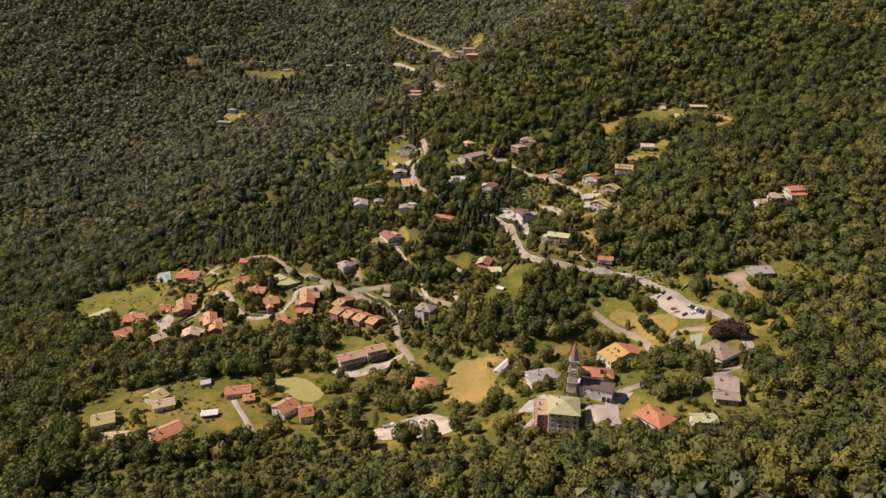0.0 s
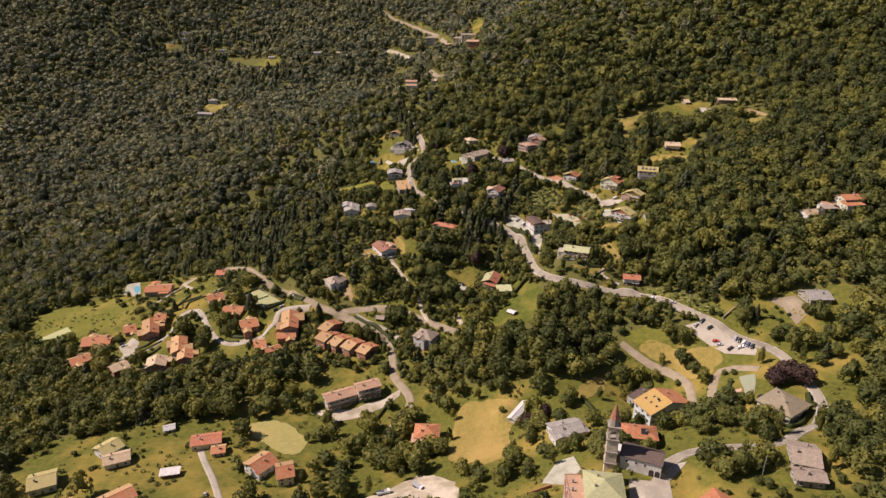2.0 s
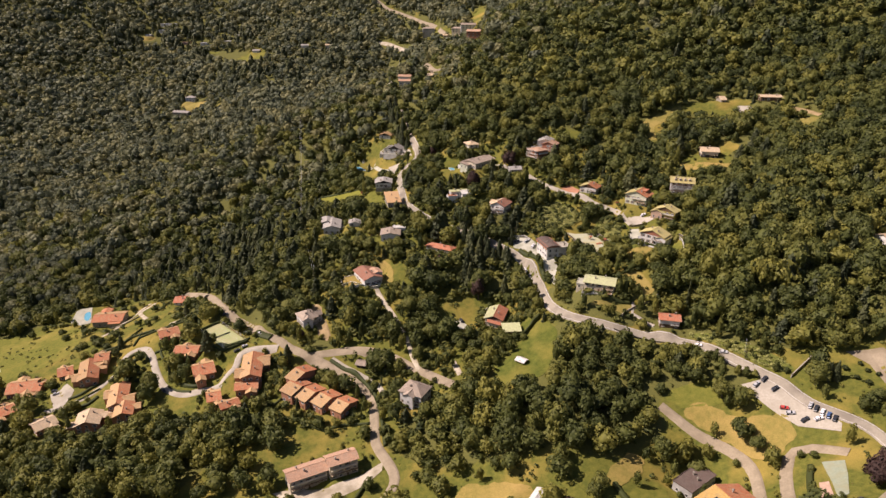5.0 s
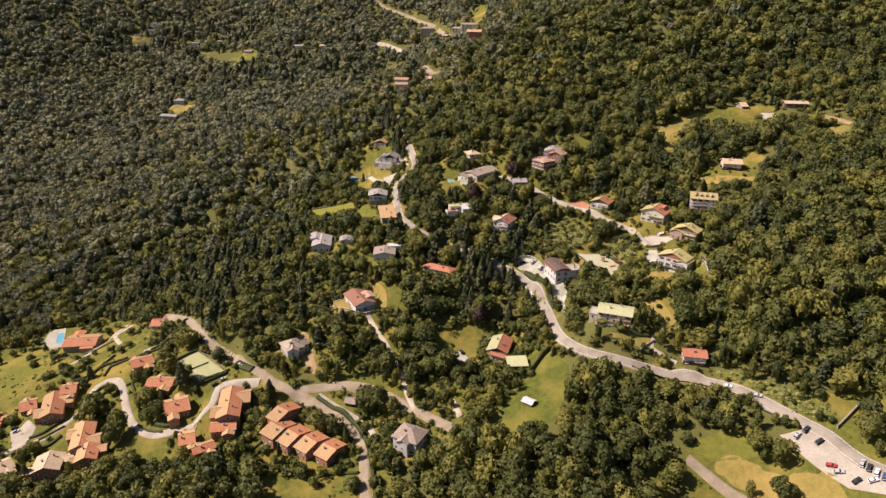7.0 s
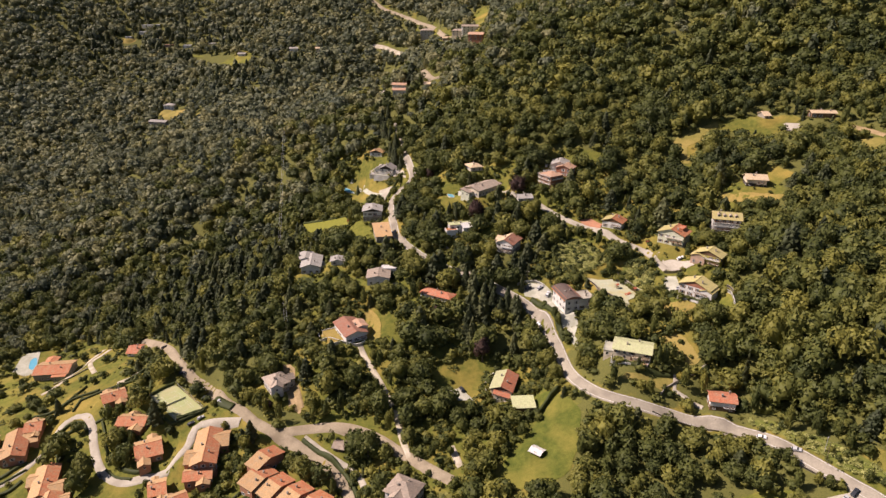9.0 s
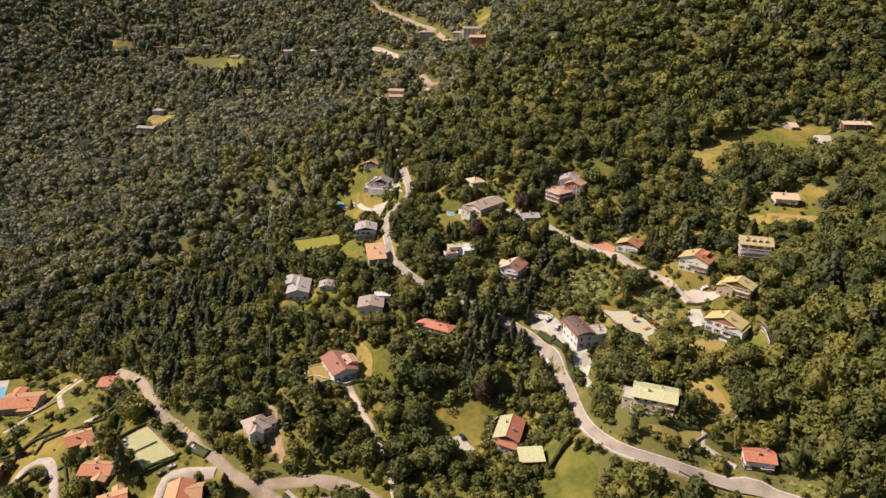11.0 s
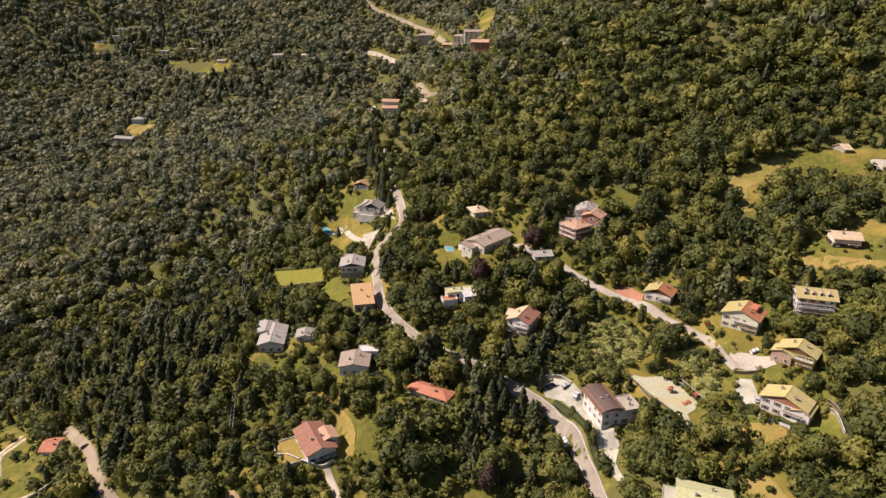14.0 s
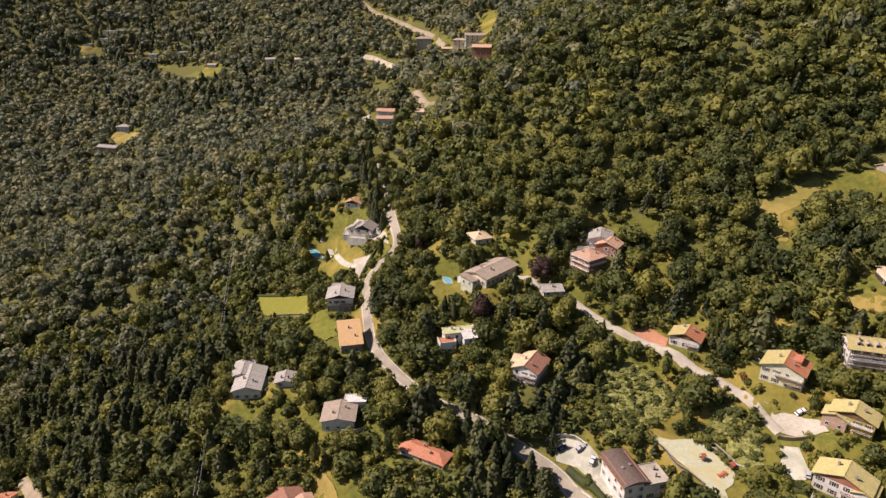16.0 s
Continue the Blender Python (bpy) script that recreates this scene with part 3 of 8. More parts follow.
def ground(x, y):
    """Height of the ground, for arrays of x and y."""
    x, y = np.atleast_1d(np.asarray(x, float)), np.atleast_1d(np.asarray(y, float))
    z = slope(x, y)
    for (px, py, r0, r1), level in zip(PADS, pad_levels):
        i = np.nonzero((np.abs(x - px) < r1) & (np.abs(y - py) < r1))[0]
        if len(i):
            u = np.clip((r1 - np.hypot(x[i] - px, y[i] - py)) / (r1 - r0), 0, 1)
            u = u * u * (3 - 2 * u)
            z[i] += (level - z[i]) * u
    return z


def ground_at(x, y):
    return float(ground([x], [y])[0])


def mesh_object(name, verts, faces, mats, smooth=False, index=None, tone=None):
    me = bpy.data.meshes.new(name)
    verts, faces = np.asarray(verts, np.float32), np.asarray(faces, np.int32)
    k = faces.shape[1]
    me.vertices.add(len(verts))
    me.vertices.foreach_set("co", verts.ravel())
    me.loops.add(faces.size)
    me.loops.foreach_set("vertex_index", faces.ravel())
    me.polygons.add(len(faces))
    me.polygons.foreach_set("loop_start", np.arange(0, faces.size, k, dtype=np.int32))
    for mname in mats:
        me.materials.append(MATS[mname])
    if index is not None:
        me.polygons.foreach_set("material_index", np.asarray(index, np.int32))
    if smooth:
        me.polygons.foreach_set("use_smooth", np.ones(len(faces), bool))
    if tone is not None:
        me.attributes.new("tone", "FLOAT", "POINT").data.foreach_set("value", np.asarray(tone, np.float32))
    me.update(calc_edges=True)
    return new(name, me)


def graded(lo, core_lo, core_hi, hi, step):
    a = [core_lo]
    s = step
    while a[-1] > lo:
        s *= 1.12
        a.append(a[-1] - s)
    b = [core_hi]
    s = step
    while b[-1] < hi:
        s *= 1.12
        b.append(b[-1] + s)
    return np.array(a[:0:-1] + list(np.arange(core_lo, core_hi, step)) + b)


gx, gy = graded(-3500, -360, 290, 3500, 3.0), graded(-1500, 20, 540, 4600, 3.0)
mx, my = np.meshgrid(gx, gy, indexing="ij")
mz = ground(mx.ravel(), my.ravel())
ci = (np.arange(len(gx) - 1)[:, None] * len(gy) + np.arange(len(gy) - 1)).ravel()
terrain = mesh_object("ground", np.stack([mx.ravel(), my.ravel(), mz], 1), np.stack([ci, ci + len(gy), ci + len(gy) + 1, ci + 1], 1), ["hillside"], smooth=True)
tagged(terrain, "grassy hillside with dry patches under woods and gardens", "ground", kind="structure")


# ---- helpers to build with ----
def finish(name, bm, mat):
    me = bpy.data.meshes.new(name)
    bm.to_mesh(me)
    bm.free()
    me.materials.append(MATS[mat])
    return me


def part(name, bm, mat, parent, label=""):
    ob = new(name, finish(name, bm, mat))
    ob.parent = parent
    return tagged(ob, label)


def share(name, me, parent, m, label=""):
    ob = new(name, me)
    ob.parent = parent
    ob.matrix_basis = m
    return tagged(ob, label)


def box(bm, x0, x1, y0, y1, z0, z1, m=None):
    vs = [bm.verts.new((x, y, z)) for x in (x0, x1) for y in (y0, y1) for z in (z0, z1)]
    for f in ((0, 1, 3, 2), (4, 6, 7, 5), (0, 4, 5, 1), (2, 3, 7, 6), (0, 2, 6, 4), (1, 5, 7, 3)):
        bm.faces.new([vs[i] for i in f])
    if m:
        bmesh.ops.transform(bm, matrix=m, verts=vs)
    return vs


def prism(bm, ring, along):
    """A closed ring of points pushed along a vector."""
    a = [bm.verts.new(p) for p in ring]
    b = [bm.verts.new(Vector(p) + Vector(along)) for p in ring]
    bm.faces.new(a[::-1])
    bm.faces.new(b)
    for i in range(len(a)):
        j = (i + 1) % len(a)
        bm.faces.new((a[i], a[j], b[j], b[i]))


def cyl(bm, x, y, z0, z1, r0, r1, sides=8):
    a = [bm.verts.new((x + r0 * math.cos(t), y + r0 * math.sin(t), z0)) for t in (i * math.tau / sides for i in range(sides))]
    b = [bm.verts.new((x + r1 * math.cos(t), y + r1 * math.sin(t), z1)) for t in (i * math.tau / sides for i in range(sides))]
    bm.faces.new(a[::-1])
    bm.faces.new(b)
    for i in range(sides):
        bm.faces.new((a[i], a[(i + 1) % sides], b[(i + 1) % sides], b[i]))


# plan of what must stay free of trees
CELL, OX, OY = 2.5, -760.0, -40.0
NX, NY = 560, 560
cell_x, cell_y = np.meshgrid(OX + (np.arange(NX) + 0.5) * CELL, OY + (np.arange(NY) + 0.5) * CELL, indexing="ij")
built = np.zeros((NX, NY), bool)
clear = np.zeros((NX, NY), bool)
seen = np.zeros((NX, NY), bool)
garden = np.zeros((NX, NY), bool)


def inside(poly, x, y):
    r = np.zeros(x.shape, bool)
    for (x0, y0), (x1, y1) in zip(poly, poly[1:] + poly[:1]):
        c = (y0 > y) != (y1 > y)
        r ^= c & (x < (x1 - x0) * (y - y0) / ((y1 - y0) or 1e-9) + x0)
    return r


def smooth_line(pts, step=4.0):
    p = [Vector(q) for q in pts]
    p = [p[0] * 2 - p[1]] + p + [p[-1] * 2 - p[-2]]
    out = []
    for i in range(1, len(p) - 2):
        k = max(1, int((p[i + 1] - p[i]).length / step))
        for j in range(k):
            t = j / k
            out.append(0.5 * ((2 * p[i]) + (p[i + 1] - p[i - 1]) * t + (2 * p[i - 1] - 5 * p[i] + 4 * p[i + 1] - p[i + 2]) * t * t + (3 * p[i] - p[i - 1] - 3 * p[i + 1] + p[i + 2]) * t**3))
    out.append(p[-2])
    return out


def sides_of(line):
    out = []
    for i, p in enumerate(line):
        d = line[min(i + 1, len(line) - 1)] - line[max(i - 1, 0)]
        d = d.normalized() if d.length > 1e-6 else Vector((1, 0))
        out.append(Vector((-d.y, d.x)))
    return out


def ribbon(name, line, offs, mat, lift):
    """A strip laid on the ground along a line; offs are the distances of its rows from the line."""
    s = sides_of(line)
    xy = np.array([[p + n * o for o in offs] for p, n in zip(line, s)], float).reshape(-1, 2)
    z = ground(xy[:, 0], xy[:, 1]) + lift
    c = len(offs)
    i = (np.arange(len(line) - 1)[:, None] * c + np.arange(c - 1)).ravel()
    return mesh_object(name, np.column_stack([xy, z]), np.stack([i, i + c, i + c + 1, i + 1], 1), [mat], smooth=True)


def road(name, label, width, mat, pts):
    line = smooth_line(pts)
    h = width / 2
    ob = ribbon(name, line, [-h - 0.4, -h, -h * 0.4, 0.0, h * 0.4, h, h + 0.4], mat, 0.34)
    z = np.zeros(len(ob.data.vertices) * 3)
    ob.data.vertices.foreach_get("co", z)
    z = z.reshape(-1, 3)
    edge = np.arange(len(z)) % 7
    z[(edge == 0) | (edge == 6), 2] -= 0.55
    ob.data.vertices.foreach_set("co", z.ravel())
    tagged(ob, label, "road", kind="structure")
    if mat == "asphalt":
        for o in (-h + 0.45, h - 0.45):
            k = ribbon("edge_line", line, [o - 0.1, o + 0.1], "linepaint", 0.40)
            k.parent = ob
    for p in line:
        r = h + 1.0
        spot = (cell_x - p.x) ** 2 + (cell_y - p.y) ** 2 < max(r, 2.2) ** 2
        built[spot] = True
        seen[spot] = True
    return ob


def ragged(poly, reach):
    """The same outline with rounded corners and an uneven edge."""
    p = [Vector(q) for q in poly]
    for _ in range(2):
        p = [v for a, b in zip(p, p[1:] + p[:1]) for v in (a.lerp(b, 0.25), a.lerp(b, 0.75))]
    out = []
    for a, b in zip(p, p[1:] + p[:1]):
        k = max(1, int((b - a).length / 2.5))
        out += [a.lerp(b, i / k) for i in range(k)]
    return [(v.x + reach * noise.noise((v.x * 0.22, v.y * 0.22, 1.0)), v.y + reach * noise.noise((v.x * 0.22, v.y * 0.22, 9.0))) for v in out]


def patch(name, label, mat, poly, lift=0.22):
    if mat in ("grass", "grassgreen", "meadowgreen", "weeds", "meadow", "drygrass", "palefield", "dirtpale", "dirt"):
        poly = ragged(poly, 2.2)
    xs, ys = [p[0] for p in poly], [p[1] for p in poly]
    bm = bmesh.new()
    vs = [bm.verts.new((x, y, 0)) for x, y in poly]
    bm.faces.new(vs)
    d = max(2.5, (max(xs) - min(xs)) / 40, (max(ys) - min(ys)) / 40)
    for axis, lo, hi in ((0, min(xs), max(xs)), (1, min(ys), max(ys))):
        k = lo + d
        while k < hi:
            no = (1, 0, 0) if axis == 0 else (0, 1, 0)
            co = (k, 0, 0) if axis == 0 else (0, k, 0)
            bmesh.ops.bisect_plane(bm, geom=bm.verts[:] + bm.edges[:] + bm.faces[:], plane_co=co, plane_no=no)
            k += d
    v = list(bm.verts)
    for q, z in zip(v, ground([q.co.x for q in v], [q.co.y for q in v])):
        q.co.z = z + lift
    for f in bm.faces:
        if f.normal.z < 0:
            f.normal_flip()
    ob = new(name, finish(name, bm, mat))
    tagged(ob, label, name.replace("_", " "), kind="structure")
    built[inside(poly, cell_x, cell_y)] = True
    seen[inside(poly, cell_x, cell_y)] = True
    return ob


# ---- roads, yards and fields ----
road("road_1", "grey asphalt main road with pale edge lines", 5.4, "asphalt", [(-96, 639), (-88.6, 612.8), (-80.1, 585), (-69.6, 551.7), (-64.6, 526.3), (-75.6, 513.5), (-78.2, 496.2), (-71.2, 462.1), (-61.6, 435.6), (-52.4, 422.2), (-42.3, 411.2), (-27.4, 398.9), (-11.8, 390.9), (4.8, 379.9), (22, 367.5), (29.4, 359.2), (36.2, 346.9), (42.1, 331.4), (47.2, 305), (55.2, 288.5), (65.5, 279.0), (79.7, 273.0), (91, 270.2), (102.8, 267.4), (113.7, 263.3), (124.0, 258.0), (132.3, 250.8), (140.0, 240.8), (147.4, 231.4), (154.0, 223.4), (160.3, 215.6), (167.1, 201.2), (183.8, 177.4), (185.8, 144.3), (181.5, 118.2), (171.1, 100.7), (158.5, 91.5), (143.3, 79.8), (127, 81.3), (110.5, 81.8), (98.7, 77.6), (88.6, 67.7)])
road("road_2", "pale asphalt lane with verge", 5.2, "asphaltpale", [(-260.2, 418.5), (-257.1, 415.5), (-221.5, 383.1), (-202.4, 360.6), (-188.8, 347.1), (-173.4, 337.6), (-153.2, 316.3), (-139.2, 307.4), (-129.4, 299.5), (-114.5, 291.6), (-99.5, 283.8), (-84.1, 273.3), (-73.3, 264.7), (-65.3, 254.1), (-61.6, 245.9), (-56.8, 221.5), (-53.7, 214), (-41.2, 192.3), (-48.4, 172.9), (-55.8, 154.7)])
road("road_3", "narrow asphalt lane", 5, "asphaltpale", [(-112.9, 291.5), (-99.9, 292.7), (-82.2, 292.8), (-67.5, 289.0), (-52.5, 280.7), (-41.4, 272.0), (-30.8, 264.4), (-13.6, 251.7)])
road("road_4", "pale gravel drive", 2.8, "gravel", [(-75.1, 341), (-66.4, 327.3), (-57.8, 314.6), (-46, 293.3), (-42.3, 282.5), (-36.2, 268)])
road("road_5", "pale concrete estate road", 4.4, "concrete", [(-293.7, 266.1), (-281.2, 270.7), (-271, 276), (-263.4, 286.2), (-261, 302.6), (-260, 321.2), (-250.2, 324.5), (-238.1, 313.8), (-226.4, 296), (-211.7, 277.8), (-194.6, 267.6), (-181, 268.4), (-169.6, 271.6), (-163.9, 285.4), (-164.8, 299.1), (-156.7, 302.3), (-137.9, 300.8)])
road("road_6", "pale concrete village lane", 3.4, "concrete", [(6.8, 472.4), (17.3, 463.6), (30.3, 455.8), (37, 447.4), (47.3, 436.4), (59.6, 425.6), (71.1, 415.6), (81.5, 404.7), (91.6, 396.2), (100.3, 385.1), (104.2, 375.7), (107.7, 366.4)])
road("road_8", "pale asphalt lane", 4.4, "asphaltpale", [(100.4, 218.6), (115.2, 203.9), (129.8, 191.1), (135.3, 175.5), (128.2, 146.2)])
road("road_9", "pale asphalt lane", 4.5, "asphaltpale", [(170, 167.2), (159.0, 176.3), (152.4, 178.4), (146.2, 169.5), (133.7, 133.6)])
road("road_10", "pale far road", 6, "asphaltpale", [(-205.9, 1154), (-179, 1113.9), (-154.7, 1087.5), (-131, 1058.1), (-106.1, 1020.3), (-86.9, 989.5), (-67.3, 938.9)])
road("road_11", "pale gravel yard", 8, "gravel", [(-179.9, 1004.5), (-163.2, 994.2), (-145.4, 974.1), (-126.5, 952.1)])
road("road_12", "pale far road", 7, "asphaltpale", [(-146.5, 927), (-124.3, 902.5), (-101.3, 854.3), (-68.9, 704.9), (-54.3, 679.8)])
road("road_13", "pale gravel drive", 3, "gravel", [(-306.6, 361.5), (-301.5, 372.2), (-300.8, 398.8), (-300.6, 429.2)])
road("road_14", "pale gravel drive", 3, "gravel", [(-276.3, 378.9), (-296.3, 404.1), (-294.8, 414.7), (-293, 425.4)])
road("road_15", "pale gravel drive", 3, "gravel", [(-243.3, 353.1), (-233.4, 356.2), (-229.2, 361.5)])
road("road_16", "dry earth track", 4, "dirt", [(-120.8, 333.2), (-111.1, 320.8), (-103.3, 305)])
road("road_17", "pale drive", 2.6, "concrete", [(-97.1, 288.4), (-87.9, 282.2), (-78.3, 274.0), (-69.2, 269.5), (-61.4, 263.1), (-57.9, 256.9)])
road("road_18", "pale drive", 3.5, "concrete", [(-167.8, 143.4), (-158, 128.6), (-145.4, 110.9), (-135, 94), (-126.5, 79.3)])
road("road_19", "two-track path", 3, "gravel", [(-15, 272.2), (-12, 264.9), (-9.4, 258.7)])
road("road_20", "footpath", 3, "concrete", [(39.9, 46.9), (54.6, 69.9), (60.4, 77.7)])
road("road_21", "dry earth track", 4, "dirt", [(252.6, 480.7), (261.7, 467.9), (267.3, 458.3)])
road("road_22", "pale garden path", 3, "mintpale", [(-131.2, 590), (-122, 581.1), (-113.7, 561.7), (-101.2, 540.1), (-89.6, 526.4)])
patch("forecourt", "pale forecourt of the restaurant", "mintpale", [(23.5, 378.7), (29, 378.5), (37, 375.9), (41.9, 369.1), (45, 359.1), (48.5, 348.4), (53, 345.5), (54.6, 340.6), (52, 333.2), (55, 321.7), (56.5, 317.1), (53.9, 317.3), (52, 324), (47.9, 333.6), (45.7, 339.9), (42.4, 349.8), (37.4, 360.9), (32.5, 366.8), (24.6, 370.1)])
patch("parking_lot", "pale asphalt car park beside the main road", "concrete", [(141.7, 221.8), (151.5, 221.7), (163.3, 208.9), (172.1, 192.1), (174.8, 184.9), (172.6, 180.2), (158.7, 190.6), (150.5, 205)])
patch("church_square", "pale paved square beside the church", "concrete", [(73.1, 61.3), (70.8, 37.5), (92.5, 32.6), (89.5, 47.9), (91.2, 61.3), (102.1, 73.8), (90.4, 72.2), (82.8, 60.9)])
patch("playground", "pale gravel playground beside the restaurant", "mint", [(61.8, 374.6), (69.7, 373.0), (80.6, 374.9), (85.0, 365.5), (89.2, 354.9), (86.5, 349), (82.5, 345.6), (83.4, 338), (80, 335.8), (77.3, 345.2), (72.1, 356.3)])
patch("building_site", "pale dusty building site", "dirtpale", [(-63, 76.2), (-49.6, 94.8), (-36.2, 104.3), (-25.2, 114), (-9.8, 102.9), (-0.9, 84.6), (-0.6, 61.3)])
patch("tennis_court", "green tennis court with fence", "court", [(-206.5, 327.5), (-195.6, 340), (-165.5, 315), (-177.1, 302.5)])
patch("car_park", "pale gravel yard below the apartment house", "gravel", [(-106.3, 184.3), (-97.2, 185.8), (-76.6, 188), (-60.3, 197.1), (-49.3, 204.6), (-49.1, 198.7), (-57.2, 189.2), (-73.8, 179.6), (-90, 173.9)])
patch("dry_field", "mown dry field", "drygrass", [(-8.3, 183), (10, 178), (34, 172), (30, 154.4), (23.1, 141.8), (25, 127.1), (19.4, 114), (0.7, 110), (-12, 124), (-12, 150)])
patch("dry_field", "pale mown field", "palefield", [(-148, 167), (-142, 174), (-131.5, 177), (-115, 169), (-102, 155), (-102, 141), (-115, 139), (-131, 152)])
patch("dry_field", "dry yellow lot", "drygrass", [(109, 216), (122.4, 219), (132.8, 206), (149.1, 203), (158, 198), (156, 185), (148.2, 181), (140.0, 180), (131.0, 193), (119, 206)])
patch("meadow", "green meadow behind a hedge", "meadowgreen", [(24, 304.5), (38.3, 299.5), (49.6, 281), (49, 273), (46.5, 256), (40.5, 241), (26, 234.8), (6, 242.5), (10.5, 255.5), (20.3, 265.8), (31, 284.1)])
patch("pool_deck", "pale paved pool deck", "mintpale", [(-369.6, 413.4), (-381.7, 446.7), (-370.8, 450.2), (-345.9, 405.6)])
patch("plaza", "pale paved yard between houses", "concrete", [(107.6, 376.4), (115.1, 373.1), (121.3, 367.2), (121.7, 360.1), (111.9, 363.5), (105.2, 368.4)])
patch("driveway", "pale concrete drive beside the house", "mintpale", [(106, 360.9), (111.7, 358.7), (111.8, 348.3), (108.3, 343.7), (102.2, 347.6)])
patch("driveway", "pale concrete yard", "concrete", [(-301.9, 286), (-290.9, 290.9), (-281.5, 284.2), (-282, 271.8), (-287.7, 268.7)])
patch("driveway", "pale drive with hedge", "concrete", [(-95.1, 538.6), (-80.3, 531.5), (-82, 517.1), (-84.6, 506.3), (-90.2, 521.7)])
patch("driveway", "pale paving round the chalet", "concrete", [(-111.2, 585.5), (-101.1, 583.5), (-86.8, 570.7), (-74.1, 547.5), (-70.4, 533.1), (-77.5, 543.2), (-92.1, 557.4), (-105.9, 567.7)])
patch("driveway", "pale concrete drive", "mintpale", [(-18.7, 311.1), (-12.3, 313.9), (-4.2, 305.1), (-15.6, 304.5)])
patch("garden_terrace", "yellowish lawn terrace with white wall", "drygrass", [(-104.6, 356.4), (-98.6, 357.1), (-88, 345.3), (-93.4, 343)])
patch("lawn", "mown garden lawn", "grassgreen", [(-116.2, 491.6), (-90.9, 472.1), (-84.2, 446.6), (-99.3, 455.6)])
patch("lawn", "mown garden lawn", "mownlawn", [(-173.9, 561.3), (-120.5, 520.5), (-113.1, 492.1), (-153.2, 524.1)])
patch("pasture", "dry golden hillside pasture", "meadow", [(136, 499.1), (150.7, 502.8), (164.8, 510.8), (174.3, 512.9), (169.6, 499.8), (156.8, 493.2), (144.4, 488), (144.2, 464.8), (138.6, 474.9)])
patch("pasture", "green hillside pasture with worn paths", "grass", [(174.7, 512.8), (190.2, 514), (205.6, 511.1), (217.4, 510.4), (230.5, 502.5), (225.2, 495.8), (215.7, 500.1), (209, 481.5), (197.5, 490.2), (181.9, 498), (169.9, 499.7)])
patch("driveway", "pale yard beside the barn", "concrete", [(216.2, 499.2), (225.6, 494.9), (226.3, 485.8), (214.6, 487.2)])
patch("pasture", "dry hillside pasture", "meadow", [(247.7, 459.6), (267.3, 458.3), (258, 437.6), (245.9, 447.1)])
patch("driveway", "pale asphalt yard above the road", "asphaltpale", [(194.2, 228), (211.2, 226.2), (212.8, 208.7), (202.6, 200), (201, 217.6)])
patch("pasture", "dry clearing in the wood", "drygrass", [(-658.5, 1166.9), (-617, 1160.3), (-608.8, 1143.2), (-647.5, 1140.8)])
patch("pasture", "green clearing in the wood", "grassgreen", [(-514.9, 1106.6), (-475.7, 1080.2), (-433.8, 1044.7), (-390.9, 1024.4), (-373.1, 1028.7), (-388.4, 1055.3), (-425.2, 1079.6), (-459.0, 1084.2), (-497.6, 1110.0)])
patch("pasture", "dry clearing in the wood", "meadow", [(-487.3, 922.8), (-452.1, 914.6), (-433.8, 914.8), (-429.8, 903.4), (-451, 890.2), (-465.4, 896)])
patch("pasture", "small dry clearing in the wood", "meadow", [(-412.6, 883.3), (-401.9, 888.8), (-396.2, 867.5)])
patch("pasture", "green clearing above the hamlet", "grassgreen", [(-26.2, 968.1), (-6, 943.3), (-8, 849.1), (-23.6, 889.8)])
patch("driveway", "pale yard", "concrete", [(-157.3, 880.3), (-147.5, 881.1), (-113.8, 712.3), (-125.2, 722.4)])
patch("court_yard", "pale green paved yard beside the lane", "mintdull", [(158.9, 166.5), (166.5, 163.0), (163.5, 154), (157.8, 141.4), (152.6, 138.6), (156.5, 152)])
patch("court_yard", "reddish paved garden path", "rose", [(152.6, 154.2), (155.8, 153.0), (151.2, 137.7), (144.4, 132.6)])
patch("meadow", "yellow-green meadow on the hillside below the pool", "grassgreen", [(-445, 392), (-396, 394), (-372, 412), (-345, 392), (-326, 366), (-318, 330), (-358, 312), (-392, 306), (-424, 327)], lift=0.12)
patch("sports_court", "green ball court at the edge of the meadow", "court", [(-402, 322), (-384, 340), (-372, 328), (-390, 310)], lift=0.3)
patch("dirt_slope", "dry golden grass slope beside the garden wall", "drygrass", [(-81, 371.5), (-69, 369.5), (-62, 348), (-68, 343.5), (-76, 356)])
patch("dirt_slope", "bare earth cut under the power line", "dirt", [(-124.5, 337), (-117.5, 336.5), (-104.5, 313), (-101.5, 301), (-109.5, 305), (-115, 318)])
patch("lawn", "mown green lawn behind the clipped hedge", "grassgreen", [(70.5, 160), (82, 173), (98, 179), (88, 150), (84, 125), (77, 118), (74, 140)])
patch("dry_field", "dry grass strip below the wood", "drygrass", [(64, 174), (78.4, 191), (88, 191), (84.5, 180), (68, 166)])
patch("driveway", "pale paved yard beside the white villa", "mintpale", [(36.4, 76.9), (46, 96), (54.4, 98.0), (56, 82), (46.5, 70.4)])
patch("lawn", "green grass bank between car park and lane", "grassgreen", [(101, 223.4), (117, 230.6), (131.2, 227.3), (140, 218), (134.4, 214), (111.1, 216)])
patch("lawn", "dry golden lawn below the hillside house", "drygrass", [(151, 426), (160, 417), (176, 411), (187, 409), (189, 416), (176, 420), (164, 424), (156, 432)], lift=0.15)
patch("lawn", "dry golden lawn beside the hillside house", "grass", [(186, 441), (194, 430), (203, 432), (199, 444), (190, 452)], lift=0.15)
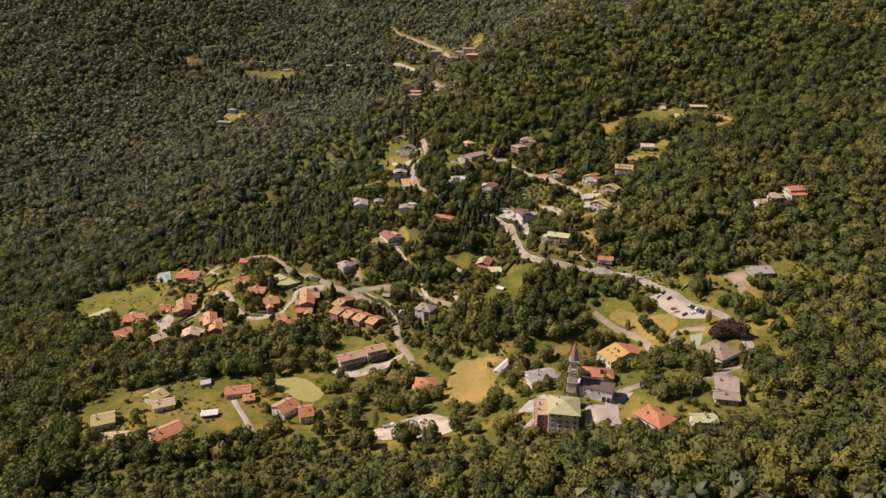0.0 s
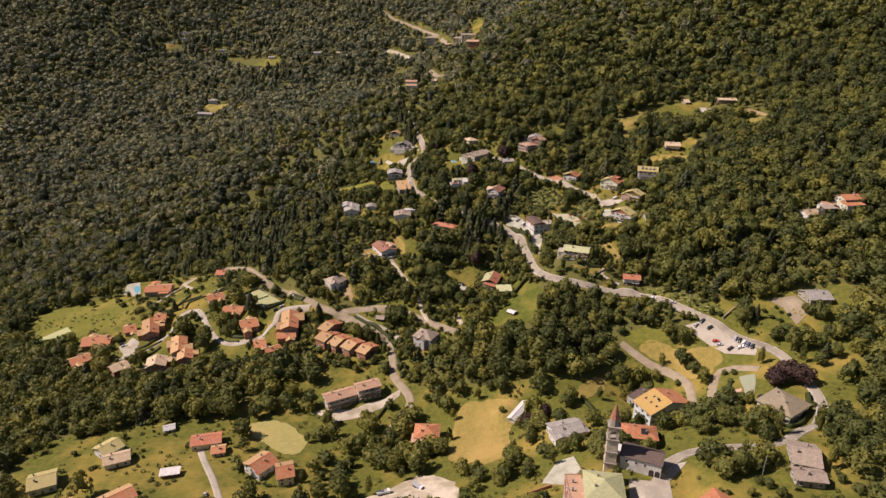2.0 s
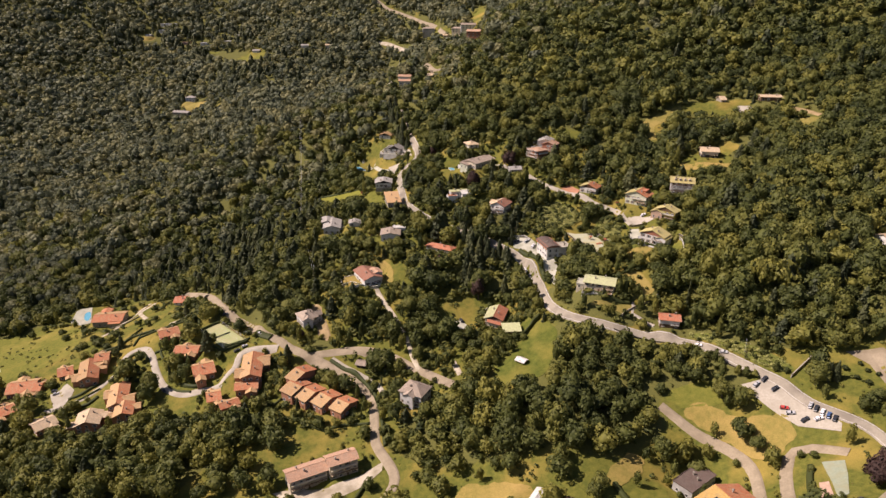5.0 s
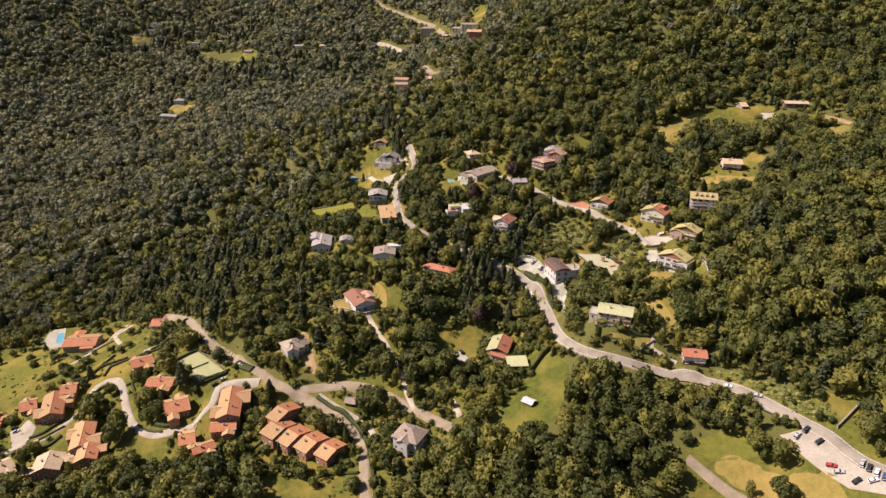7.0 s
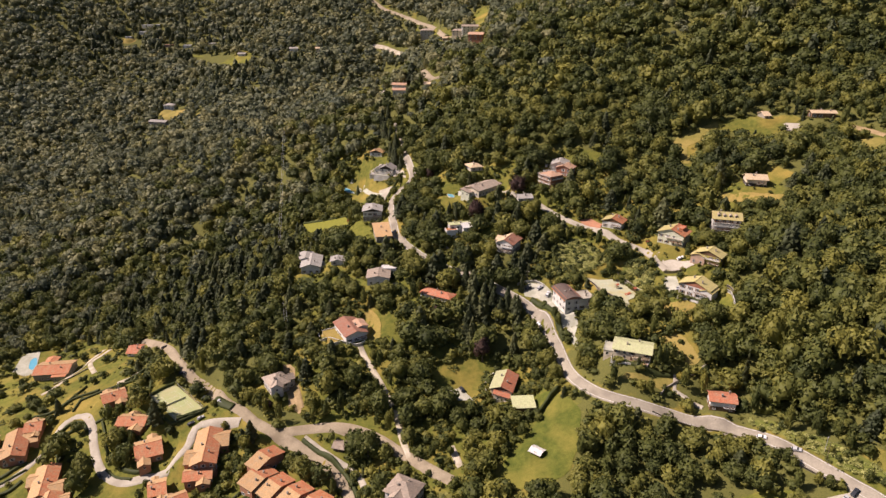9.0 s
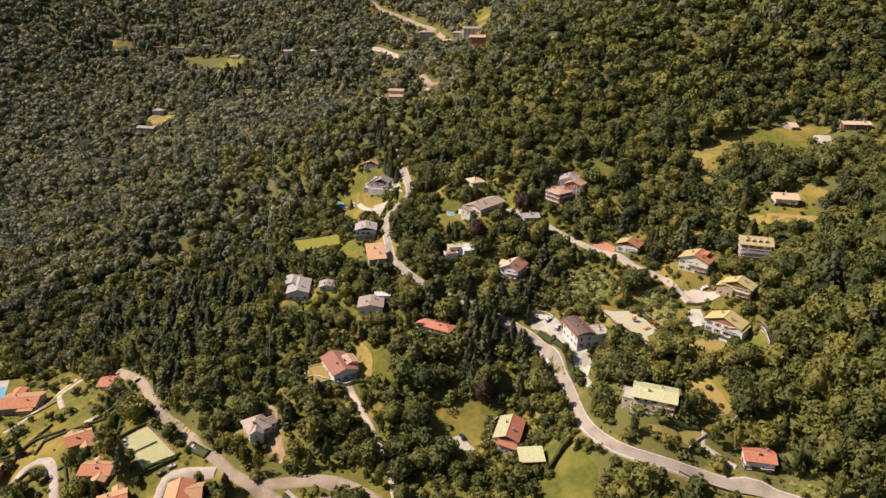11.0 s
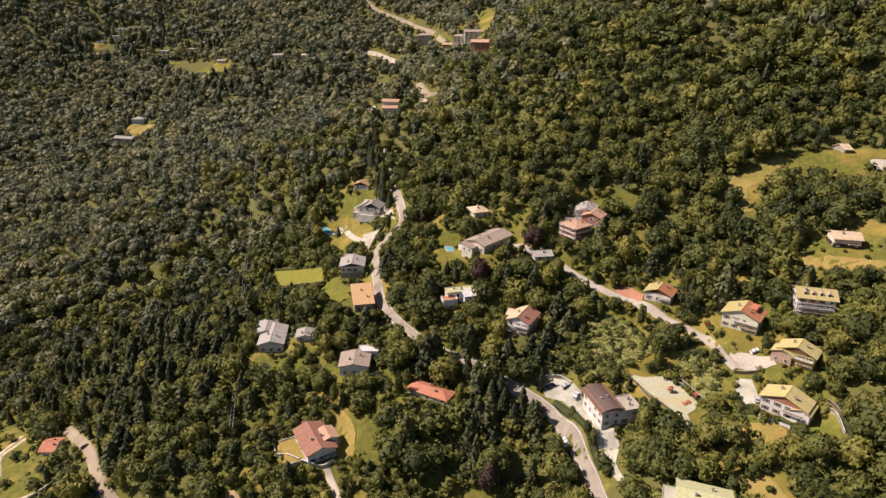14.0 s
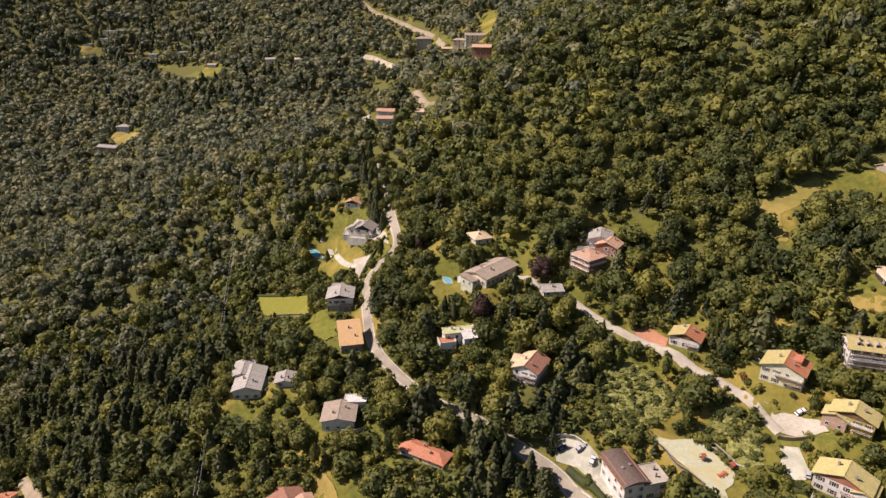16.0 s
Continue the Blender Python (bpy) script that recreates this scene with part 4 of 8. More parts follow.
patch("driveway", "red-brown paved drive beside the white house", "terracotta", [(62.4, 428.3), (70.2, 427.8), (77.4, 420.7), (74.8, 413.6), (64.9, 422.2)], lift=0.3)
patch("lawn", "dry golden terraced garden behind the green-roofed villa", "meadow", [(91.5, 311), (98.5, 313.5), (106, 312), (109.2, 303.5), (112.6, 297.2), (105.3, 294), (99.4, 300.5)])
patch("lawn", "dry grass strip below the clipped villa hedge", "meadow", [(70.5, 289.6), (84.2, 287.2), (97.1, 288.4), (94.3, 280.9), (83.6, 283), (73, 286.4)])
patch("lawn", "dry golden slope below the white villa", "drygrass", [(99.3, 339.7), (106, 334), (115.9, 327.3), (112.7, 324), (104, 325.5), (99.5, 331)])
patch("lawn", "green lawn round the white villa", "grassgreen", [(117, 333), (124.7, 330.1), (130, 334), (134, 331.2), (133.2, 319.8), (122.7, 324.5)])
road("road_23", "pale concrete garden path", 1.6, "concrete", [(97.4, 290), (95.4, 282.6), (100.8, 279.2), (107.1, 273.4)])
# shrubs grow on the open meadow too
built &= ~inside([(-445, 392), (-396, 394), (-372, 412), (-345, 392), (-326, 366), (-318, 330), (-358, 312), (-392, 306), (-424, 327)], cell_x, cell_y)
BANKS = [[(47.3, 410.1), (59.9, 409.2), (74.8, 395), (77.6, 385.6), (62.6, 378.6), (49.5, 375.1), (39.7, 382.6), (43.2, 394.2)],
         [(122.7, 265.3), (130.4, 264.7), (139.7, 253.5), (150.5, 247.2), (158.0, 238.4), (164.7, 229.1), (168.0, 222.3), (160.4, 223.8), (152.0, 232.9), (143.3, 243.3), (134.0, 255.0)],
         [(84, 376), (88.2, 383), (94, 383.5), (101, 367.9), (97.8, 353.6), (92.7, 354.6), (88, 366)]]
# the weed-grown bank stays open to shrubs
for bank in BANKS:
    patch("grass_bank", "rough green bank of tall weeds and climbers", "weeds", bank, lift=0.12)
    built &= ~inside(bank, cell_x, cell_y)

# ---- clearings and gardens of the plan ----
OPEN = [
    [(-38.3, 485.3), (-23.2, 479.7), (-19.3, 456.6), (-34.4, 460.1)],
    [(-142.6, 588.4), (-121.8, 576.4), (-109.1, 533.9), (-131, 552)],
    [(60, 378), (80.4, 374.9), (91.3, 350.3), (82.1, 330.4), (76.3, 340.2), (68.9, 351.9)],
    [(-215.8, 333.5), (-196.3, 341.7), (-157.8, 309.4), (-167.3, 294.1), (-183.5, 301.4)],
    [(-29.5, 326.6), (-7.6, 335.1), (4, 317.2), (-17.4, 310.6), (-31.8, 310.4)],
    [(150.1, 432.8), (168.1, 446.5), (190.3, 437.1), (189.1, 413.3), (170.7, 418.6)],
    [(101.3, 225.2), (126.3, 214.1), (171.5, 178.4), (162.1, 173.9), (125.1, 208)],
    [(-81.5, 371), (-65.3, 367.8), (-51.6, 357.5), (-55.6, 341.3), (-68, 349.3)],
    [(-37.6, 495.7), (-23.5, 484.5), (-25.8, 470.6), (-38.5, 471)],
    [(-140.6, 589.7), (-119.5, 596.3), (-99, 581.2), (-83, 526.7), (-106, 534.4), (-136.6, 565)],
    [(139.8, 489.1), (143.8, 462.9), (152.1, 459), (152.9, 490.1)],
    [(126.6, 265.1), (154.4, 232.3), (161.5, 223.9), (152.1, 225.1), (133.6, 249.7)],
    [(104.7, 401.7), (114, 386.8), (104.1, 383.1), (97.2, 400.1)],
    [(-140.5, 417.8), (-116, 410.1), (-112.3, 398.8), (-131, 393.4)],
    [(65, 494.9), (86.7, 496), (86.7, 486.1), (66.8, 484.3)],
    [(174, 220.2), (207, 224.5), (215.9, 196.5), (203.8, 176.4), (181.4, 201)],
]
GARDEN = [
    [(-143.7, 1011.9), (-66.9, 968.7), (-5.7, 921.4), (-12.1, 748.7), (-115.6, 965.7)],
    [(-371.7, 358.1), (-276.9, 344.1), (-232.1, 362.8), (-138.3, 304.9), (-60.4, 261.6), (-53.4, 219.3), (-123.8, 246.4), (-166.7, 243.7), (-222.6, 249.8), (-284.2, 243.1)],
    [(-167.2, 454.2), (-58, 425.7), (-33.1, 380.4), (-18.7, 349.3), (35.6, 324.1), (54.4, 286.9), (-129.9, 309.9), (-141.9, 341.5), (-109.6, 380.5)],
    [(-156.9, 636.5), (-75.1, 590.5), (-8, 501.7), (68.9, 501.7), (117.1, 448.8), (172.2, 418.3), (130.5, 324.1), (58.8, 341.6), (21.3, 408.8), (-84.5, 390.7), (-131, 393.4), (-177.9, 487.4), (-114.7, 480.1)],
    [(-121.8, 253.3), (-11.3, 192.2), (77.5, 187.6), (107.5, 211.3), (251.1, 212.1), (154.2, 26.9), (-244.8, 82), (-298.5, 149.7), (-161.5, 183.1)],
    [(-104.3, 314.8), (6.9, 340.8), (46.8, 294.3), (22.1, 230.5), (-21.5, 249), (-47.7, 218.4), (-81.3, 283.4)],
    [(157.1, 236.8), (248.5, 232.7), (209.7, 151.4), (181.7, 183.8)],
    [(86.2, 348.4), (105.4, 346.4), (130, 328.7), (135.2, 315.9), (113.3, 301.1), (86.6, 317.3), (79, 331.4)],
]
SPARSE = [
    [(47.3, 410.1), (59.9, 409.2), (74.8, 395), (77.6, 385.6), (62.6, 378.6), (48.2, 373.6), (37.2, 381.7), (43.2, 394.2)],
    [(-281.4, 128.3), (-256.6, 153.1), (-196.2, 173.7), (-159.3, 177.5), (-135.9, 129.8), (-134, 79.3), (-244.8, 82)],
    [(-440.3, 361.3), (-419.9, 391.7), (-377.9, 430.7), (-345.3, 472.8), (-263.6, 405.5), (-219.7, 346), (-255.3, 322.6), (-278.2, 312.1), (-306.6, 302.4), (-340.3, 302.1), (-388.3, 304.8)],
]
for poly in OPEN:
    clear |= inside(poly, cell_x, cell_y)
# a stretch of the main road lies hidden under tall trees
seen &= ~inside([(-48, 398), (-32, 424), (26, 388), (24, 358), (-10, 374)], cell_x, cell_y)
seen &= ~inside([(-135, 606), (-70, 606), (-90, 715), (-140, 715)], cell_x, cell_y)
sparse = np.zeros((NX, NY), bool)
for poly in SPARSE:
    sparse |= inside(poly, cell_x, cell_y)
for poly in GARDEN:
    garden |= inside(poly, cell_x, cell_y)

# how open the land is round every point of the ground
open_mask = garden | clear | built | sparse
share_open = np.zeros(mx.size)
for dx, dy in ((0, 0), (4, 0), (-4, 0), (0, 4), (0, -4), (3, 3), (-3, 3), (3, -3), (-3, -3)):
    gi, gj = ((mx.ravel() + dx - OX) / CELL).astype(int), ((my.ravel() + dy - OY) / CELL).astype(int)
    known = (gi >= 0) & (gi < NX) & (gj >= 0) & (gj < NY)
    share_open += (known & open_mask[np.clip(gi, 0, NX - 1), np.clip(gj, 0, NY - 1)]) / 9
terrain.data.attributes.new("open_land", "FLOAT", "POINT").data.foreach_set("value", share_open.astype(np.float32))

# ---- houses ----
bm = bmesh.new()
for x0, x1, z0, z1 in ((-0.6, -0.5, 0, 1.4), (0.5, 0.6, 0, 1.4), (-0.6, 0.6, 1.4, 1.52), (-0.75, 0.75, -0.12, 0.0), (-0.03, 0.03, 0, 1.4)):
    box(bm, x0, x1, -0.09 if z0 >= 0 else -0.2, 0.05, z0, z1)
WINDOW_FRAME = finish("window_frame", bm, "white")
bm = bmesh.new()
box(bm, -0.5, 0.5, -0.03, 0.03, 0, 1.4)
WINDOW_PANE = finish("pane", bm, "glass")
bm = bmesh.new()
for k in range(5):
    box(bm, -0.28, 0.28, -0.05, 0.0, 0.02 + k * 0.28, 0.27 + k * 0.28)
SHUTTER = {"wood": finish("shutter", bm.copy(), "wood"), "hedge": finish("shutter", bm, "grey")}
bm = bmesh.new()
box(bm, -0.55, 0.55, -0.06, 0.05, 0, 2.1)
for k in (-0.25, 0.25):
    box(bm, k - 0.2, k + 0.2, -0.1, -0.06, 0.2, 0.95)
    box(bm, k - 0.2, k + 0.2, -0.1, -0.06, 1.1, 1.9)
DOOR = finish("door", bm, "wood")
bm = bmesh.new()
box(bm, -0.35, 0.35, -0.35, 0.35, 0, 1.5)
box(bm, -0.5, 0.5, -0.5, 0.5, 1.5, 1.62)
box(bm, -0.25, 0.25, -0.25, 0.25, 1.62, 1.85)
CHIMNEY = finish("chimney", bm, "stone")
house_rng = random.Random(7)


def slab(bm, a, b, c, d, t):
    """A sloped roof plate of thickness t from its four upper corners."""
    up = [bm.verts.new(p) for p in (a, b, c, d)]
    lo = [bm.verts.new(Vector(p) - Vector((0, 0, t))) for p in (a, b, c, d)]
    bm.faces.new(up)
    bm.faces.new(lo[::-1])
    for i in range(4):
        j = (i + 1) % 4
        bm.faces.new((up[j], up[i], lo[i], lo[j]))


def roof_mesh(kind, l, w, h, pitch, over):
    """Roof with its ridge along x, and the height of the ridge."""
    bm = bmesh.new()
    t = math.tan(radians(pitch))
    a, c = l / 2 + over, w / 2 + over
    low = h - over * t + 0.12
    if kind == "gable":
        top = h + w / 2 * t + 0.12
        slab(bm, (-a, -c, low), (a, -c, low), (a, 0, top), (-a, 0, top), 0.24)
        slab(bm, (a, c, low), (-a, c, low), (-a, 0, top), (a, 0, top), 0.24)
        for i in range(int(2 * a / 0.5)):
            box(bm, -a + i * 0.5, -a + i * 0.5 + 0.44, -0.16, 0.16, top - 0.05, top + 0.09)
    elif kind == "barrel":
        steps = 9
        rise = w * 0.2
        top = h + rise
        arc = [(-c + 2 * c * i / steps, h + 0.1 + rise * math.sin(math.pi * (0.08 + 0.84 * i / steps))) for i in range(steps + 1)]
        prism(bm, [(-a, y, z) for y, z in arc] + [(-a, y, z - 0.45) for y, z in arc[::-1]], (2 * a, 0, 0))
    elif kind == "hip":
        top = h + min(w, l) / 2 * t + 0.12
        r = max(l - w, 0) / 2
        q = max(w - l, 0) / 2
        v = [bm.verts.new(p) for p in ((-a, -c, low), (a, -c, low), (a, c, low), (-a, c, low), (-r, -q, top), (r, -q if r == 0 else 0, top))]
        if r > 0.01:
            v[4].co, v[5].co = (-r, 0, top), (r, 0, top)
            for f in ((0, 1, 5, 4), (1, 2, 5), (2, 3, 4, 5), (3, 0, 4)):
                bm.faces.new([v[i] for i in f])
        else:
            v[4].co, v[5].co = (0, -max(q, 0.3), top), (0, max(q, 0.3), top)
            for f in ((0, 1, 4), (1, 2, 5, 4), (2, 3, 5), (3, 0, 4, 5)):
                bm.faces.new([v[i] for i in f])
        u = [bm.verts.new((p.co.x, p.co.y, low - 0.24)) for p in v[:4]]
        bm.faces.new(u[::-1])
        for i in range(4):
            j = (i + 1) % 4
            bm.faces.new((v[j], v[i], u[i], u[j]))
    elif kind == "shed":
        top = h + w * math.tan(radians(9))
        slab(bm, (-a, -c, h + 0.02), (a, -c, h + 0.02), (a, c, top + 0.25), (-a, c, top + 0.25), 0.24)
        top -= w * 0.5 * math.tan(radians(9))
    else:
        top = h + 0.3
        box(bm, -l / 2 - 0.25, l / 2 + 0.25, -w / 2 - 0.25, w / 2 + 0.25, h, h + 0.25)
        for x0, x1, y0, y1 in ((-l / 2 - 0.25, l / 2 + 0.25, -w / 2 - 0.25, -w / 2), (-l / 2 - 0.25, l / 2 + 0.25, w / 2, w / 2 + 0.25), (-l / 2 - 0.25, -l / 2, -w / 2, w / 2), (l / 2, l / 2 + 0.25, -w / 2, w / 2)):
            box(bm, x0, x1, y0, y1, h + 0.25, h + 0.55)
    return bm, top


def build_house(name, label, x, y, rot, l, w, h, kind, roof, wall, balcony=0, solar=0, pitch=21, extras=(), terraces=(), dormers=0, dormer_roof="", two=(), board="", lower="", plain=False, skylights=0):
    far = math.hypot(x, y) > 560
    z = ground_at(x, y)
    root = new(name, None)
    root.empty_display_size = 1
    root.matrix_basis = pose(x, y, z, 0, 0, rot)
    tagged(root, label, "house" if name not in ("shed", "garage", "hut", "greenhouse", "caravan", "carport", "barn") else name, group="terracotta estate houses" if wall == "terracotta" else "")
    t = math.tan(radians(pitch))
    lw, ww = l - 1.1, w - 1.1
    if kind == "flat" or name == "caravan":
        lw, ww = l, w
    # walls, down into the slope
    bm = bmesh.new()
    if kind == "gable":
        ring = [(-lw / 2, -ww / 2, -6), (-lw / 2, ww / 2, -6), (-lw / 2, ww / 2, h - 0.05), (-lw / 2, 0, h - 0.05 + ww / 2 * t), (-lw / 2, -ww / 2, h - 0.05)]
        prism(bm, ring, (lw, 0, 0))
    elif kind == "shed":
        k = ww * math.tan(radians(9))
        ring = [(-lw / 2, -ww / 2, -6), (-lw / 2, ww / 2, -6), (-lw / 2, ww / 2, h - 0.02 + k), (-lw / 2, -ww / 2, h - 0.1)]
        prism(bm, ring, (lw, 0, 0))
    else:
        box(bm, -lw / 2, lw / 2, -ww / 2, ww / 2, -6, h - 0.02)
    bmesh.ops.recalc_face_normals(bm, faces=bm.faces)
    body = part("wall", bm, wall, root)
    if kind == "barrel":
        for k in (-1, 1):
            bm = bmesh.new()
            box(bm, -lw / 2 - 0.8, lw / 2 + 0.8, k * (ww / 2 + 0.78) - 0.06, k * (ww / 2 + 0.78) + 0.06, h - 0.7, h + 0.35)
            part("fascia", bm, "orange", root, "rust-red fascia board")
        bm = bmesh.new()
        box(bm, -lw / 2, lw / 2, -ww / 2 + 0.02, ww / 2 - 0.02, h - 0.1, h + ww * 0.12)
        part("attic_wall", bm, "brick", root)
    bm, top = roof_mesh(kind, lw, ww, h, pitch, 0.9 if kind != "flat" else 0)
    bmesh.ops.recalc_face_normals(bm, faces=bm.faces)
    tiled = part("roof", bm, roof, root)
    # two: the paler first colour paints sunlight on the y > 0 slope
    if two:
        tiled.data.materials.clear()
        for one in two:
            tiled.data.materials.append(MATS[one])
        for p in tiled.data.polygons:
            p.material_index = 0 if p.center.y > 0 else 1
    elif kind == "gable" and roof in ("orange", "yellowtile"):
        # the slope towards the sun gets paler tiles: sunlight painted as colour
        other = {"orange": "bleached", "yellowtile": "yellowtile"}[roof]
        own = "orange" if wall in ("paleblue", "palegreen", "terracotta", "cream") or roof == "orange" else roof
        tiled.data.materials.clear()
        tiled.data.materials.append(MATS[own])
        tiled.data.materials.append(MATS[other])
        sunward = -1 if math.sin(radians(rot)) < 0 else 1
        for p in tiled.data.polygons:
            p.material_index = 1 if p.center.y * sunward > 0.2 else 0
    wings = []
    if wall == "terracotta" and name == "house":
        side = 1 if house_rng.random() < 0.5 else -1
        # lower cross gables and lean-to roofs, stepped against the main roof
        wings = [(side * lw * 0.24, -1, lw * 0.46, ww * 0.62, h - 0.8), (-side * lw * 0.2, 1, lw * 0.4, ww * 0.5, h - 1.3)]
    elif name in ("villa", "chalet") and kind == "gable" and l > 9 and not plain:
        wings = [(lw * 0.2, -1, lw * 0.42, ww * 0.55, h - 0.7), (-lw * 0.24, 1, lw * 0.36, ww * 0.45, h - 1.0)]
    for wx, way, wl, wd, wh in wings:
        at = pose(wx, way * (ww / 2 + wd * 0.16), 0, 0, 0, 90)
        bm = bmesh.new()
        prism(bm, [(-wd / 2, -wl / 2, -3), (-wd / 2, wl / 2, -3), (-wd / 2, wl / 2, wh), (-wd / 2, 0, wh + wl / 2 * t), (-wd / 2, -wl / 2, wh)], (wd, 0, 0))
        bmesh.ops.recalc_face_normals(bm, faces=bm.faces)
        bmesh.ops.transform(bm, matrix=at, verts=bm.verts[:])
        wing = part("wing", bm, wall, root)
        bm, _ = roof_mesh("gable", wd, wl, wh, pitch, 0.55)
        bmesh.ops.recalc_face_normals(bm, faces=bm.faces)
        bmesh.ops.transform(bm, matrix=at, verts=bm.verts[:])
        part("wing_roof", bm, "bleached" if roof == "orange" else roof, wing)
        share("pane", WINDOW_PANE, share("window", WINDOW_FRAME, wing, at @ pose(way * wd / 2, 0, wh - 2.0, 0, 0, way * 90)), Matrix.Identity(4))
    # further wings, each with its own roof: offset on the plan, turn, length, depth, height
    own_turn = pose(0, 0, 0, 0, 0, -rot)
    for dx, dy, turn_of, wl, wd, wh, wkind, wroof, wwall in extras:
        spot = own_turn @ Vector((dx, dy, 0))
        at = pose(spot.x, spot.y, 0, 0, 0, turn_of - rot)
        bm = bmesh.new()
        if wkind == "gable":
            prism(bm, [(-wl / 2, -wd / 2, -4), (-wl / 2, wd / 2, -4), (-wl / 2, wd / 2, wh), (-wl / 2, 0, wh + wd / 2 * t), (-wl / 2, -wd / 2, wh)], (wl, 0, 0))
        elif wkind == "shed":
            k = wd * math.tan(radians(9))
            prism(bm, [(-wl / 2, -wd / 2, -4), (-wl / 2, wd / 2, -4), (-wl / 2, wd / 2, wh + k), (-wl / 2, -wd / 2, wh - 0.1)], (wl, 0, 0))
        else:
            box(bm, -wl / 2, wl / 2, -wd / 2, wd / 2, -4, wh - 0.02)
        bmesh.ops.recalc_face_normals(bm, faces=bm.faces)
        bmesh.ops.transform(bm, matrix=at, verts=bm.verts[:])
        wing = part("wing", bm, wwall, root)
        bm, _ = roof_mesh(wkind, wl, wd, wh, pitch, 0.6 if wkind != "flat" else 0)
        bmesh.ops.recalc_face_normals(bm, faces=bm.faces)
        bmesh.ops.transform(bm, matrix=at, verts=bm.verts[:])
        part("wing_roof", bm, wroof, wing)
        for ang, span, off in ((0, wl, wd / 2), (90, wd, wl / 2), (180, wl, wd / 2), (270, wd, wl / 2)):
            if -math.cos(radians(turn_of + ang)) > 0.35 or wh < 2.4:
                continue
            for floor_no in range(max(1, int(wh / 2.9))):
                for i in range(max(1, int(span / 3.4))):
                    px = (i + 0.5) / max(1, int(span / 3.4)) * span - span / 2
                    win = share("window", WINDOW_FRAME, wing, at @ pose(0, 0, 0, 0, 0, ang) @ pose(px, -off, 0.9 + floor_no * 2.8))
                    share("pane", WINDOW_PANE, win, Matrix.Identity(4))
    # paved terraces with a low parapet
    for dx, dy, turn_of, wl, wd, wz, floor_mat in terraces:
        spot = own_turn @ Vector((dx, dy, 0))
        at = pose(spot.x, spot.y, 0, 0, 0, turn_of - rot)
        bm = bmesh.new()
        box(bm, -wl / 2, wl / 2, -wd / 2, wd / 2, -4, wz)
        bmesh.ops.transform(bm, matrix=at, verts=bm.verts[:])
        deck = part("terrace", bm, floor_mat, root)
        for x0, x1, y0, y1 in ((-wl / 2 - 0.2, wl / 2 + 0.2, -wd / 2 - 0.2, -wd / 2), (-wl / 2 - 0.2, -wl / 2, -wd / 2, wd / 2), (wl / 2, wl / 2 + 0.2, -wd / 2, wd / 2)):
            bm = bmesh.new()
            box(bm, x0, x1, y0, y1, -4, wz + 0.6)
            bmesh.ops.transform(bm, matrix=at, verts=bm.verts[:])
            part("parapet", bm, "white", deck)
    # roof dormers on the slope that faces the valley
    face = -1 if math.cos(radians(rot)) > 0 else 1
    for i in range(dormers):
        px = ((i + 0.5) / dormers - 0.5) * lw * 0.82
        at = pose(px, face * ww * 0.30, h + ww * 0.12 * t, 0, 0, 0 if face < 0 else 180)
        bm = bmesh.new()
        prism(bm, [(-0.75, -0.9, -0.6), (0.75, -0.9, -0.6), (0.75, -0.9, 1.15), (0, -0.9, 1.6), (-0.75, -0.9, 1.15)], (0, 2.6, 0))
        bmesh.ops.transform(bm, matrix=at, verts=bm.verts[:])
        cheek = part("dormer", bm, wall, root)
        bm = bmesh.new()
        slab(bm, (-1.05, -1.2, 1.1), (0, -1.2, 1.75), (0, 1.8, 1.75), (-1.05, 1.8, 1.1), 0.12)
        slab(bm, (0, -1.2, 1.75), (1.05, -1.2, 1.1), (1.05, 1.8, 1.1), (0, 1.8, 1.75), 0.12)
        bmesh.ops.recalc_face_normals(bm, faces=bm.faces)
        bmesh.ops.transform(bm, matrix=at, verts=bm.verts[:])
        part("dormer_roof", bm, dormer_roof or roof, cheek)
        bm = bmesh.new()
        box(bm, -0.45, 0.45, -0.96, -0.9, 0.1, 1.05)
        bmesh.ops.transform(bm, matrix=at, verts=bm.verts[:])
        part("pane", bm, "glass", cheek)
    # roof windows
    for i in range(skylights):
        bm = bmesh.new()
        box(bm, -0.5, 0.5, -0.7, 0.7, 0, 0.12)
        py = ww * (0.16 if i % 2 else 0.30)
        win = part("skylight", bm, "glass", root, "dark glazed skylight")
        win.matrix_basis = pose(((i + 0.5) / skylights - 0.5) * lw * 0.8, py, h + (ww / 2 - py) * t + 0.14, -pitch)
    # timber boarding under the gables
    if board and kind == "gable":
        for k in (-1, 1):
            bm = bmesh.new()
            x0 = k * (lw / 2 + 0.03)
            prism(bm, [(x0, -ww / 2 + 0.1, h - 0.5), (x0, ww / 2 - 0.1, h - 0.5), (x0, ww / 2 - 0.1, h - 0.2), (x0, 0, h - 0.2 + ww / 2 * t), (x0, -ww / 2 + 0.1, h - 0.2)], (k * 0.08, 0, 0))
            bmesh.ops.recalc_face_normals(bm, faces=bm.faces)
            part("gable_boarding", bm, board, root, "boarded gable")
    # cladding of the ground floor
    if lower:
        bm = bmesh.new()
        for x0, x1, y0, y1 in ((-lw / 2 - 0.05, lw / 2 + 0.05, -ww / 2 - 0.05, -ww / 2 + 0.01), (-lw / 2 - 0.05, lw / 2 + 0.05, ww / 2 - 0.01, ww / 2 + 0.05), (-lw / 2 - 0.05, -lw / 2 + 0.01, -ww / 2, ww / 2), (lw / 2 - 0.01, lw / 2 + 0.05, -ww / 2, ww / 2)):
            box(bm, x0, x1, y0, y1, -6, h * 0.42)
        part("plinth", bm, lower, root)
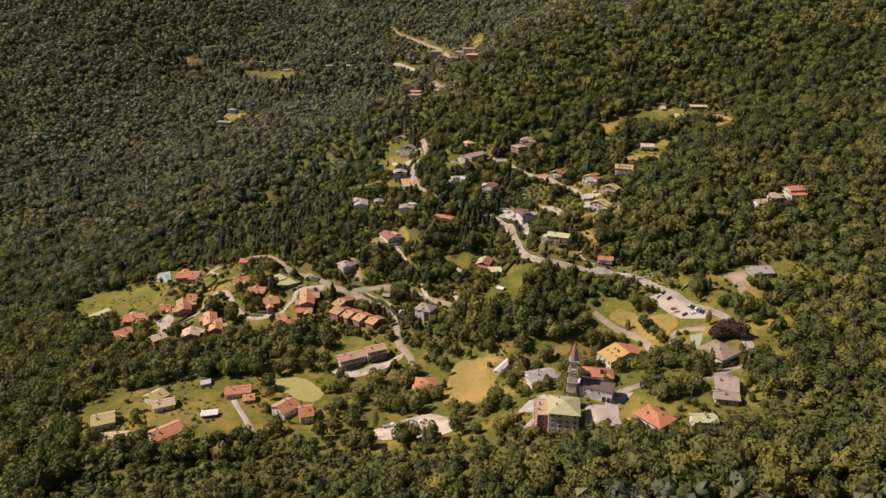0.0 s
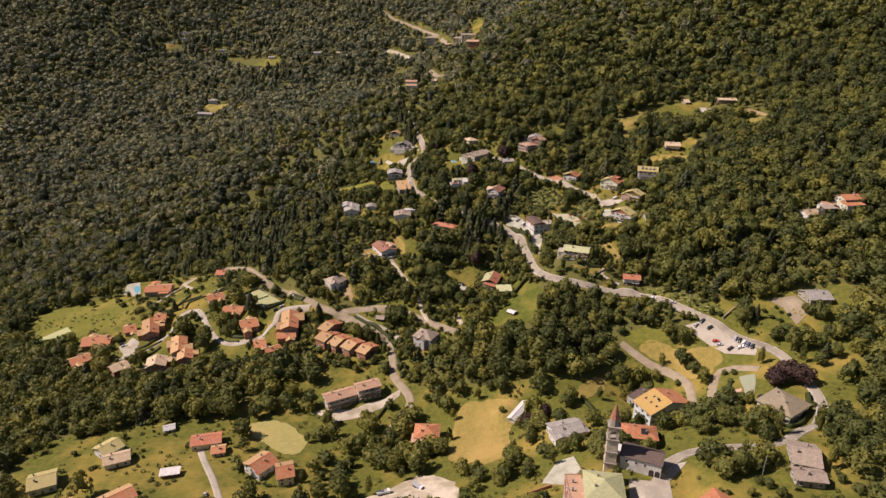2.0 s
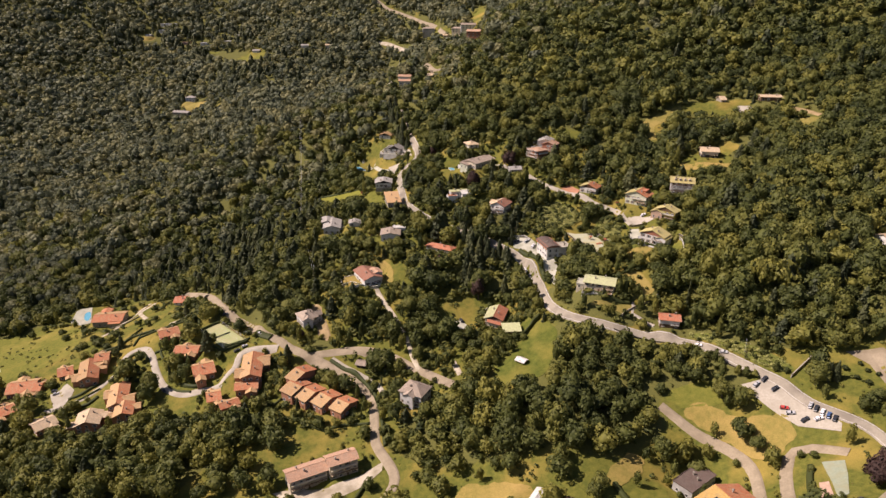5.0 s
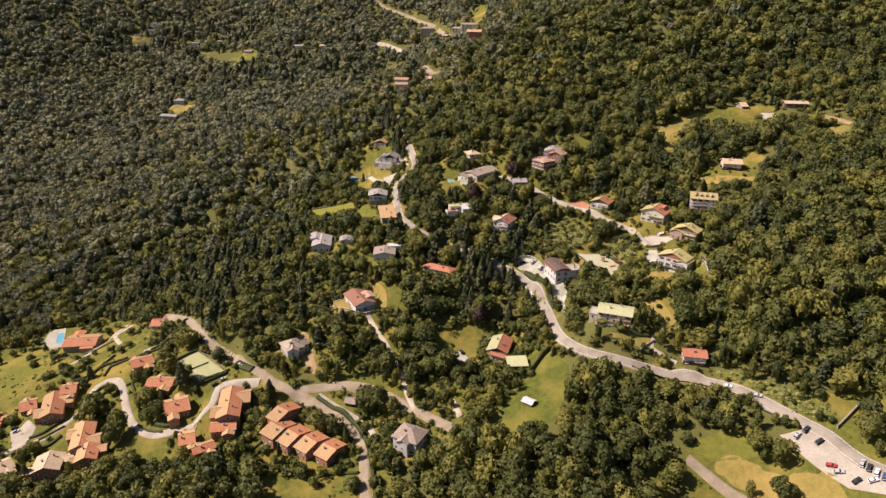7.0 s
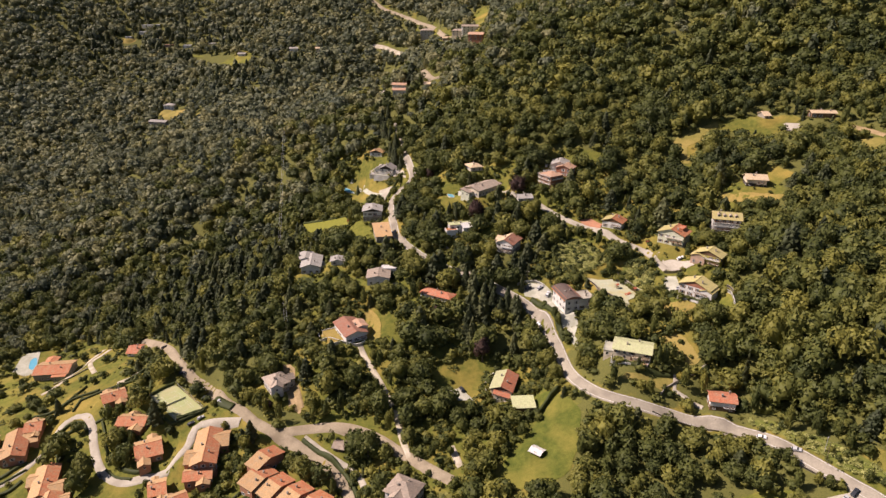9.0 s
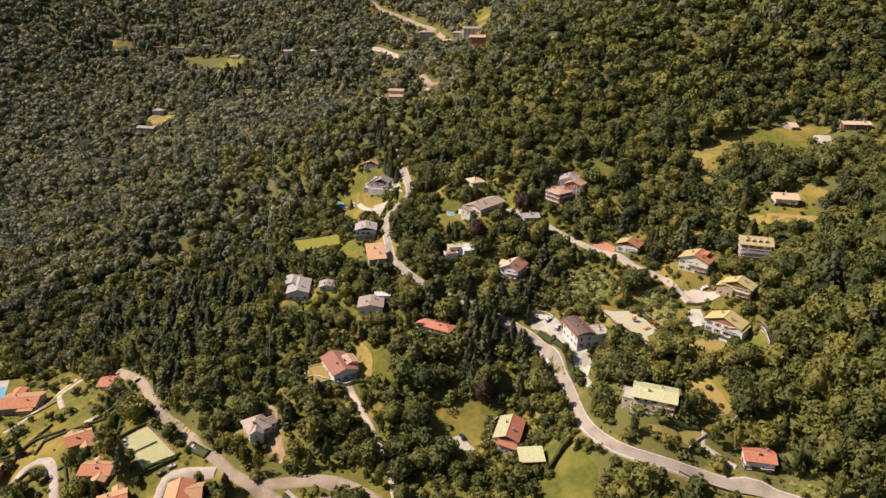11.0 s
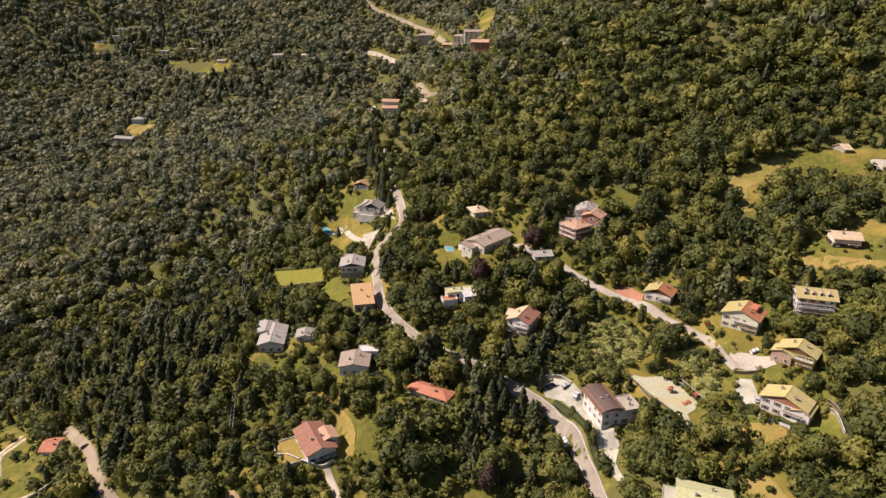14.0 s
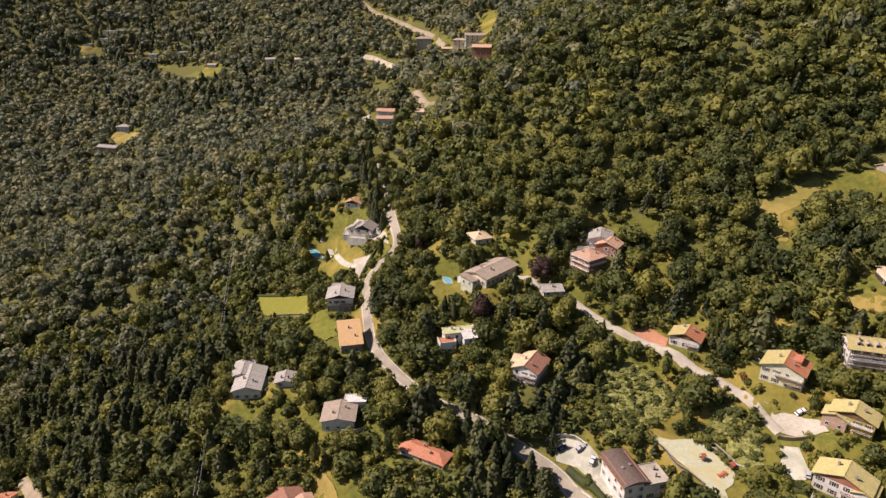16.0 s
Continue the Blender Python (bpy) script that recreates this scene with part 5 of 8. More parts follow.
    if name in ("shed", "carport", "field_shelter", "greenhouse", "caravan", "hut"):
        share("door", DOOR, root, pose(0, -ww / 2, 0))
    else:
        for k in range(1 if far else 2):
            cx = (house_rng.random() - 0.5) * l * 0.6
            cy = (0.16 if k == 0 else -0.18) * w
            if kind == "flat":
                cz = h + 0.2
            elif kind == "shed":
                cz = h + (cy + ww / 2) * math.tan(radians(9)) - 0.3
            elif kind == "gable":
                cz = top - abs(cy) * t - 0.3
            else:
                cz = h + (min(lw, ww) / 2 - max(abs(cy), abs(cx) - max(lw - ww, 0) / 2)) * t - 0.4
                cz = max(cz, h - 0.3)
            share("chimney", CHIMNEY, root, pose(cx, cy, cz))
    # openings storey by storey, left out on walls turned away from the camera
    storeys = max(1, int(h / 2.9))
    for ang, length, off in ((0, lw, ww / 2), (90, ww, lw / 2), (180, lw, ww / 2), (270, ww, lw / 2)):
        nx, ny = math.sin(radians(rot + ang)), -math.cos(radians(rot + ang))
        if ny > 0.35 or name in ("shed", "carport", "field_shelter", "greenhouse", "hut", "caravan"):
            continue
        count = max(1, int(length / (3.6 if not far else 4.5)))
        turn = pose(0, 0, 0, 0, 0, ang)
        for s in range(storeys):
            for i in range(count):
                px = (i + 0.5) / count * length - length / 2
                if s == 0 and i == count // 2 and ang == 0:
                    share("door", DOOR, root, turn @ pose(px, -off, 0.02))
                    continue
                if house_rng.random() < 0.12:
                    continue
                at = turn @ pose(px, -off, 0.8 + s * (h - 0.3) / storeys) @ Matrix.Diagonal((1.2, 1.0, 1.2, 1.0))
                win = share("window", WINDOW_FRAME, root, at)
                share("pane", WINDOW_PANE, win, Matrix.Identity(4))
                if not far and wall not in ("dark", "stone") and house_rng.random() < 0.7:
                    for k in (-0.9, 0.9):
                        share("shutter", SHUTTER["wood" if balcony else "hedge"], win, pose(k, 0, 0))
    # balconies on the long wall that faces the valley
    best = min((0, 90, 180, 270), key=lambda a: -math.cos(radians(rot + a)))
    length, off = (lw, ww / 2) if best % 180 == 0 else (ww, lw / 2)
    for s in range(balcony):
        bm = bmesh.new()
        bz = (s + 1) * (h - 0.3) / max(storeys, balcony + 1)
        tm = pose(0, 0, 0, 0, 0, best)
        b0, b1 = (-length / 2 + 0.5, length / 2 - 0.5) if name == "apartment_house" else (length * 0.02, length / 2 - 0.4) if s % 2 == 0 else (-length * 0.2, length / 2 - 0.4)
        box(bm, b0, b1, -off - 1.4, -off, bz - 0.18, bz)
        bmesh.ops.transform(bm, matrix=tm, verts=bm.verts[:])
        bal = part("balcony", bm, "cream" if wall != "white" else "white", root)
        bm = bmesh.new()
        k = b0 + 0.05
        while k < b1 - 0.1:
            box(bm, k, k + 0.12, -off - 1.38, -off - 1.3, bz, bz + 0.95)
            k += 0.24
        box(bm, b0, b1, -off - 1.42, -off - 1.28, bz + 0.95, bz + 1.05)
        bmesh.ops.transform(bm, matrix=tm, verts=bm.verts[:])
        part("railing", bm, "wood" if s % 2 == 0 else "white", bal)
    if solar:
        for i in range(6):
            bm = bmesh.new()
            box(bm, -0.5, 0.5, -0.8, 0.8, 0, 0.06)
            ob = part("solar_panel", bm, "glass", root)
            py = -ww * 0.27
            ob.matrix_basis = pose(lw * 0.1 + (i % 3) * 1.1, py + (i // 3) * 1.7, h + (ww / 2 + py + (i // 3) * 1.7) * t + 0.35, pitch)
    # keep the plan free round the house
    c, s = math.cos(radians(rot)), math.sin(radians(rot))
    dx, dy = cell_x - x, cell_y - y
    spot = (np.abs(dx * c + dy * s) < l / 2 + 1.5) & (np.abs(-dx * s + dy * c) < w / 2 + 1.5)
    built[spot] = True
    seen[spot] = True
    return root


for args, options in SITES:
    build_house(*args, **options)


# ---- church with its bell tower ----
def church(x, y, rot):
    z = ground_at(x, y)
    root = new("church", None)
    root.matrix_basis = pose(x, y, z, 0, 0, rot)
    tagged(root, "white village church with dark slate roof and arcade", "church")
    bm = bmesh.new()
    prism(bm, [(-9, -5, -5), (-9, 5, -5), (-9, 5, 7.5), (-9, 0, 9.6), (-9, -5, 7.5)], (18, 0, 0))
    part("nave", bm, "white", root)
    bm = bmesh.new()
    prism(bm, [(-11.5, -1.5, -5), (-11.5, 4.5, -5), (-11.5, 4.5, 5.4), (-11.5, -1.5, 5.4)], (2.5, 0, 0))
    part("choir", bm, "cream", root)
    bm = bmesh.new()
    slab(bm, (-9.5, -5.6, 7.35), (9.5, -5.6, 7.35), (9.5, 0, 9.9), (-9.5, 0, 9.9), 0.24)
    slab(bm, (9.5, 5.6, 7.35), (-9.5, 5.6, 7.35), (-9.5, 0, 9.9), (9.5, 0, 9.9), 0.24)
    part("roof", bm, "darkbrown", root, "dark slate roof")
    bm = bmesh.new()
    box(bm, -11.8, -9.05, -1.8, 4.8, 5.42, 5.75)
    part("choir_roof", bm, "whiteroof", root)
    # flat dark panels on the solid wall paint the shade inside the arches
    for i in range(3):
        bm = bmesh.new()
        ring = [(-1.1 + 5 + i * 2.6, -5.06, 0), (1.1 + 5 + i * 2.6, -5.06, 0), (1.1 + 5 + i * 2.6, -5.06, 2.4)]
        ring += [(5 + i * 2.6 + 1.1 * math.cos(a), -5.06, 2.4 + 1.1 * math.sin(a)) for a in (0.5, 1.0, 1.57, 2.14, 2.64)]
        ring += [(-1.1 + 5 + i * 2.6, -5.06, 2.4)]
        prism(bm, ring, (0, 0.1, 0))
        part("arch", bm, "dark", root, "dark panel painted as the shade in an arcade arch")
    for i in range(3):
        share("pane", WINDOW_PANE, share("window", WINDOW_FRAME, root, pose(-6 + i * 4, -5, 4.2)), Matrix.Identity(4))
    return root


def bell_tower(x, y, rot):
    z = ground_at(x, y)
    root = new("bell_tower", None)
    root.matrix_basis = pose(x, y, z, 0, 0, rot) @ Matrix.Diagonal((1.2, 1.2, 1.22, 1.0))
    tagged(root, "slim stone bell tower with red pointed spire", "tower")
    bm = bmesh.new()
    box(bm, -2.1, 2.1, -2.1, 2.1, -5, 15.5)
    part("shaft", bm, "cream", root, "pale plastered shaft")
    for k, hz in enumerate((5.0, 10.0, 15.5, 21.0)):
        bm = bmesh.new()
        box(bm, -2.45, 2.45, -2.45, 2.45, hz, hz + 0.5)
        part("cornice", bm, "stone", root)
    bm = bmesh.new()
    for sx in (-1, 1):
        for sy in (-1, 1):
            box(bm, sx * 1.6 - 0.5, sx * 1.6 + 0.5, sy * 1.6 - 0.5, sy * 1.6 + 0.5, 16.0, 21.0)
    box(bm, -2.1, 2.1, -2.1, 2.1, 19.8, 21.0)
    part("belfry", bm, "cream", root, "open belfry with four corner piers")
    bm = bmesh.new()
    for k in range(6):
        a, b2 = (0.75, 0.62, 0.55, 0.45, 0.3, 0.12)[k], (0.62, 0.55, 0.45, 0.3, 0.12, 0.05)[k]
        cyl(bm, 0, 0, 18.9 - k * 0.22 - 0.22, 18.9 - k * 0.22, a, b2, 12)
    part("bell", bm, "metal_grey", root)
    bm = bmesh.new()
    cyl(bm, 0, 0, 21.5, 24.2, 1.9, 1.7, 8)
    part("lantern", bm, "stone", root)
    bm = bmesh.new()
    cyl(bm, 0, 0, 24.2, 30.5, 1.85, 0.08, 8)
    part("spire", bm, "redbrown", root, "red-brown pointed spire")
    return root


church(80.5, 70.5, -20)
bell_tower(66.2, 70.5, -8)


# ---- trees ----
tree_rng = np.random.default_rng(11)


def ico(sub):
    bm = bmesh.new()
    bmesh.ops.create_icosphere(bm, subdivisions=sub, radius=1.0)
    v = np.array([q.co[:] for q in bm.verts])
    f = np.array([[q.index for q in p.verts] for p in bm.faces])
    bm.free()
    return v, f


ICO = {1: ico(1), 2: ico(2)}


def join(pieces):
    vs, fs, off = [], [], 0
    for v, f in pieces:
        vs.append(v)
        fs.append(f + off)
        off += len(v)
    return np.concatenate(vs), np.concatenate(fs)


def tufts(count, size, low=-0.6):
    """Loose leaf sprays on a low dome."""
    r = tree_rng
    u, a = r.uniform(low, 1.0, count), r.uniform(0, math.tau, count)
    ring = np.sqrt(1 - u * u)
    n = np.column_stack([ring * np.cos(a), ring * np.sin(a), u])
    return sprays_at(n * (0.41, 0.41, 0.43) * r.uniform(0.8, 1.1, (count, 1)) + (0, 0, 0.53), n, size)


def sprays_at(p, n, size):
    """One small leaf spray at every place p, lying roughly square to n."""
    r, count = tree_rng, len(p)
    n = n + r.normal(scale=0.34, size=n.shape)
    n /= np.linalg.norm(n, axis=1, keepdims=True)
    e = np.cross(n, r.normal(size=n.shape))
    e /= np.linalg.norm(e, axis=1, keepdims=True)
    f = np.cross(n, e)
    s = size * r.uniform(0.65, 1.35, (count, 1))
    v = np.stack([p + e * s, p - e * s * 0.5 + f * s * 0.8, p - e * s * 0.5 - f * s * 0.8], 1).reshape(-1, 3)
    return v, np.arange(count * 3).reshape(-1, 3)


def crown(sprays, size, sub_core=2, lobes=11):
    """A crown of unit height and width on z 0..1: limbs end in rounded lobes of leaf sprays over a dark core, with hollows between."""
    r = tree_rng
    k = np.arange(lobes)
    u, a = 1 - (k + 0.4) / lobes * 1.5, k * 2.4 + r.uniform(0, 6)
    ring = np.sqrt(np.clip(1 - u * u, 0, 1))
    d = np.column_stack([ring * np.cos(a), ring * np.sin(a), u]) + r.normal(scale=0.16, size=(lobes, 3))
    d /= np.linalg.norm(d, axis=1, keepdims=True)
    rad = r.uniform(0.13, 0.22, lobes) * (11 / lobes) ** 0.35
    c = d * (r.uniform(0.21, 0.35, (lobes, 1))) * (1.0, 1.0, 1.12)
    # the core reaches out to the lobes
    v, f = ICO[sub_core]
    along = v @ c.T
    bite = along**2 - np.sum(c * c, axis=1) + rad**2
    out = np.max(np.where((bite > 0) & (along > 0), along + np.sqrt(np.clip(bite, 0, None)), 0.2), axis=1)
    core = v * (out * r.uniform(0.84, 0.95, len(v)))[:, None]
    # leaf sprays on the free sides of the lobes
    want = sprays * 4
    i = r.choice(lobes, want, p=rad**2 / np.sum(rad**2))
    n = r.normal(size=(want, 3))
    n /= np.linalg.norm(n, axis=1, keepdims=True)
    p = c[i] + n * rad[i, None] * r.uniform(0.88, 1.12, (want, 1))
    gap = np.linalg.norm(p[:, None] - c[None], axis=2) / rad[None]
    gap[np.arange(want), i] = 9
    free = np.nonzero((np.sum(n * d[i], axis=1) > -0.25) & (gap.min(axis=1) > 0.92) & (p[:, 2] > -0.4))[0][:sprays]
    v2, f2 = sprays_at(p[free], n[free], size)
    v, f = join([(core, f), (v2, f2)])
    return v + (0, 0, 0.5), f


def conifer(tiers, sides, tips=0, size=0.1):
    """A spire of drooping branch tiers on z 0..1, with loose branch tips."""
    out = []
    for k in range(tiers):
        z0, z1 = k / tiers * 0.92, min(1.0, (k + 1.9) / tiers * 0.92 + 0.03)
        rad = 0.5 * (1 - k / tiers) ** 0.62 + 0.03
        a = np.arange(sides) * math.tau / sides + tree_rng.uniform(0, 3)
        rr = rad * np.where(np.arange(sides) % 2, tree_rng.uniform(0.85, 1.2, sides), tree_rng.uniform(0.5, 0.75, sides))
        ring = np.column_stack([rr * np.cos(a), rr * np.sin(a), z0 + tree_rng.uniform(-0.03, 0.03, sides)])
        v = np.vstack([ring, [[0, 0, z1]], [[0, 0, z0 + 0.05]]])
        f = [[i, (i + 1) % sides, sides] for i in range(sides)] + [[(i + 1) % sides, i, sides + 1] for i in range(sides)]
        out.append((v, np.array(f)))
    if tips:
        u, a = tree_rng.random(tips) ** 1.3, tree_rng.uniform(0, math.tau, tips)
        rr = (0.5 * (1 - u) ** 0.75 + 0.02) * tree_rng.uniform(0.75, 1.08, tips)
        n = np.column_stack([np.cos(a), np.sin(a), 0 * a + 0.9])
        out.append(sprays_at(np.column_stack([rr * np.cos(a), rr * np.sin(a), 0.04 + u * 0.92]), n, size))
    return join(out)


def trunk(sides=5):
    a = np.arange(sides) * math.tau / sides
    lo, hi = np.column_stack([np.cos(a), np.sin(a), 0 * a]), np.column_stack([0.5 * np.cos(a), 0.5 * np.sin(a), 0 * a + 1])
    v = np.vstack([lo, hi])
    f = []
    for i in range(sides):
        j = (i + 1) % sides
        f += [[i, j, sides + j], [i, sides + j, sides + i]]
    return v, np.array(f)


def scatter(name, label, x, y, h, w, shapes, mat, sink=0.6, lift=0.0):
    """Many crowns in one mesh: shape k of the list at every place, turned and scaled."""
    kinds, spin, z = tree_rng.integers(0, len(shapes), len(x)), tree_rng.uniform(0, math.tau, len(x)), ground(x, y)
    vs, fs, tones, off = [], [], [], 0
    shade = tree_rng.random(len(x)) ** 1.5
    for k, (v, f) in enumerate(shapes):
        i = np.nonzero(kinds == k)[0]
        if not len(i):
            continue
        c, s = np.cos(spin[i])[:, None], np.sin(spin[i])[:, None]
        px = (v[:, 0] * c - v[:, 1] * s) * w[i, None] + x[i, None]
        py = (v[:, 0] * s + v[:, 1] * c) * w[i, None] + y[i, None]
        pz = v[:, 2] * h[i, None] + (z[i] - sink + lift * h[i])[:, None]
        vs.append(np.stack([px, py, pz], -1).reshape(-1, 3))
        fs.append((f[None] + (off + np.arange(len(i)) * len(v))[:, None, None]).reshape(-1, 3))
        tones.append(np.repeat(shade[i], len(v)))
        off += len(i) * len(v)
    ob = mesh_object(name, np.concatenate(vs), np.concatenate(fs), [mat], tone=np.concatenate(tones))
    return tagged(ob, label, "woodland", kind="stuff")


def cell_of(grid, x, y):
    i, j = ((x - OX) / CELL).astype(int), ((y - OY) / CELL).astype(int)
    ok = (i >= 0) & (i < NX) & (j >= 0) & (j < NY)
    return ok & grid[np.clip(i, 0, NX - 1), np.clip(j, 0, NY - 1)]


def candidates(step, y0, y1, rng):
    gx, gy = np.meshgrid(np.arange(-1250, 1250, step), np.arange(y0, y1, step), indexing="ij")
    x, y = gx.ravel() + rng.uniform(-0.42, 0.42, gx.size) * step, gy.ravel() + rng.uniform(-0.42, 0.42, gx.size) * step
    keep = (x > -0.82 * (y + 262) - 25) & (x < 0.60 * (y + 262) + 40) & (slope(x, y) < 345)
    return x[keep], y[keep]


def allowed(x, y, h):
    """Lower the trees that would hide roads, houses and lawns from the camera's view."""
    h = h.copy()
    dist = np.hypot(x, y + 20)
    dx, dy = x / dist, (y + 20) / dist
    z = ground(x, y)
    for k in list(np.arange(2.0, 30.0, 2.5)) + [34.0, 40.0, 47.0, 55.0, 64.0, 74.0, 86.0, 100.0]:
        qx, qy = x + dx * k, y + dy * k
        hit = cell_of(seen, qx, qy)
        drop = (290 - ground(qx, qy)) / (dist + k)
        top = (ground(qx, qy) - z + k * drop) * 1.3 + 1.0
        h = np.where(hit, np.minimum(h, top), h)
    return h


open_all = clear | built
FOREST, SMALL = [], []
for step, y0, y1, hh, ww in ((8.9, -30, 330, (9, 16), 0.95), (8.8, 330, 560, (9, 16), 0.95), (10.4, 560, 800, (10, 17), 1.0), (11.2, 800, 1750, (11, 16), 1.1)):
    x, y = candidates(step, y0, y1, tree_rng)
    keep = ~cell_of(open_all, x, y)
    x, y = x[keep], y[keep]
    g = cell_of(garden, x, y)
    # garden trees stand in clumps with lawns between
    clump = np.array([noise.noise(Vector((a * 0.045, b * 0.045, 7.0))) for a, b in zip(x, y)])
    keep = ~g | (tree_rng.random(len(x)) < np.clip(np.where((y > 335) | (x > -95) & (y > 240), 0.93, np.where((y < 175) & (x > -70), 0.42, 0.46)) + clump * 1.5, 0.12, 1.0))
    keep &= ~cell_of(sparse, x, y) | (tree_rng.random(len(x)) < 0.10)
    g |= cell_of(sparse, x, y)
    x, y, g = x[keep], y[keep], g[keep]
    h = tree_rng.uniform(*hh, len(x)) * np.where(g, tree_rng.uniform(0.7, 1.15, len(x)), 1)
    # taller and lower stands
    stand = np.array([noise.noise(Vector((a * 0.016, b * 0.016, 21.0))) + 0.5 * noise.noise(Vector((a * 0.045, b * 0.045, 33.0))) for a, b in zip(x, y)])
    h = h * np.clip(1 + 0.55 * stand, 0.6, 1.5)
    h = allowed(x, y, h)
    # trees below the church are kept low, not to hide it from the camera
    h = np.where((y < 52) & (np.abs(x) < 220), np.minimum(h, 5.0 + np.clip(30 - y, 0, 40) * 0.3), h)
    keep = (h > 3.2) | ((h > 1.5) & (tree_rng.random(len(x)) < 0.35))
    x, y, h, g = x[keep], y[keep], h[keep], g[keep]
    w = np.minimum(h * ww, step * 1.6) * tree_rng.uniform(0.78, 1.3, len(x))
    w = np.maximum(w, h * np.where(h < 5, 0.95, 0.6))
    # crowns beside roads and houses are cut back
    beside = np.zeros(len(x), bool)
    for a in range(8):
        beside |= cell_of(seen, x + 3.4 * math.cos(a * 0.785), y + 3.4 * math.sin(a * 0.785))
    w = np.where(beside, np.minimum(w, 4.6), w)
    FOREST.append((x, y, h, w, g))

VILLAGE = [crown(240, 0.072, 1, 12) for _ in range(10)]
NEAR = [crown(260, 0.069, 1, 13) for _ in range(10)]
MID = [crown(100, 0.105, 1, 9) for _ in range(10)]
FAR = [crown(50, 0.135, 1, 8) for _ in range(8)]
SPIRE, SPIRE_FAR = [conifer(8, 10, 110, 0.075) for _ in range(6)], [conifer(5, 8, 34, 0.12) for _ in range(5)]


def dark_stand(x, y):
    """Where conifers grow among the broadleaves."""
    a = np.exp(-(((x + 190) / 60) ** 2 + ((y - 440) / 70) ** 2)) + np.exp(-(((x - 2) / 20) ** 2 + ((y - 366) / 32) ** 2)) + np.exp(-(((x - 30) / 20) ** 2 + ((y - 392) / 16) ** 2)) + np.exp(-(((x + 262) / 70) ** 2 + ((y - 485) / 50) ** 2)) + 0.9 * np.exp(-(((x + 360) / 120) ** 2 + ((y - 965) / 45) ** 2)) + 0.9 * np.exp(-(((x + 500) / 170) ** 2 + ((y - 1150) / 55) ** 2)) + 0.25 * np.exp(-(((x - 190) / 45) ** 2 + ((y - 265) / 40) ** 2))
    return np.where((y > 335) & (y < 520) & (x > -130), 0.08, 0.03) + 0.7 * np.clip(a, 0, 1)


single = []
for k, (x, y, h, w, g) in enumerate(FOREST):
    needle = tree_rng.random(len(x)) < dark_stand(x, y)
    if k < 2:
        mine = np.nonzero(g & (h > 3.5) & ~needle)[0]
        tree_rng.shuffle(mine)
        mine = mine[: 75]
        single += [(float(x[i]), float(y[i]), float(h[i]), float(w[i])) for i in mine]
        needle_mask = np.zeros(len(x), bool)
        needle_mask[mine] = True
    else:
        needle_mask = np.zeros(len(x), bool)
    leaf = ~needle & ~needle_mask
    shapes = (NEAR, VILLAGE, MID, FAR)[k]
    where = ("valley", "village", "slope", "mountain")[k]
    # farther and left-hand trees get the paler, bluer leaves: haze painted as colour
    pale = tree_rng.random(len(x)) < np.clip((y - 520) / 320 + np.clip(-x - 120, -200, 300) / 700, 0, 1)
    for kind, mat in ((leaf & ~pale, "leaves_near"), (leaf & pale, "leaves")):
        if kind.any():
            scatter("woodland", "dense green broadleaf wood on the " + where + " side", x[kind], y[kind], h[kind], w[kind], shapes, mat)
    if needle.any():
        scatter("conifer_wood", "dark conifers standing among broadleaf trees", x[needle], y[needle], h[needle] * tree_rng.uniform(1.0, 1.4, int(needle.sum())), w[needle] * tree_rng.uniform(0.7, 1.0, int(needle.sum())), SPIRE if k < 2 else SPIRE_FAR, "needles")

# the wood goes on all round the valley
gx2, gy2 = np.meshgrid(np.arange(-1400, 1100, 11.5), np.arange(-330, 1500, 11.5), indexing="ij")
ox, oy = gx2.ravel() + tree_rng.uniform(-5, 5, gx2.size), gy2.ravel() + tree_rng.uniform(-5, 5, gx2.size)
inner = (oy > -30) & (ox > -0.82 * (oy + 262) - 25) & (ox < 0.60 * (oy + 262) + 40)
outer = (ox > -0.82 * (np.maximum(oy, -60) + 262) - 200) & (ox < 0.60 * (np.maximum(oy, -60) + 262) + 210)
keep = outer & ~inner & ~cell_of(open_all, ox, oy)
ox, oy = ox[keep], oy[keep]
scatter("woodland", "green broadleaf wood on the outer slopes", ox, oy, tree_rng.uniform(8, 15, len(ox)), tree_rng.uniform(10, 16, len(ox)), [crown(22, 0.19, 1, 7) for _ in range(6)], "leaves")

# young trees that close the gaps in the near woods
ux, uy = candidates(8.6, -30, 560, tree_rng)
village_wood = ((uy > 335) | (ux > -95) & (uy > 240)) & (tree_rng.random(len(ux)) < 0.38)
keep = ~cell_of(open_all, ux, uy) & (~cell_of(garden | sparse, ux, uy) | village_wood) & (tree_rng.random(len(ux)) < 0.9)
ux, uy = ux[keep], uy[keep]
uh = allowed(ux, uy, tree_rng.uniform(3.5, 7.5, len(ux)))
keep = uh > 2
scatter("woodland", "young trees and thicket between the tall trees", ux[keep], uy[keep], uh[keep], np.minimum(uh[keep] * 1.5, 8.0), FAR, "leaves_near")

# low undergrowth and tufts on banks and rough lawns
bush_x, bush_y = tree_rng.uniform(-440, 260, 12500), tree_rng.uniform(30, 620, 12500)
rough = np.array([noise.noise(Vector((a * 0.035, b * 0.035, 3.0))) for a, b in zip(bush_x, bush_y)])
keep = ~cell_of(built, bush_x, bush_y) & (rough > 0.02)
bush_x, bush_y = bush_x[keep], bush_y[keep]
size = tree_rng.uniform(0.5, 1.9, len(bush_x)) ** 1.2
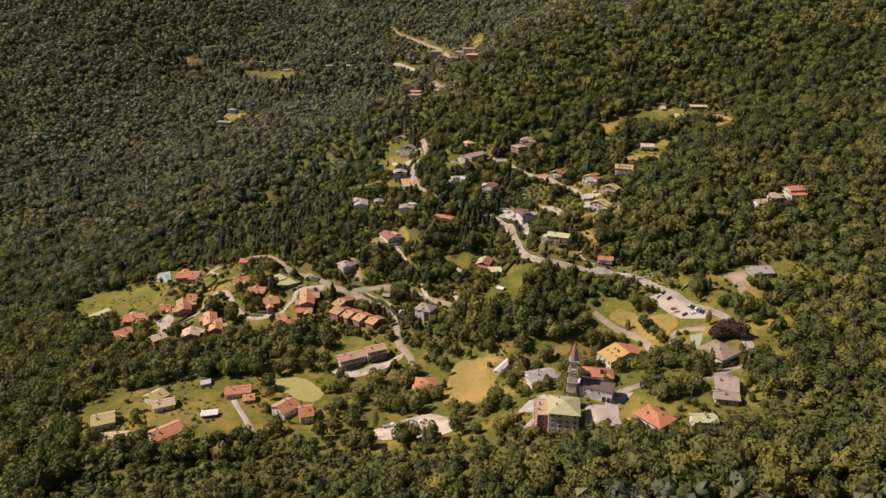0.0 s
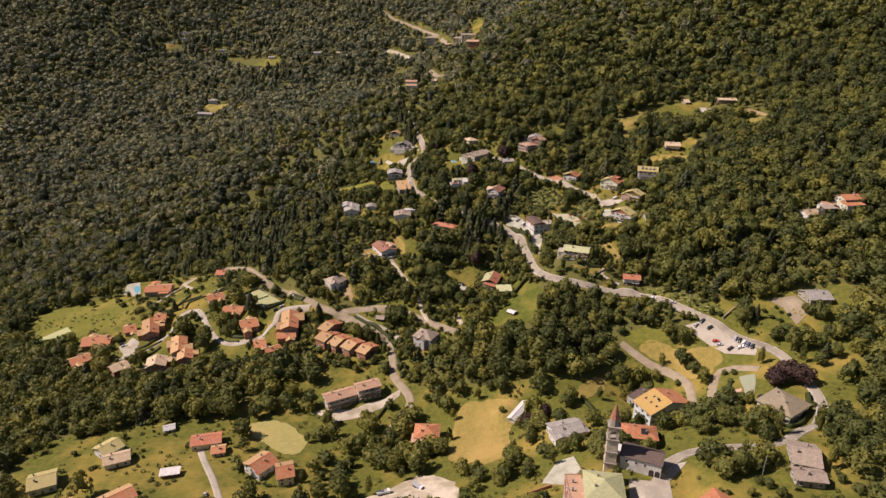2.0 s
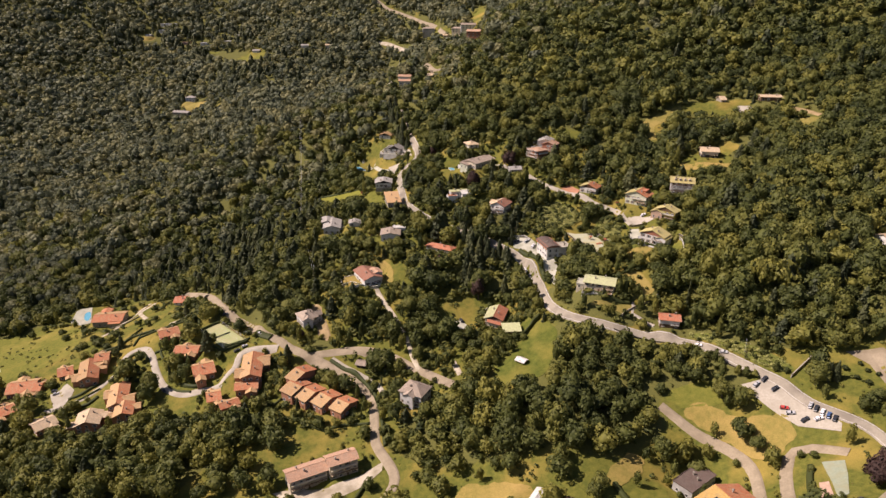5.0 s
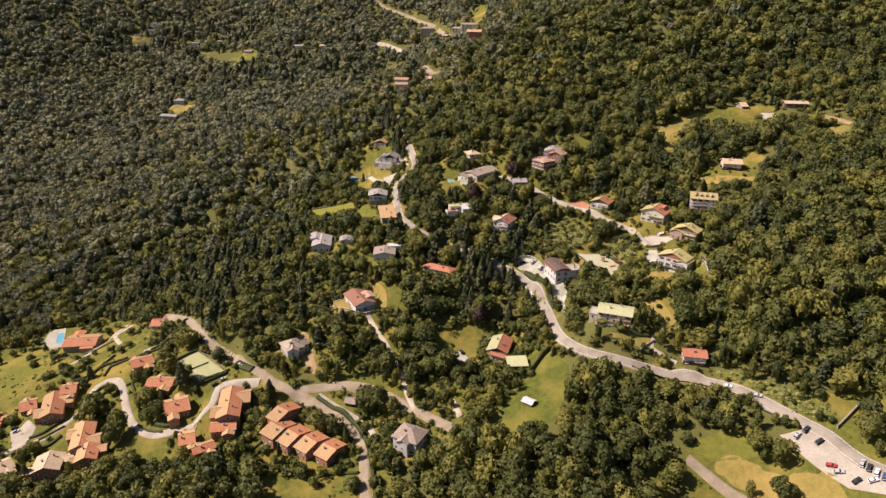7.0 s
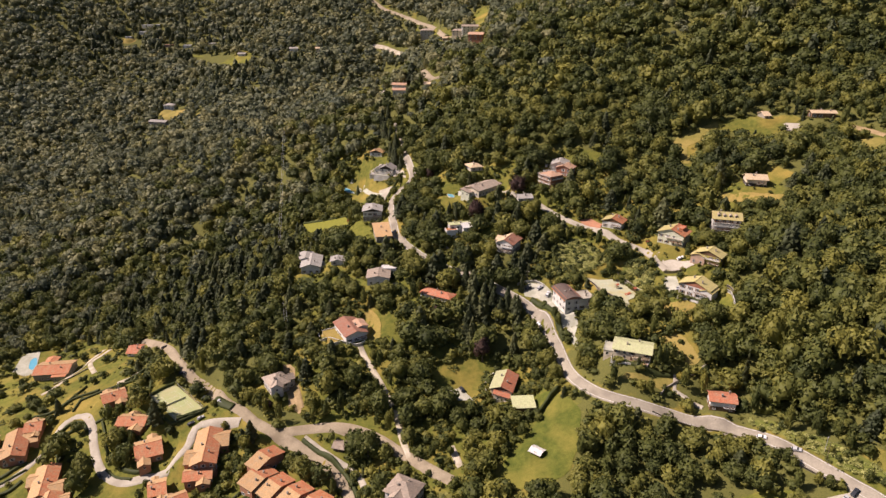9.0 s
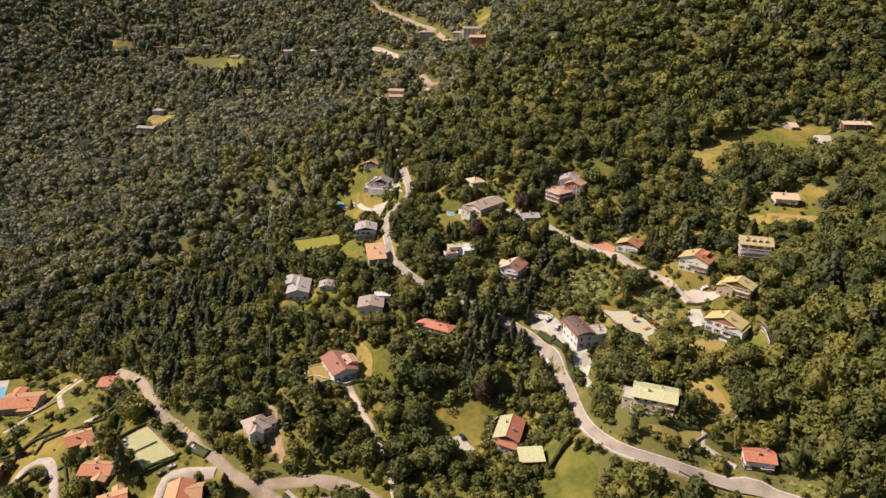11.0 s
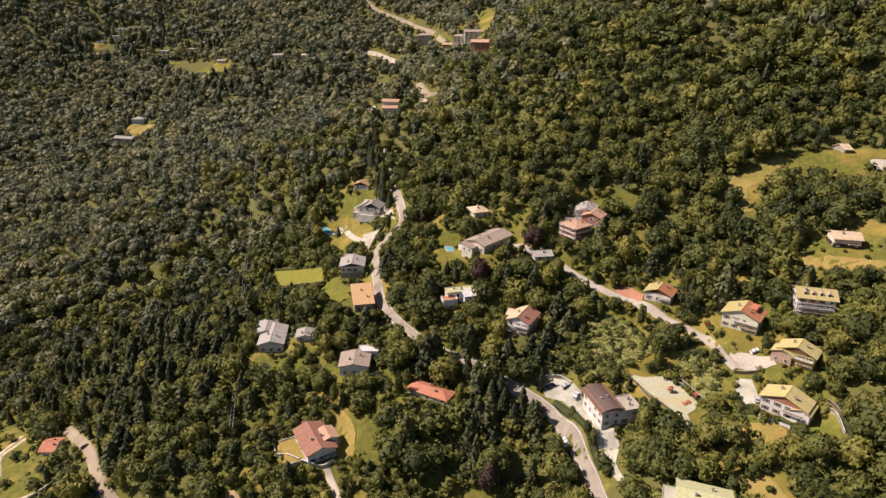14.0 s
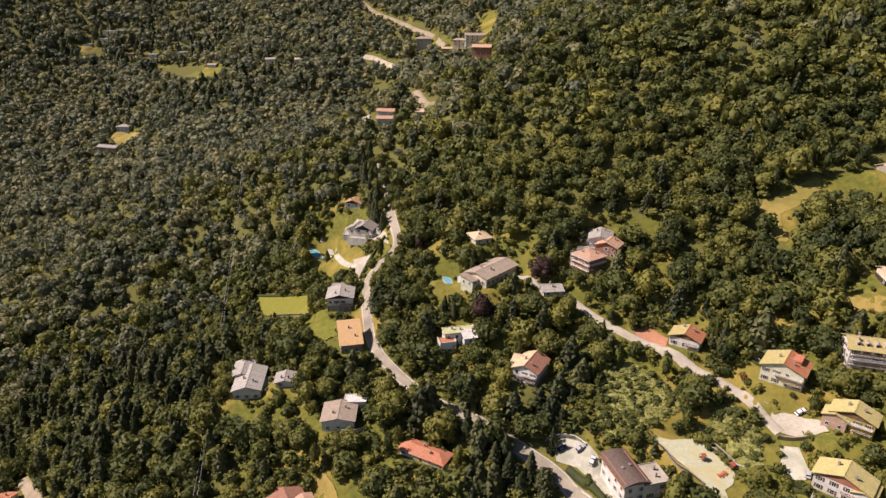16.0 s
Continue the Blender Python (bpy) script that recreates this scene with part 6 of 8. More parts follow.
scatter("undergrowth", "low shrubs and tall weeds on the slopes", bush_x, bush_y, size, size * 1.5, [tufts(26, 0.2, -0.1) for _ in range(6)], "leaves_near", sink=0.25)

# shrubs round the houses
shrub_rng = np.random.default_rng(5)
sx, sy = [], []
for args, options in SITES:
    if math.hypot(args[2], args[3]) > 620:
        continue
    reach = 0.5 * math.hypot(args[5], args[6])
    a, d = shrub_rng.uniform(0, math.tau, 12), reach + shrub_rng.uniform(0.5, 7.0, 12)
    sx += list(args[2] + d * np.cos(a))
    sy += list(args[3] + d * np.sin(a))
# thickets between the village gardens and on the road banks
tx, ty = shrub_rng.uniform(-150, 215, 13000), shrub_rng.uniform(235, 620, 13000)
dense = np.array([noise.noise(Vector((a * 0.05, b * 0.05, 12.0))) for a, b in zip(tx, ty)])
keep = ~cell_of(open_all, tx, ty) & (cell_of(garden, tx, ty) | (tx > 110) & (ty < 300)) & (dense > -0.22)
tx, ty = tx[keep], ty[keep]
th = np.minimum(allowed(tx, ty, shrub_rng.uniform(1.6, 5.5, len(tx))), 5.5)
keep = th > 1.0
tx, ty, th = tx[keep], ty[keep], th[keep]
scatter("thicket", "dense dark shrubs and young trees between the gardens", tx, ty, th, th * shrub_rng.uniform(0.9, 1.35, len(th)), [crown(64, 0.13, 1, 8) for _ in range(8)], "leaves_near", sink=0.3)
for bank in BANKS:
    bx, by = [p[0] for p in bank], [p[1] for p in bank]
    qx, qy = shrub_rng.uniform(min(bx), max(bx), 30), shrub_rng.uniform(min(by), max(by), 30)
    inner = inside(bank, qx, qy)
    sx += list(qx[inner])
    sy += list(qy[inner])
sx, sy = np.array(sx), np.array(sy)
keep = ~cell_of(built, sx, sy)
sx, sy = sx[keep], sy[keep]
size = shrub_rng.uniform(0.9, 2.6, len(sx))
scatter("shrubs", "rounded garden shrubs beside the houses", sx, sy, size, size * 1.25, [crown(70, 0.14, 1) for _ in range(6)], "leaves_near", sink=0.2)

for bank in BANKS:
    bx, by = [p[0] for p in bank], [p[1] for p in bank]
    qx, qy = shrub_rng.uniform(min(bx), max(bx), 700), shrub_rng.uniform(min(by), max(by), 700)
    inner = inside(bank, qx, qy)
    qx, qy = qx[inner], qy[inner]
    scatter("climbing_weeds", "pale green climbing weeds that cover the bank", qx, qy, shrub_rng.uniform(0.8, 1.9, len(qx)), shrub_rng.uniform(2.2, 4.2, len(qx)), [tufts(60, 0.12, 0.05) for _ in range(5)], "climber_leaves", sink=0.5)

# single garden trees, one shape each of a few
CROWNS = []
for k in range(8):
    v, f = crown(620, 0.05, 2, 15)
    CROWNS.append((v, f))


def as_mesh(name, v, f, mat):
    ob = mesh_object(name, v, f, [mat], tone=np.full(len(v), tree_rng.uniform(0.1, 0.7)))
    me = ob.data
    bpy.data.objects.remove(ob)
    return me


CROWN_MESH = {}
v, f = trunk(7)
limbs = [(v * (0.035, 0.035, 0.62), f)]
for a in range(4):
    t = np.array(Euler((0.7, 0, a * 1.6)).to_matrix())
    limbs.append(((v * (0.016, 0.016, 0.3)) @ t.T + (0, 0, 0.32), f))
v, f = join(limbs)
TRUNK_MESH = as_mesh("trunk", v, f, "bark")


def tree(x, y, h, w, mat="leaves_near", label="green broadleaf garden tree", kind=None, shape="round"):
    k = tree_rng.integers(0, 8)
    key = (mat, shape, int(k) if shape == "round" else int(k) % 3)
    if key not in CROWN_MESH:
        v, f = CROWNS[k] if shape == "round" else conifer(12, 12, 260, 0.055)
        CROWN_MESH[key] = as_mesh("crown", v, f, mat)
    root = new("tree", None)
    root.matrix_basis = Matrix.LocRotScale((x, y, ground_at(x, y) - 0.3), Euler((0, 0, tree_rng.uniform(0, 6.28))), None)
    tagged(root, label, "tree", group="garden trees")
    for name, me in (("trunk", TRUNK_MESH), ("crown", CROWN_MESH[key])):
        ob = new(name, me)
        ob.parent = root
        ob.scale = (w, w, h) if name == "crown" else (h, h, h)
    return root


for q in single:
    tree(*q)
# trees that shade the bend of the main road
for x, y, h in [(27.5, 343, 13), (31.5, 331, 14), (36, 318, 14), (39.5, 307, 11)]:
    tree(x, y, h, h * 0.85, "leaves_near", "tall green tree that shades the main road", shape="round")
# tall trees that overhang the upper road and hide its lower bend
for k, (x, y) in enumerate([(-78.0, 558), (-84.5, 569.5), (-85.5, 581), (-93.0, 597), (-94.0, 606), (-101.5, 623), (-101, 640)]):
    tree(x, y, 15 + 2.3 * (k * 2 % 5) * 0.7, 7.5 + k % 3, "needles", "tall dark conifer beside the upper road", shape="spire")
    tree(x + 9.5, y + 5, 10 + k % 2, 10.5, "leaves_near", "broad green tree over the upper road", shape="round")
for k, (x, y) in enumerate([(-37, 399.5), (-29.5, 393), (-21, 387.5), (-12.5, 383), (-4, 377.5), (4, 372.5)]):
    if k % 2:
        tree(x, y, 14, 7.5, "needles", "tall dark conifer by the road", shape="spire")
    else:
        tree(x, y, 11.5, 11, "leaves_near", "broad dark tree by the road", shape="round")
tree(65.7, 326.4, 15, 15.5, "leaves_near", "broad spreading lime tree beside the restaurant", shape="round")
tree(60.9, 333.7, 13, 14.3, "leaves_near", "broad spreading lime tree beside the restaurant", shape="round")
tree(70.9, 330.4, 14, 14, "leaves_near", "broad spreading lime tree beside the restaurant", shape="round")
tree(-0.5, 332.6, 17, 11.1, "purple_leaves", "tall dark copper beech with purple leaves", shape="round")
tree(-8.2, 442.7, 16, 12.5, "purple_leaves", "dark copper beech with purple leaves", shape="round")
tree(-29.5, 357.7, 11, 8.8, "purple_leaves", "copper-leaved tree in a garden", shape="round")
tree(34, 143.9, 11, 9.3, "purple_leaves", "round copper beech with purple leaves", shape="round")
tree(45.2, 151.6, 10, 8.5, "purple_leaves", "round copper beech with purple leaves", shape="round")
tree(169.5, 144.8, 12, 13.5, "purple_leaves", "broad grey-purple tree beside the road", shape="round")
tree(182.7, 140.9, 13, 14, "purple_leaves", "broad grey-purple tree beside the road", shape="round")
tree(175.9, 146.5, 15, 15, "purple_leaves", "broad grey-purple tree beside the road", shape="round")
tree(147.7, 124.3, 5, 6.5, "leaves_near", "round green shrub tree at the yard", shape="round")
tree(141.2, 119.0, 6, 7.5, "leaves_near", "round green shrub tree at the yard", shape="round")
tree(133.8, 113.8, 6, 8, "leaves_near", "round green shrub tree at the yard", shape="round")
tree(157.4, 171.0, 4, 5, "leaves_near", "round green shrub at the lane corner", shape="round")
tree(153.5, 163.5, 3.5, 4.5, "leaves_near", "round green shrub at the lane corner", shape="round")
tree(94.0, 309.0, 2.2, 2.8, "leaves_near", "low round shrub in the dry garden", shape="round")
tree(103.0, 307.5, 3.0, 3.6, "leaves_near", "low round shrub in the dry garden", shape="round")
tree(106.5, 299.0, 2.2, 2.6, "leaves_near", "low round shrub in the dry garden", shape="round")
tree(99.0, 301.5, 1.6, 2.2, "leaves_near", "low round shrub in the dry garden", shape="round")
tree(21.2, 464.1, 14, 14.5, "purple_leaves", "round copper beech with purple leaves", shape="round")
tree(-122.8, 306.3, 7, 6, "purple_leaves", "copper-leaved tree in a garden", shape="round")
tree(-47.6, 509.5, 9, 6.3, "purple_leaves", "copper-leaved tree in a garden", shape="round")
tree(123.9, 374.5, 6, 5.4, "yellow_leaves", "yellow-leaved tree in a garden", shape="round")
tree(143.1, 402.4, 4, 3.6, "yellow_leaves", "yellow-leaved shrub above the yard", shape="round")
tree(99.3, 287.1, 6, 5.4, "yellow_leaves", "yellow-leaved tree at the wall end", shape="round")
tree(130.9, 68.8, 12, 6, "yellow_leaves", "golden conifer tree beside the lane", shape="spire")
tree(101.9, 392.8, 3, 3.3, "red_leaves", "red-leaved shrub in a garden", shape="round")
tree(-115, 503.4, 3, 3.6, "red_leaves", "red-leaved shrub in a garden", shape="round")
tree(2.5, 409.4, 2.6, 3.1, "red_leaves", "red-leaved shrub in a garden", shape="round")
tree(-1.4, 404.7, 2.6, 3.1, "yellow_leaves", "yellow-leaved shrub in a garden", shape="round")
tree(-0.6, 399.3, 2.4, 2.9, "red_leaves", "red-leaved shrub in a garden", shape="round")
tree(97.7, 408.8, 18, 6.1, "needles", "tall dark cypress by the lane", shape="spire")
tree(-131.4, 287, 12, 6, "needles", "dark conifer beside the lane", shape="spire")
tree(-117.3, 556.6, 9, 4.5, "needles", "grey-green spruce in the pool garden", shape="spire")
tree(-50.2, 260, 8, 2.4, "needles", "slim dark garden cypress tree", shape="spire")
tree(-59.2, 262.4, 8, 2.4, "needles", "slim dark garden cypress tree", shape="spire")
tree(178.7, 212.7, 11, 5, "needles", "blue-green spruce on the bank", shape="spire")
tree(181.2, 214.5, 9, 3.8, "needles", "dark conifer on the bank", shape="spire")
tree(-34.7, 450.7, 10, 4, "needles", "dark conifer in a garden row", shape="spire")
tree(-28.8, 449.2, 11, 4.4, "needles", "dark conifer in a garden row", shape="spire")
tree(-23, 447.8, 10, 4, "needles", "dark conifer in a garden row", shape="spire")
tree(-88.6, 407.4, 9, 3.8, "needles", "dark conifer in a garden", shape="spire")
tree(-21.2, 404.3, 11, 5, "needles", "dark conifer in a garden", shape="spire")
tree(-65.2, 420.6, 10, 4, "needles", "dark conifer in a garden", shape="spire")
tree(9.7, 357.2, 16, 8, "needles", "tall dark conifer by the road", shape="spire")
tree(5.3, 364.4, 16, 8, "needles", "tall dark conifer by the road", shape="spire")
tree(14, 365, 15, 7.5, "needles", "tall dark conifer by the road", shape="spire")
tree(18.2, 358.9, 15, 7.5, "needles", "tall dark conifer by the road", shape="spire")
tree(-0.7, 369.1, 15, 7.5, "needles", "tall dark conifer by the road", shape="spire")
tree(62.6, 325.5, 12, 12, "leaves_near", "broad green tree beside the restaurant", shape="round")
tree(134.6, 196.4, 13, 12.5, "leaves_near", "round green tree on the dry lot", shape="round")
tree(118.4, 231.4, 12, 13.5, "leaves_near", "round green tree on the bank", shape="round")
tree(140.2, 187.5, 8.5, 8.8, "leaves_near", "round green tree on the bank", shape="round")
tree(96.6, 190.5, 15, 13, "leaves_near", "tall round green tree beside the lane", shape="round")
tree(112.2, 185.2, 9, 10, "leaves_near", "round green tree above the flat roof", shape="round")
tree(131.2, 217.6, 12, 12.5, "leaves_near", "round green tree on the bank", shape="round")
tree(-62.7, 223.4, 9, 8.5, "leaves_near", "round green tree beside the lane", shape="round")
tree(-204.3, 279.9, 9, 9, "leaves_near", "round green tree inside the road loop", shape="round")
tree(-274.7, 260.2, 8, 8, "leaves_near", "round green tree by the estate yard", shape="round")
tree(68.7, 103.8, 8, 8, "leaves_near", "round green tree below the church", shape="round")
tree(58.1, 160, 10, 9.5, "leaves_near", "round green tree beside the field", shape="round")
tree(19.4, 161.5, 4, 4.8, "leaves_near", "round shrub on the dry field", shape="round")
tree(130.1, 106.7, 12, 13.2, "leaves_near", "broad green tree above the square", shape="round")
tree(116.5, 100.1, 11, 12.1, "leaves_near", "broad green tree above the square", shape="round")
tree(137.6, 97.1, 11, 12.1, "leaves_near", "broad green tree above the square", shape="round")
tree(-37, 275.5, 12, 9.6, "leaves_near", "tall round green tree beside the lane", shape="round")
tree(109.9, 236.2, 11, 11, "leaves_near", "round green tree on the meadow bank", shape="round")
tree(-104.3, 379.4, 12, 12, "leaves_near", "broad dark tree in a garden", shape="round")
tree(-94.8, 387.8, 13, 14.3, "leaves_near", "broad dark tree in front of the villa", shape="round")
tree(-46.9, 435.8, 11, 12.1, "leaves_near", "broad green tree beside the road bend", shape="round")
tree(-41.7, 416.6, 9, 9, "leaves_near", "green tree in a garden", shape="round")
tree(-63, 482.7, 9, 9.9, "leaves_near", "grey-green tree on the road bank", shape="round")
tree(-244.2, 134.8, 4, 4.8, "leaves_near", "round shrub on the meadow", shape="round")
tree(-222.1, 152.8, 5, 5, "leaves_near", "small tree on the meadow", shape="round")
tree(-248, 158.3, 5, 6, "leaves_near", "small tree on the meadow", shape="round")
tree(-386.2, 385.5, 8, 7.2, "leaves_near", "dark round tree on the meadow", shape="round")
tree(-344, 369.8, 6, 6.6, "leaves_near", "pale small tree on the meadow", shape="round")
tree(-293.9, 330.8, 5, 6, "leaves_near", "grey-green shrubs by the house", shape="round")

tree(-243.7, 302.6, 2.4, 3.0, "hedge_leaves", "clipped round shrub on the estate lawn")
tree(-236.9, 298.9, 2.9, 3.5, "hedge_leaves", "clipped round shrub on the estate lawn")
tree(-238.3, 294.4, 3.4, 4.0, "hedge_leaves", "clipped round shrub on the estate lawn")
tree(-236.6, 287.7, 2.4, 4.5, "hedge_leaves", "clipped round shrub on the estate lawn")
tree(-233.0, 285.7, 2.9, 3.0, "hedge_leaves", "clipped round shrub on the estate lawn")
tree(-233.0, 281.6, 3.4, 3.5, "hedge_leaves", "clipped round shrub on the estate lawn")
tree(-229.1, 273.8, 2.4, 4.0, "hedge_leaves", "clipped round shrub on the estate lawn")
tree(-290.3, 355.3, 2.9, 4.5, "hedge_leaves", "clipped round shrub on the estate lawn")
tree(-242.6, 290.4, 3.4, 3.0, "hedge_leaves", "clipped round shrub on the estate lawn")
tree(-214.9, 326.6, 9.0, 9.0, "leaves_near", "broad green tree between estate houses")
tree(-207.1, 323.1, 8.0, 7.0, "leaves_near", "broad green tree between estate houses")
tree(-295.9, 342.7, 8.0, 10.0, "leaves_near", "broad green tree between estate houses")
tree(-306.1, 350.8, 8.0, 8.0, "leaves_near", "broad green tree between estate houses")
tree(-272.4, 324.2, 8.0, 7.0, "leaves_near", "broad green tree between estate houses")
tree(-209.7, 294.5, 11.0, 13.0, "leaves_near", "broad green tree between estate houses")
tree(-187.8, 307.2, 10.0, 9.0, "leaves_near", "broad green tree between estate houses")
tree(-179.4, 298.0, 7.0, 6.0, "leaves_near", "broad green tree between estate houses")

tree(-356.4, 382.7, 7, 8, "leaves_near", "pale green tree standing on the meadow")
tree(-344.3, 370.4, 5, 7, "leaves_near", "pale green tree standing on the meadow")
tree(-312.5, 345.2, 6, 8, "leaves_near", "pale green tree standing on the meadow")
tree(-300, 343.7, 6, 8, "leaves_near", "pale green tree standing on the meadow")
tree(-286, 335.4, 5, 7, "leaves_near", "pale green tree standing on the meadow")
tree(-265.3, 361.4, 6, 6, "leaves_near", "pale green tree standing on the meadow")
tree(-382.8, 398.2, 7, 7, "leaves_near", "pale green tree standing on the meadow")
tree(-107, 640, 18, 8, "needles", "tall dark conifer shading the upper road", shape="spire")
tree(-104, 629, 17, 8, "needles", "tall dark conifer shading the upper road", shape="spire")
tree(-100.5, 616, 18, 8.5, "needles", "tall dark conifer shading the upper road", shape="spire")
tree(-97.5, 605, 17, 8, "needles", "tall dark conifer shading the upper road", shape="spire")
tree(-93.5, 593, 18, 8, "needles", "tall dark conifer shading the upper road", shape="spire")
tree(-90.5, 582, 16, 7.5, "needles", "tall dark conifer shading the upper road", shape="spire")
tree(-87, 573, 15, 7, "needles", "tall dark conifer shading the upper road", shape="spire")
tree(182.8, 211.5, 12, 5, "needles", "slim dark conifer in the hillside garden", shape="spire")
tree(189.3, 216.8, 3, 4, "hedge_leaves", "round clipped shrub in the hillside garden", shape="round")
tree(197.0, 218.3, 2.5, 3, "hedge_leaves", "round clipped shrub in the hillside garden", shape="round")
tree(198.1, 213.1, 2.5, 3, "hedge_leaves", "round clipped shrub in the hillside garden", shape="round")
tree(191.5, 209.7, 3, 3.5, "hedge_leaves", "round clipped shrub in the hillside garden", shape="round")
tree(201.7, 209.7, 2.5, 3, "hedge_leaves", "round clipped shrub in the hillside garden", shape="round")
tree(194.9, 205.4, 3, 4, "hedge_leaves", "round clipped shrub in the hillside garden", shape="round")
tree(211.1, 208.6, 7, 8, "leaves_near", "round pale tree beside the drive", shape="round")
tree(216.1, 203.7, 6, 7, "leaves_near", "round green tree beside the drive", shape="round")
tree(195.9, 195.8, 5, 9, "leaves_near", "broad low tree on the bank", shape="round")
tree(203.3, 190.0, 8, 9, "leaves_near", "green tree on the bank", shape="round")
tree(206.1, 176.1, 11, 11, "leaves_near", "broad green tree on the bank", shape="round")
tree(215.5, 183.9, 10, 10, "leaves_near", "broad green tree on the bank", shape="round")
tree(209.8, 165.8, 9, 10, "leaves_near", "broad green tree on the bank", shape="round")
tree(204.9, 165.9, 10, 7, "needles", "dark conifer on the bank", shape="spire")
tree(-47.2, 512.6, 9, 8.5, "purple_leaves", "copper-leaved tree beside the road bend", shape="round")
tree(-63.5, 480.8, 9, 9, "leaves_near", "grey-green tree on the road bank", shape="round")
tree(-61.3, 465.0, 9, 9, "leaves_near", "grey-green tree on the road bank", shape="round")
tree(-69.2, 493.6, 7, 7, "leaves_near", "grey-green tree on the road bank", shape="round")
tree(-27.8, 452.2, 11, 4.5, "needles", "dark conifer in a garden row", shape="spire")
tree(-23.7, 451.0, 11, 4.5, "needles", "dark conifer in a garden row", shape="spire")
tree(-19.6, 449.9, 10, 4.5, "needles", "dark conifer in a garden row", shape="spire")
tree(-97.5, 624, 14, 10, "leaves_near", "tall green tree overhanging the upper road")
tree(-93, 609, 15, 10, "leaves_near", "tall green tree overhanging the upper road")
tree(-88.5, 597, 14, 10, "leaves_near", "tall green tree overhanging the upper road")
tree(-85, 585, 13, 9, "leaves_near", "tall green tree overhanging the upper road")
tree(-80.5, 573, 11, 8, "leaves_near", "tall green tree overhanging the upper road")


# ---- hedges, walls, pools, cars, poles and yard things ----
def hedge(label, pts, height, width):
    line = smooth_line(pts, 1.2)
    s = sides_of(line)
    ring = [(-0.5, 0.0), (-0.52, 0.45), (-0.46, 0.85), (-0.2, 1.0), (0.2, 1.0), (0.46, 0.85), (0.52, 0.45), (0.5, 0.0)]
    xy, up = [], []
    for p, n in zip(line, s):
        for o, u in ring:
            j = 1 + tree_rng.uniform(-0.12, 0.12)
            xy.append(p + n * o * width * j)
            up.append(u * height * (1 + tree_rng.uniform(-0.1, 0.1)) - 0.2)
    xy = np.array([q[:] for q in xy])
    z = ground(xy[:, 0], xy[:, 1]) + np.array(up)
    k, c = len(ring), len(line)
    i = (np.arange(c - 1)[:, None] * k + np.arange(k - 1)).ravel()
    f = np.stack([i, i + k, i + k + 1, i + 1], 1)
    ends = np.array([[0, 1, 6, 7], [1, 2, 5, 6], [2, 3, 4, 5]])
    f = np.vstack([f, ends, ends[:, ::-1] + (c - 1) * k])
    ob = mesh_object("hedge", np.column_stack([xy, z]), f, ["hedge_leaves"], tone=np.full(len(xy), 0.35))
    tagged(ob, label, "hedge")


def low_wall(label, mat, pts, height, width):
    line = smooth_line(pts, 2.0)
    s = sides_of(line)
    xy, up = [], []
    for p, n in zip(line, s):
        for o, u in ((-0.5, -1.0), (-0.5, height), (-0.62, height), (-0.62, height + 0.12), (0.62, height + 0.12), (0.62, height), (0.5, height), (0.5, -1.0)):
            xy.append(p + n * o * width)
            up.append(u)
    xy = np.array([q[:] for q in xy])
    mid = np.array([p[:] for p in line])
    z = np.repeat(ground(mid[:, 0], mid[:, 1]), 8) + np.array(up)
    k, c = 8, len(line)
    i = (np.arange(c - 1)[:, None] * k + np.arange(k - 1)).ravel()
    f = np.stack([i, i + 1, i + k + 1, i + k], 1)
    ends = np.array([[0, 1, 6, 7], [2, 3, 4, 5]])
    f = np.vstack([f, ends, ends[:, ::-1] + (c - 1) * k])
    tagged(mesh_object("garden_wall", np.column_stack([xy, z]), f, [mat]), label, "wall")


def build_car(paint):
    root = new("car", None)
    tagged(root, {"paint_white": "white", "paint_silver": "silver", "paint_dark": "dark grey", "paint_red": "red", "paint_blue": "blue"}[paint] + " parked car standing on the road or yard", "car", group="parked cars")
    bm = bmesh.new()
    side = [(-2.1, 0.35), (2.1, 0.35), (2.15, 0.7), (1.95, 0.88), (0.95, 0.98), (-1.9, 1.0), (-2.15, 0.75)]
    prism(bm, [(x, -0.86, z) for x, z in side], (0, 1.72, 0))
    bmesh.ops.recalc_face_normals(bm, faces=bm.faces)
    bmesh.ops.bevel(bm, geom=bm.edges[:], offset=0.07, segments=1, affect="EDGES")
    body = part("body", bm, paint, root)
    bm = bmesh.new()
    prism(bm, [(x, -0.74, z) for x, z in ((-1.85, 0.97), (0.95, 0.95), (0.25, 1.40), (-1.35, 1.42))], (0, 1.48, 0))
    bmesh.ops.recalc_face_normals(bm, faces=bm.faces)
    part("window_band", bm, "glass", root, "dark glass of the cabin")
    bm = bmesh.new()
    box(bm, -1.38, 0.28, -0.72, 0.72, 1.40, 1.47)
    part("car_roof", bm, paint, root)
    for x in (-1.35, 1.35):
        for y in (-0.86, 0.86):
            bm = bmesh.new()
            cyl(bm, 0, 0, -0.11, 0.11, 0.33, 0.33, 12)
            bmesh.ops.transform(bm, matrix=pose(x, y, 0.33, 90), verts=bm.verts[:])
            part("wheel", bm, "rubber", root)
    for y in (-0.6, 0.6):
        bm = bmesh.new()
        box(bm, 2.06, 2.17, y - 0.18, y + 0.18, 0.62, 0.76)
        part("headlight", bm, "linepaint", root)
    return root


FIRST_CAR = {}


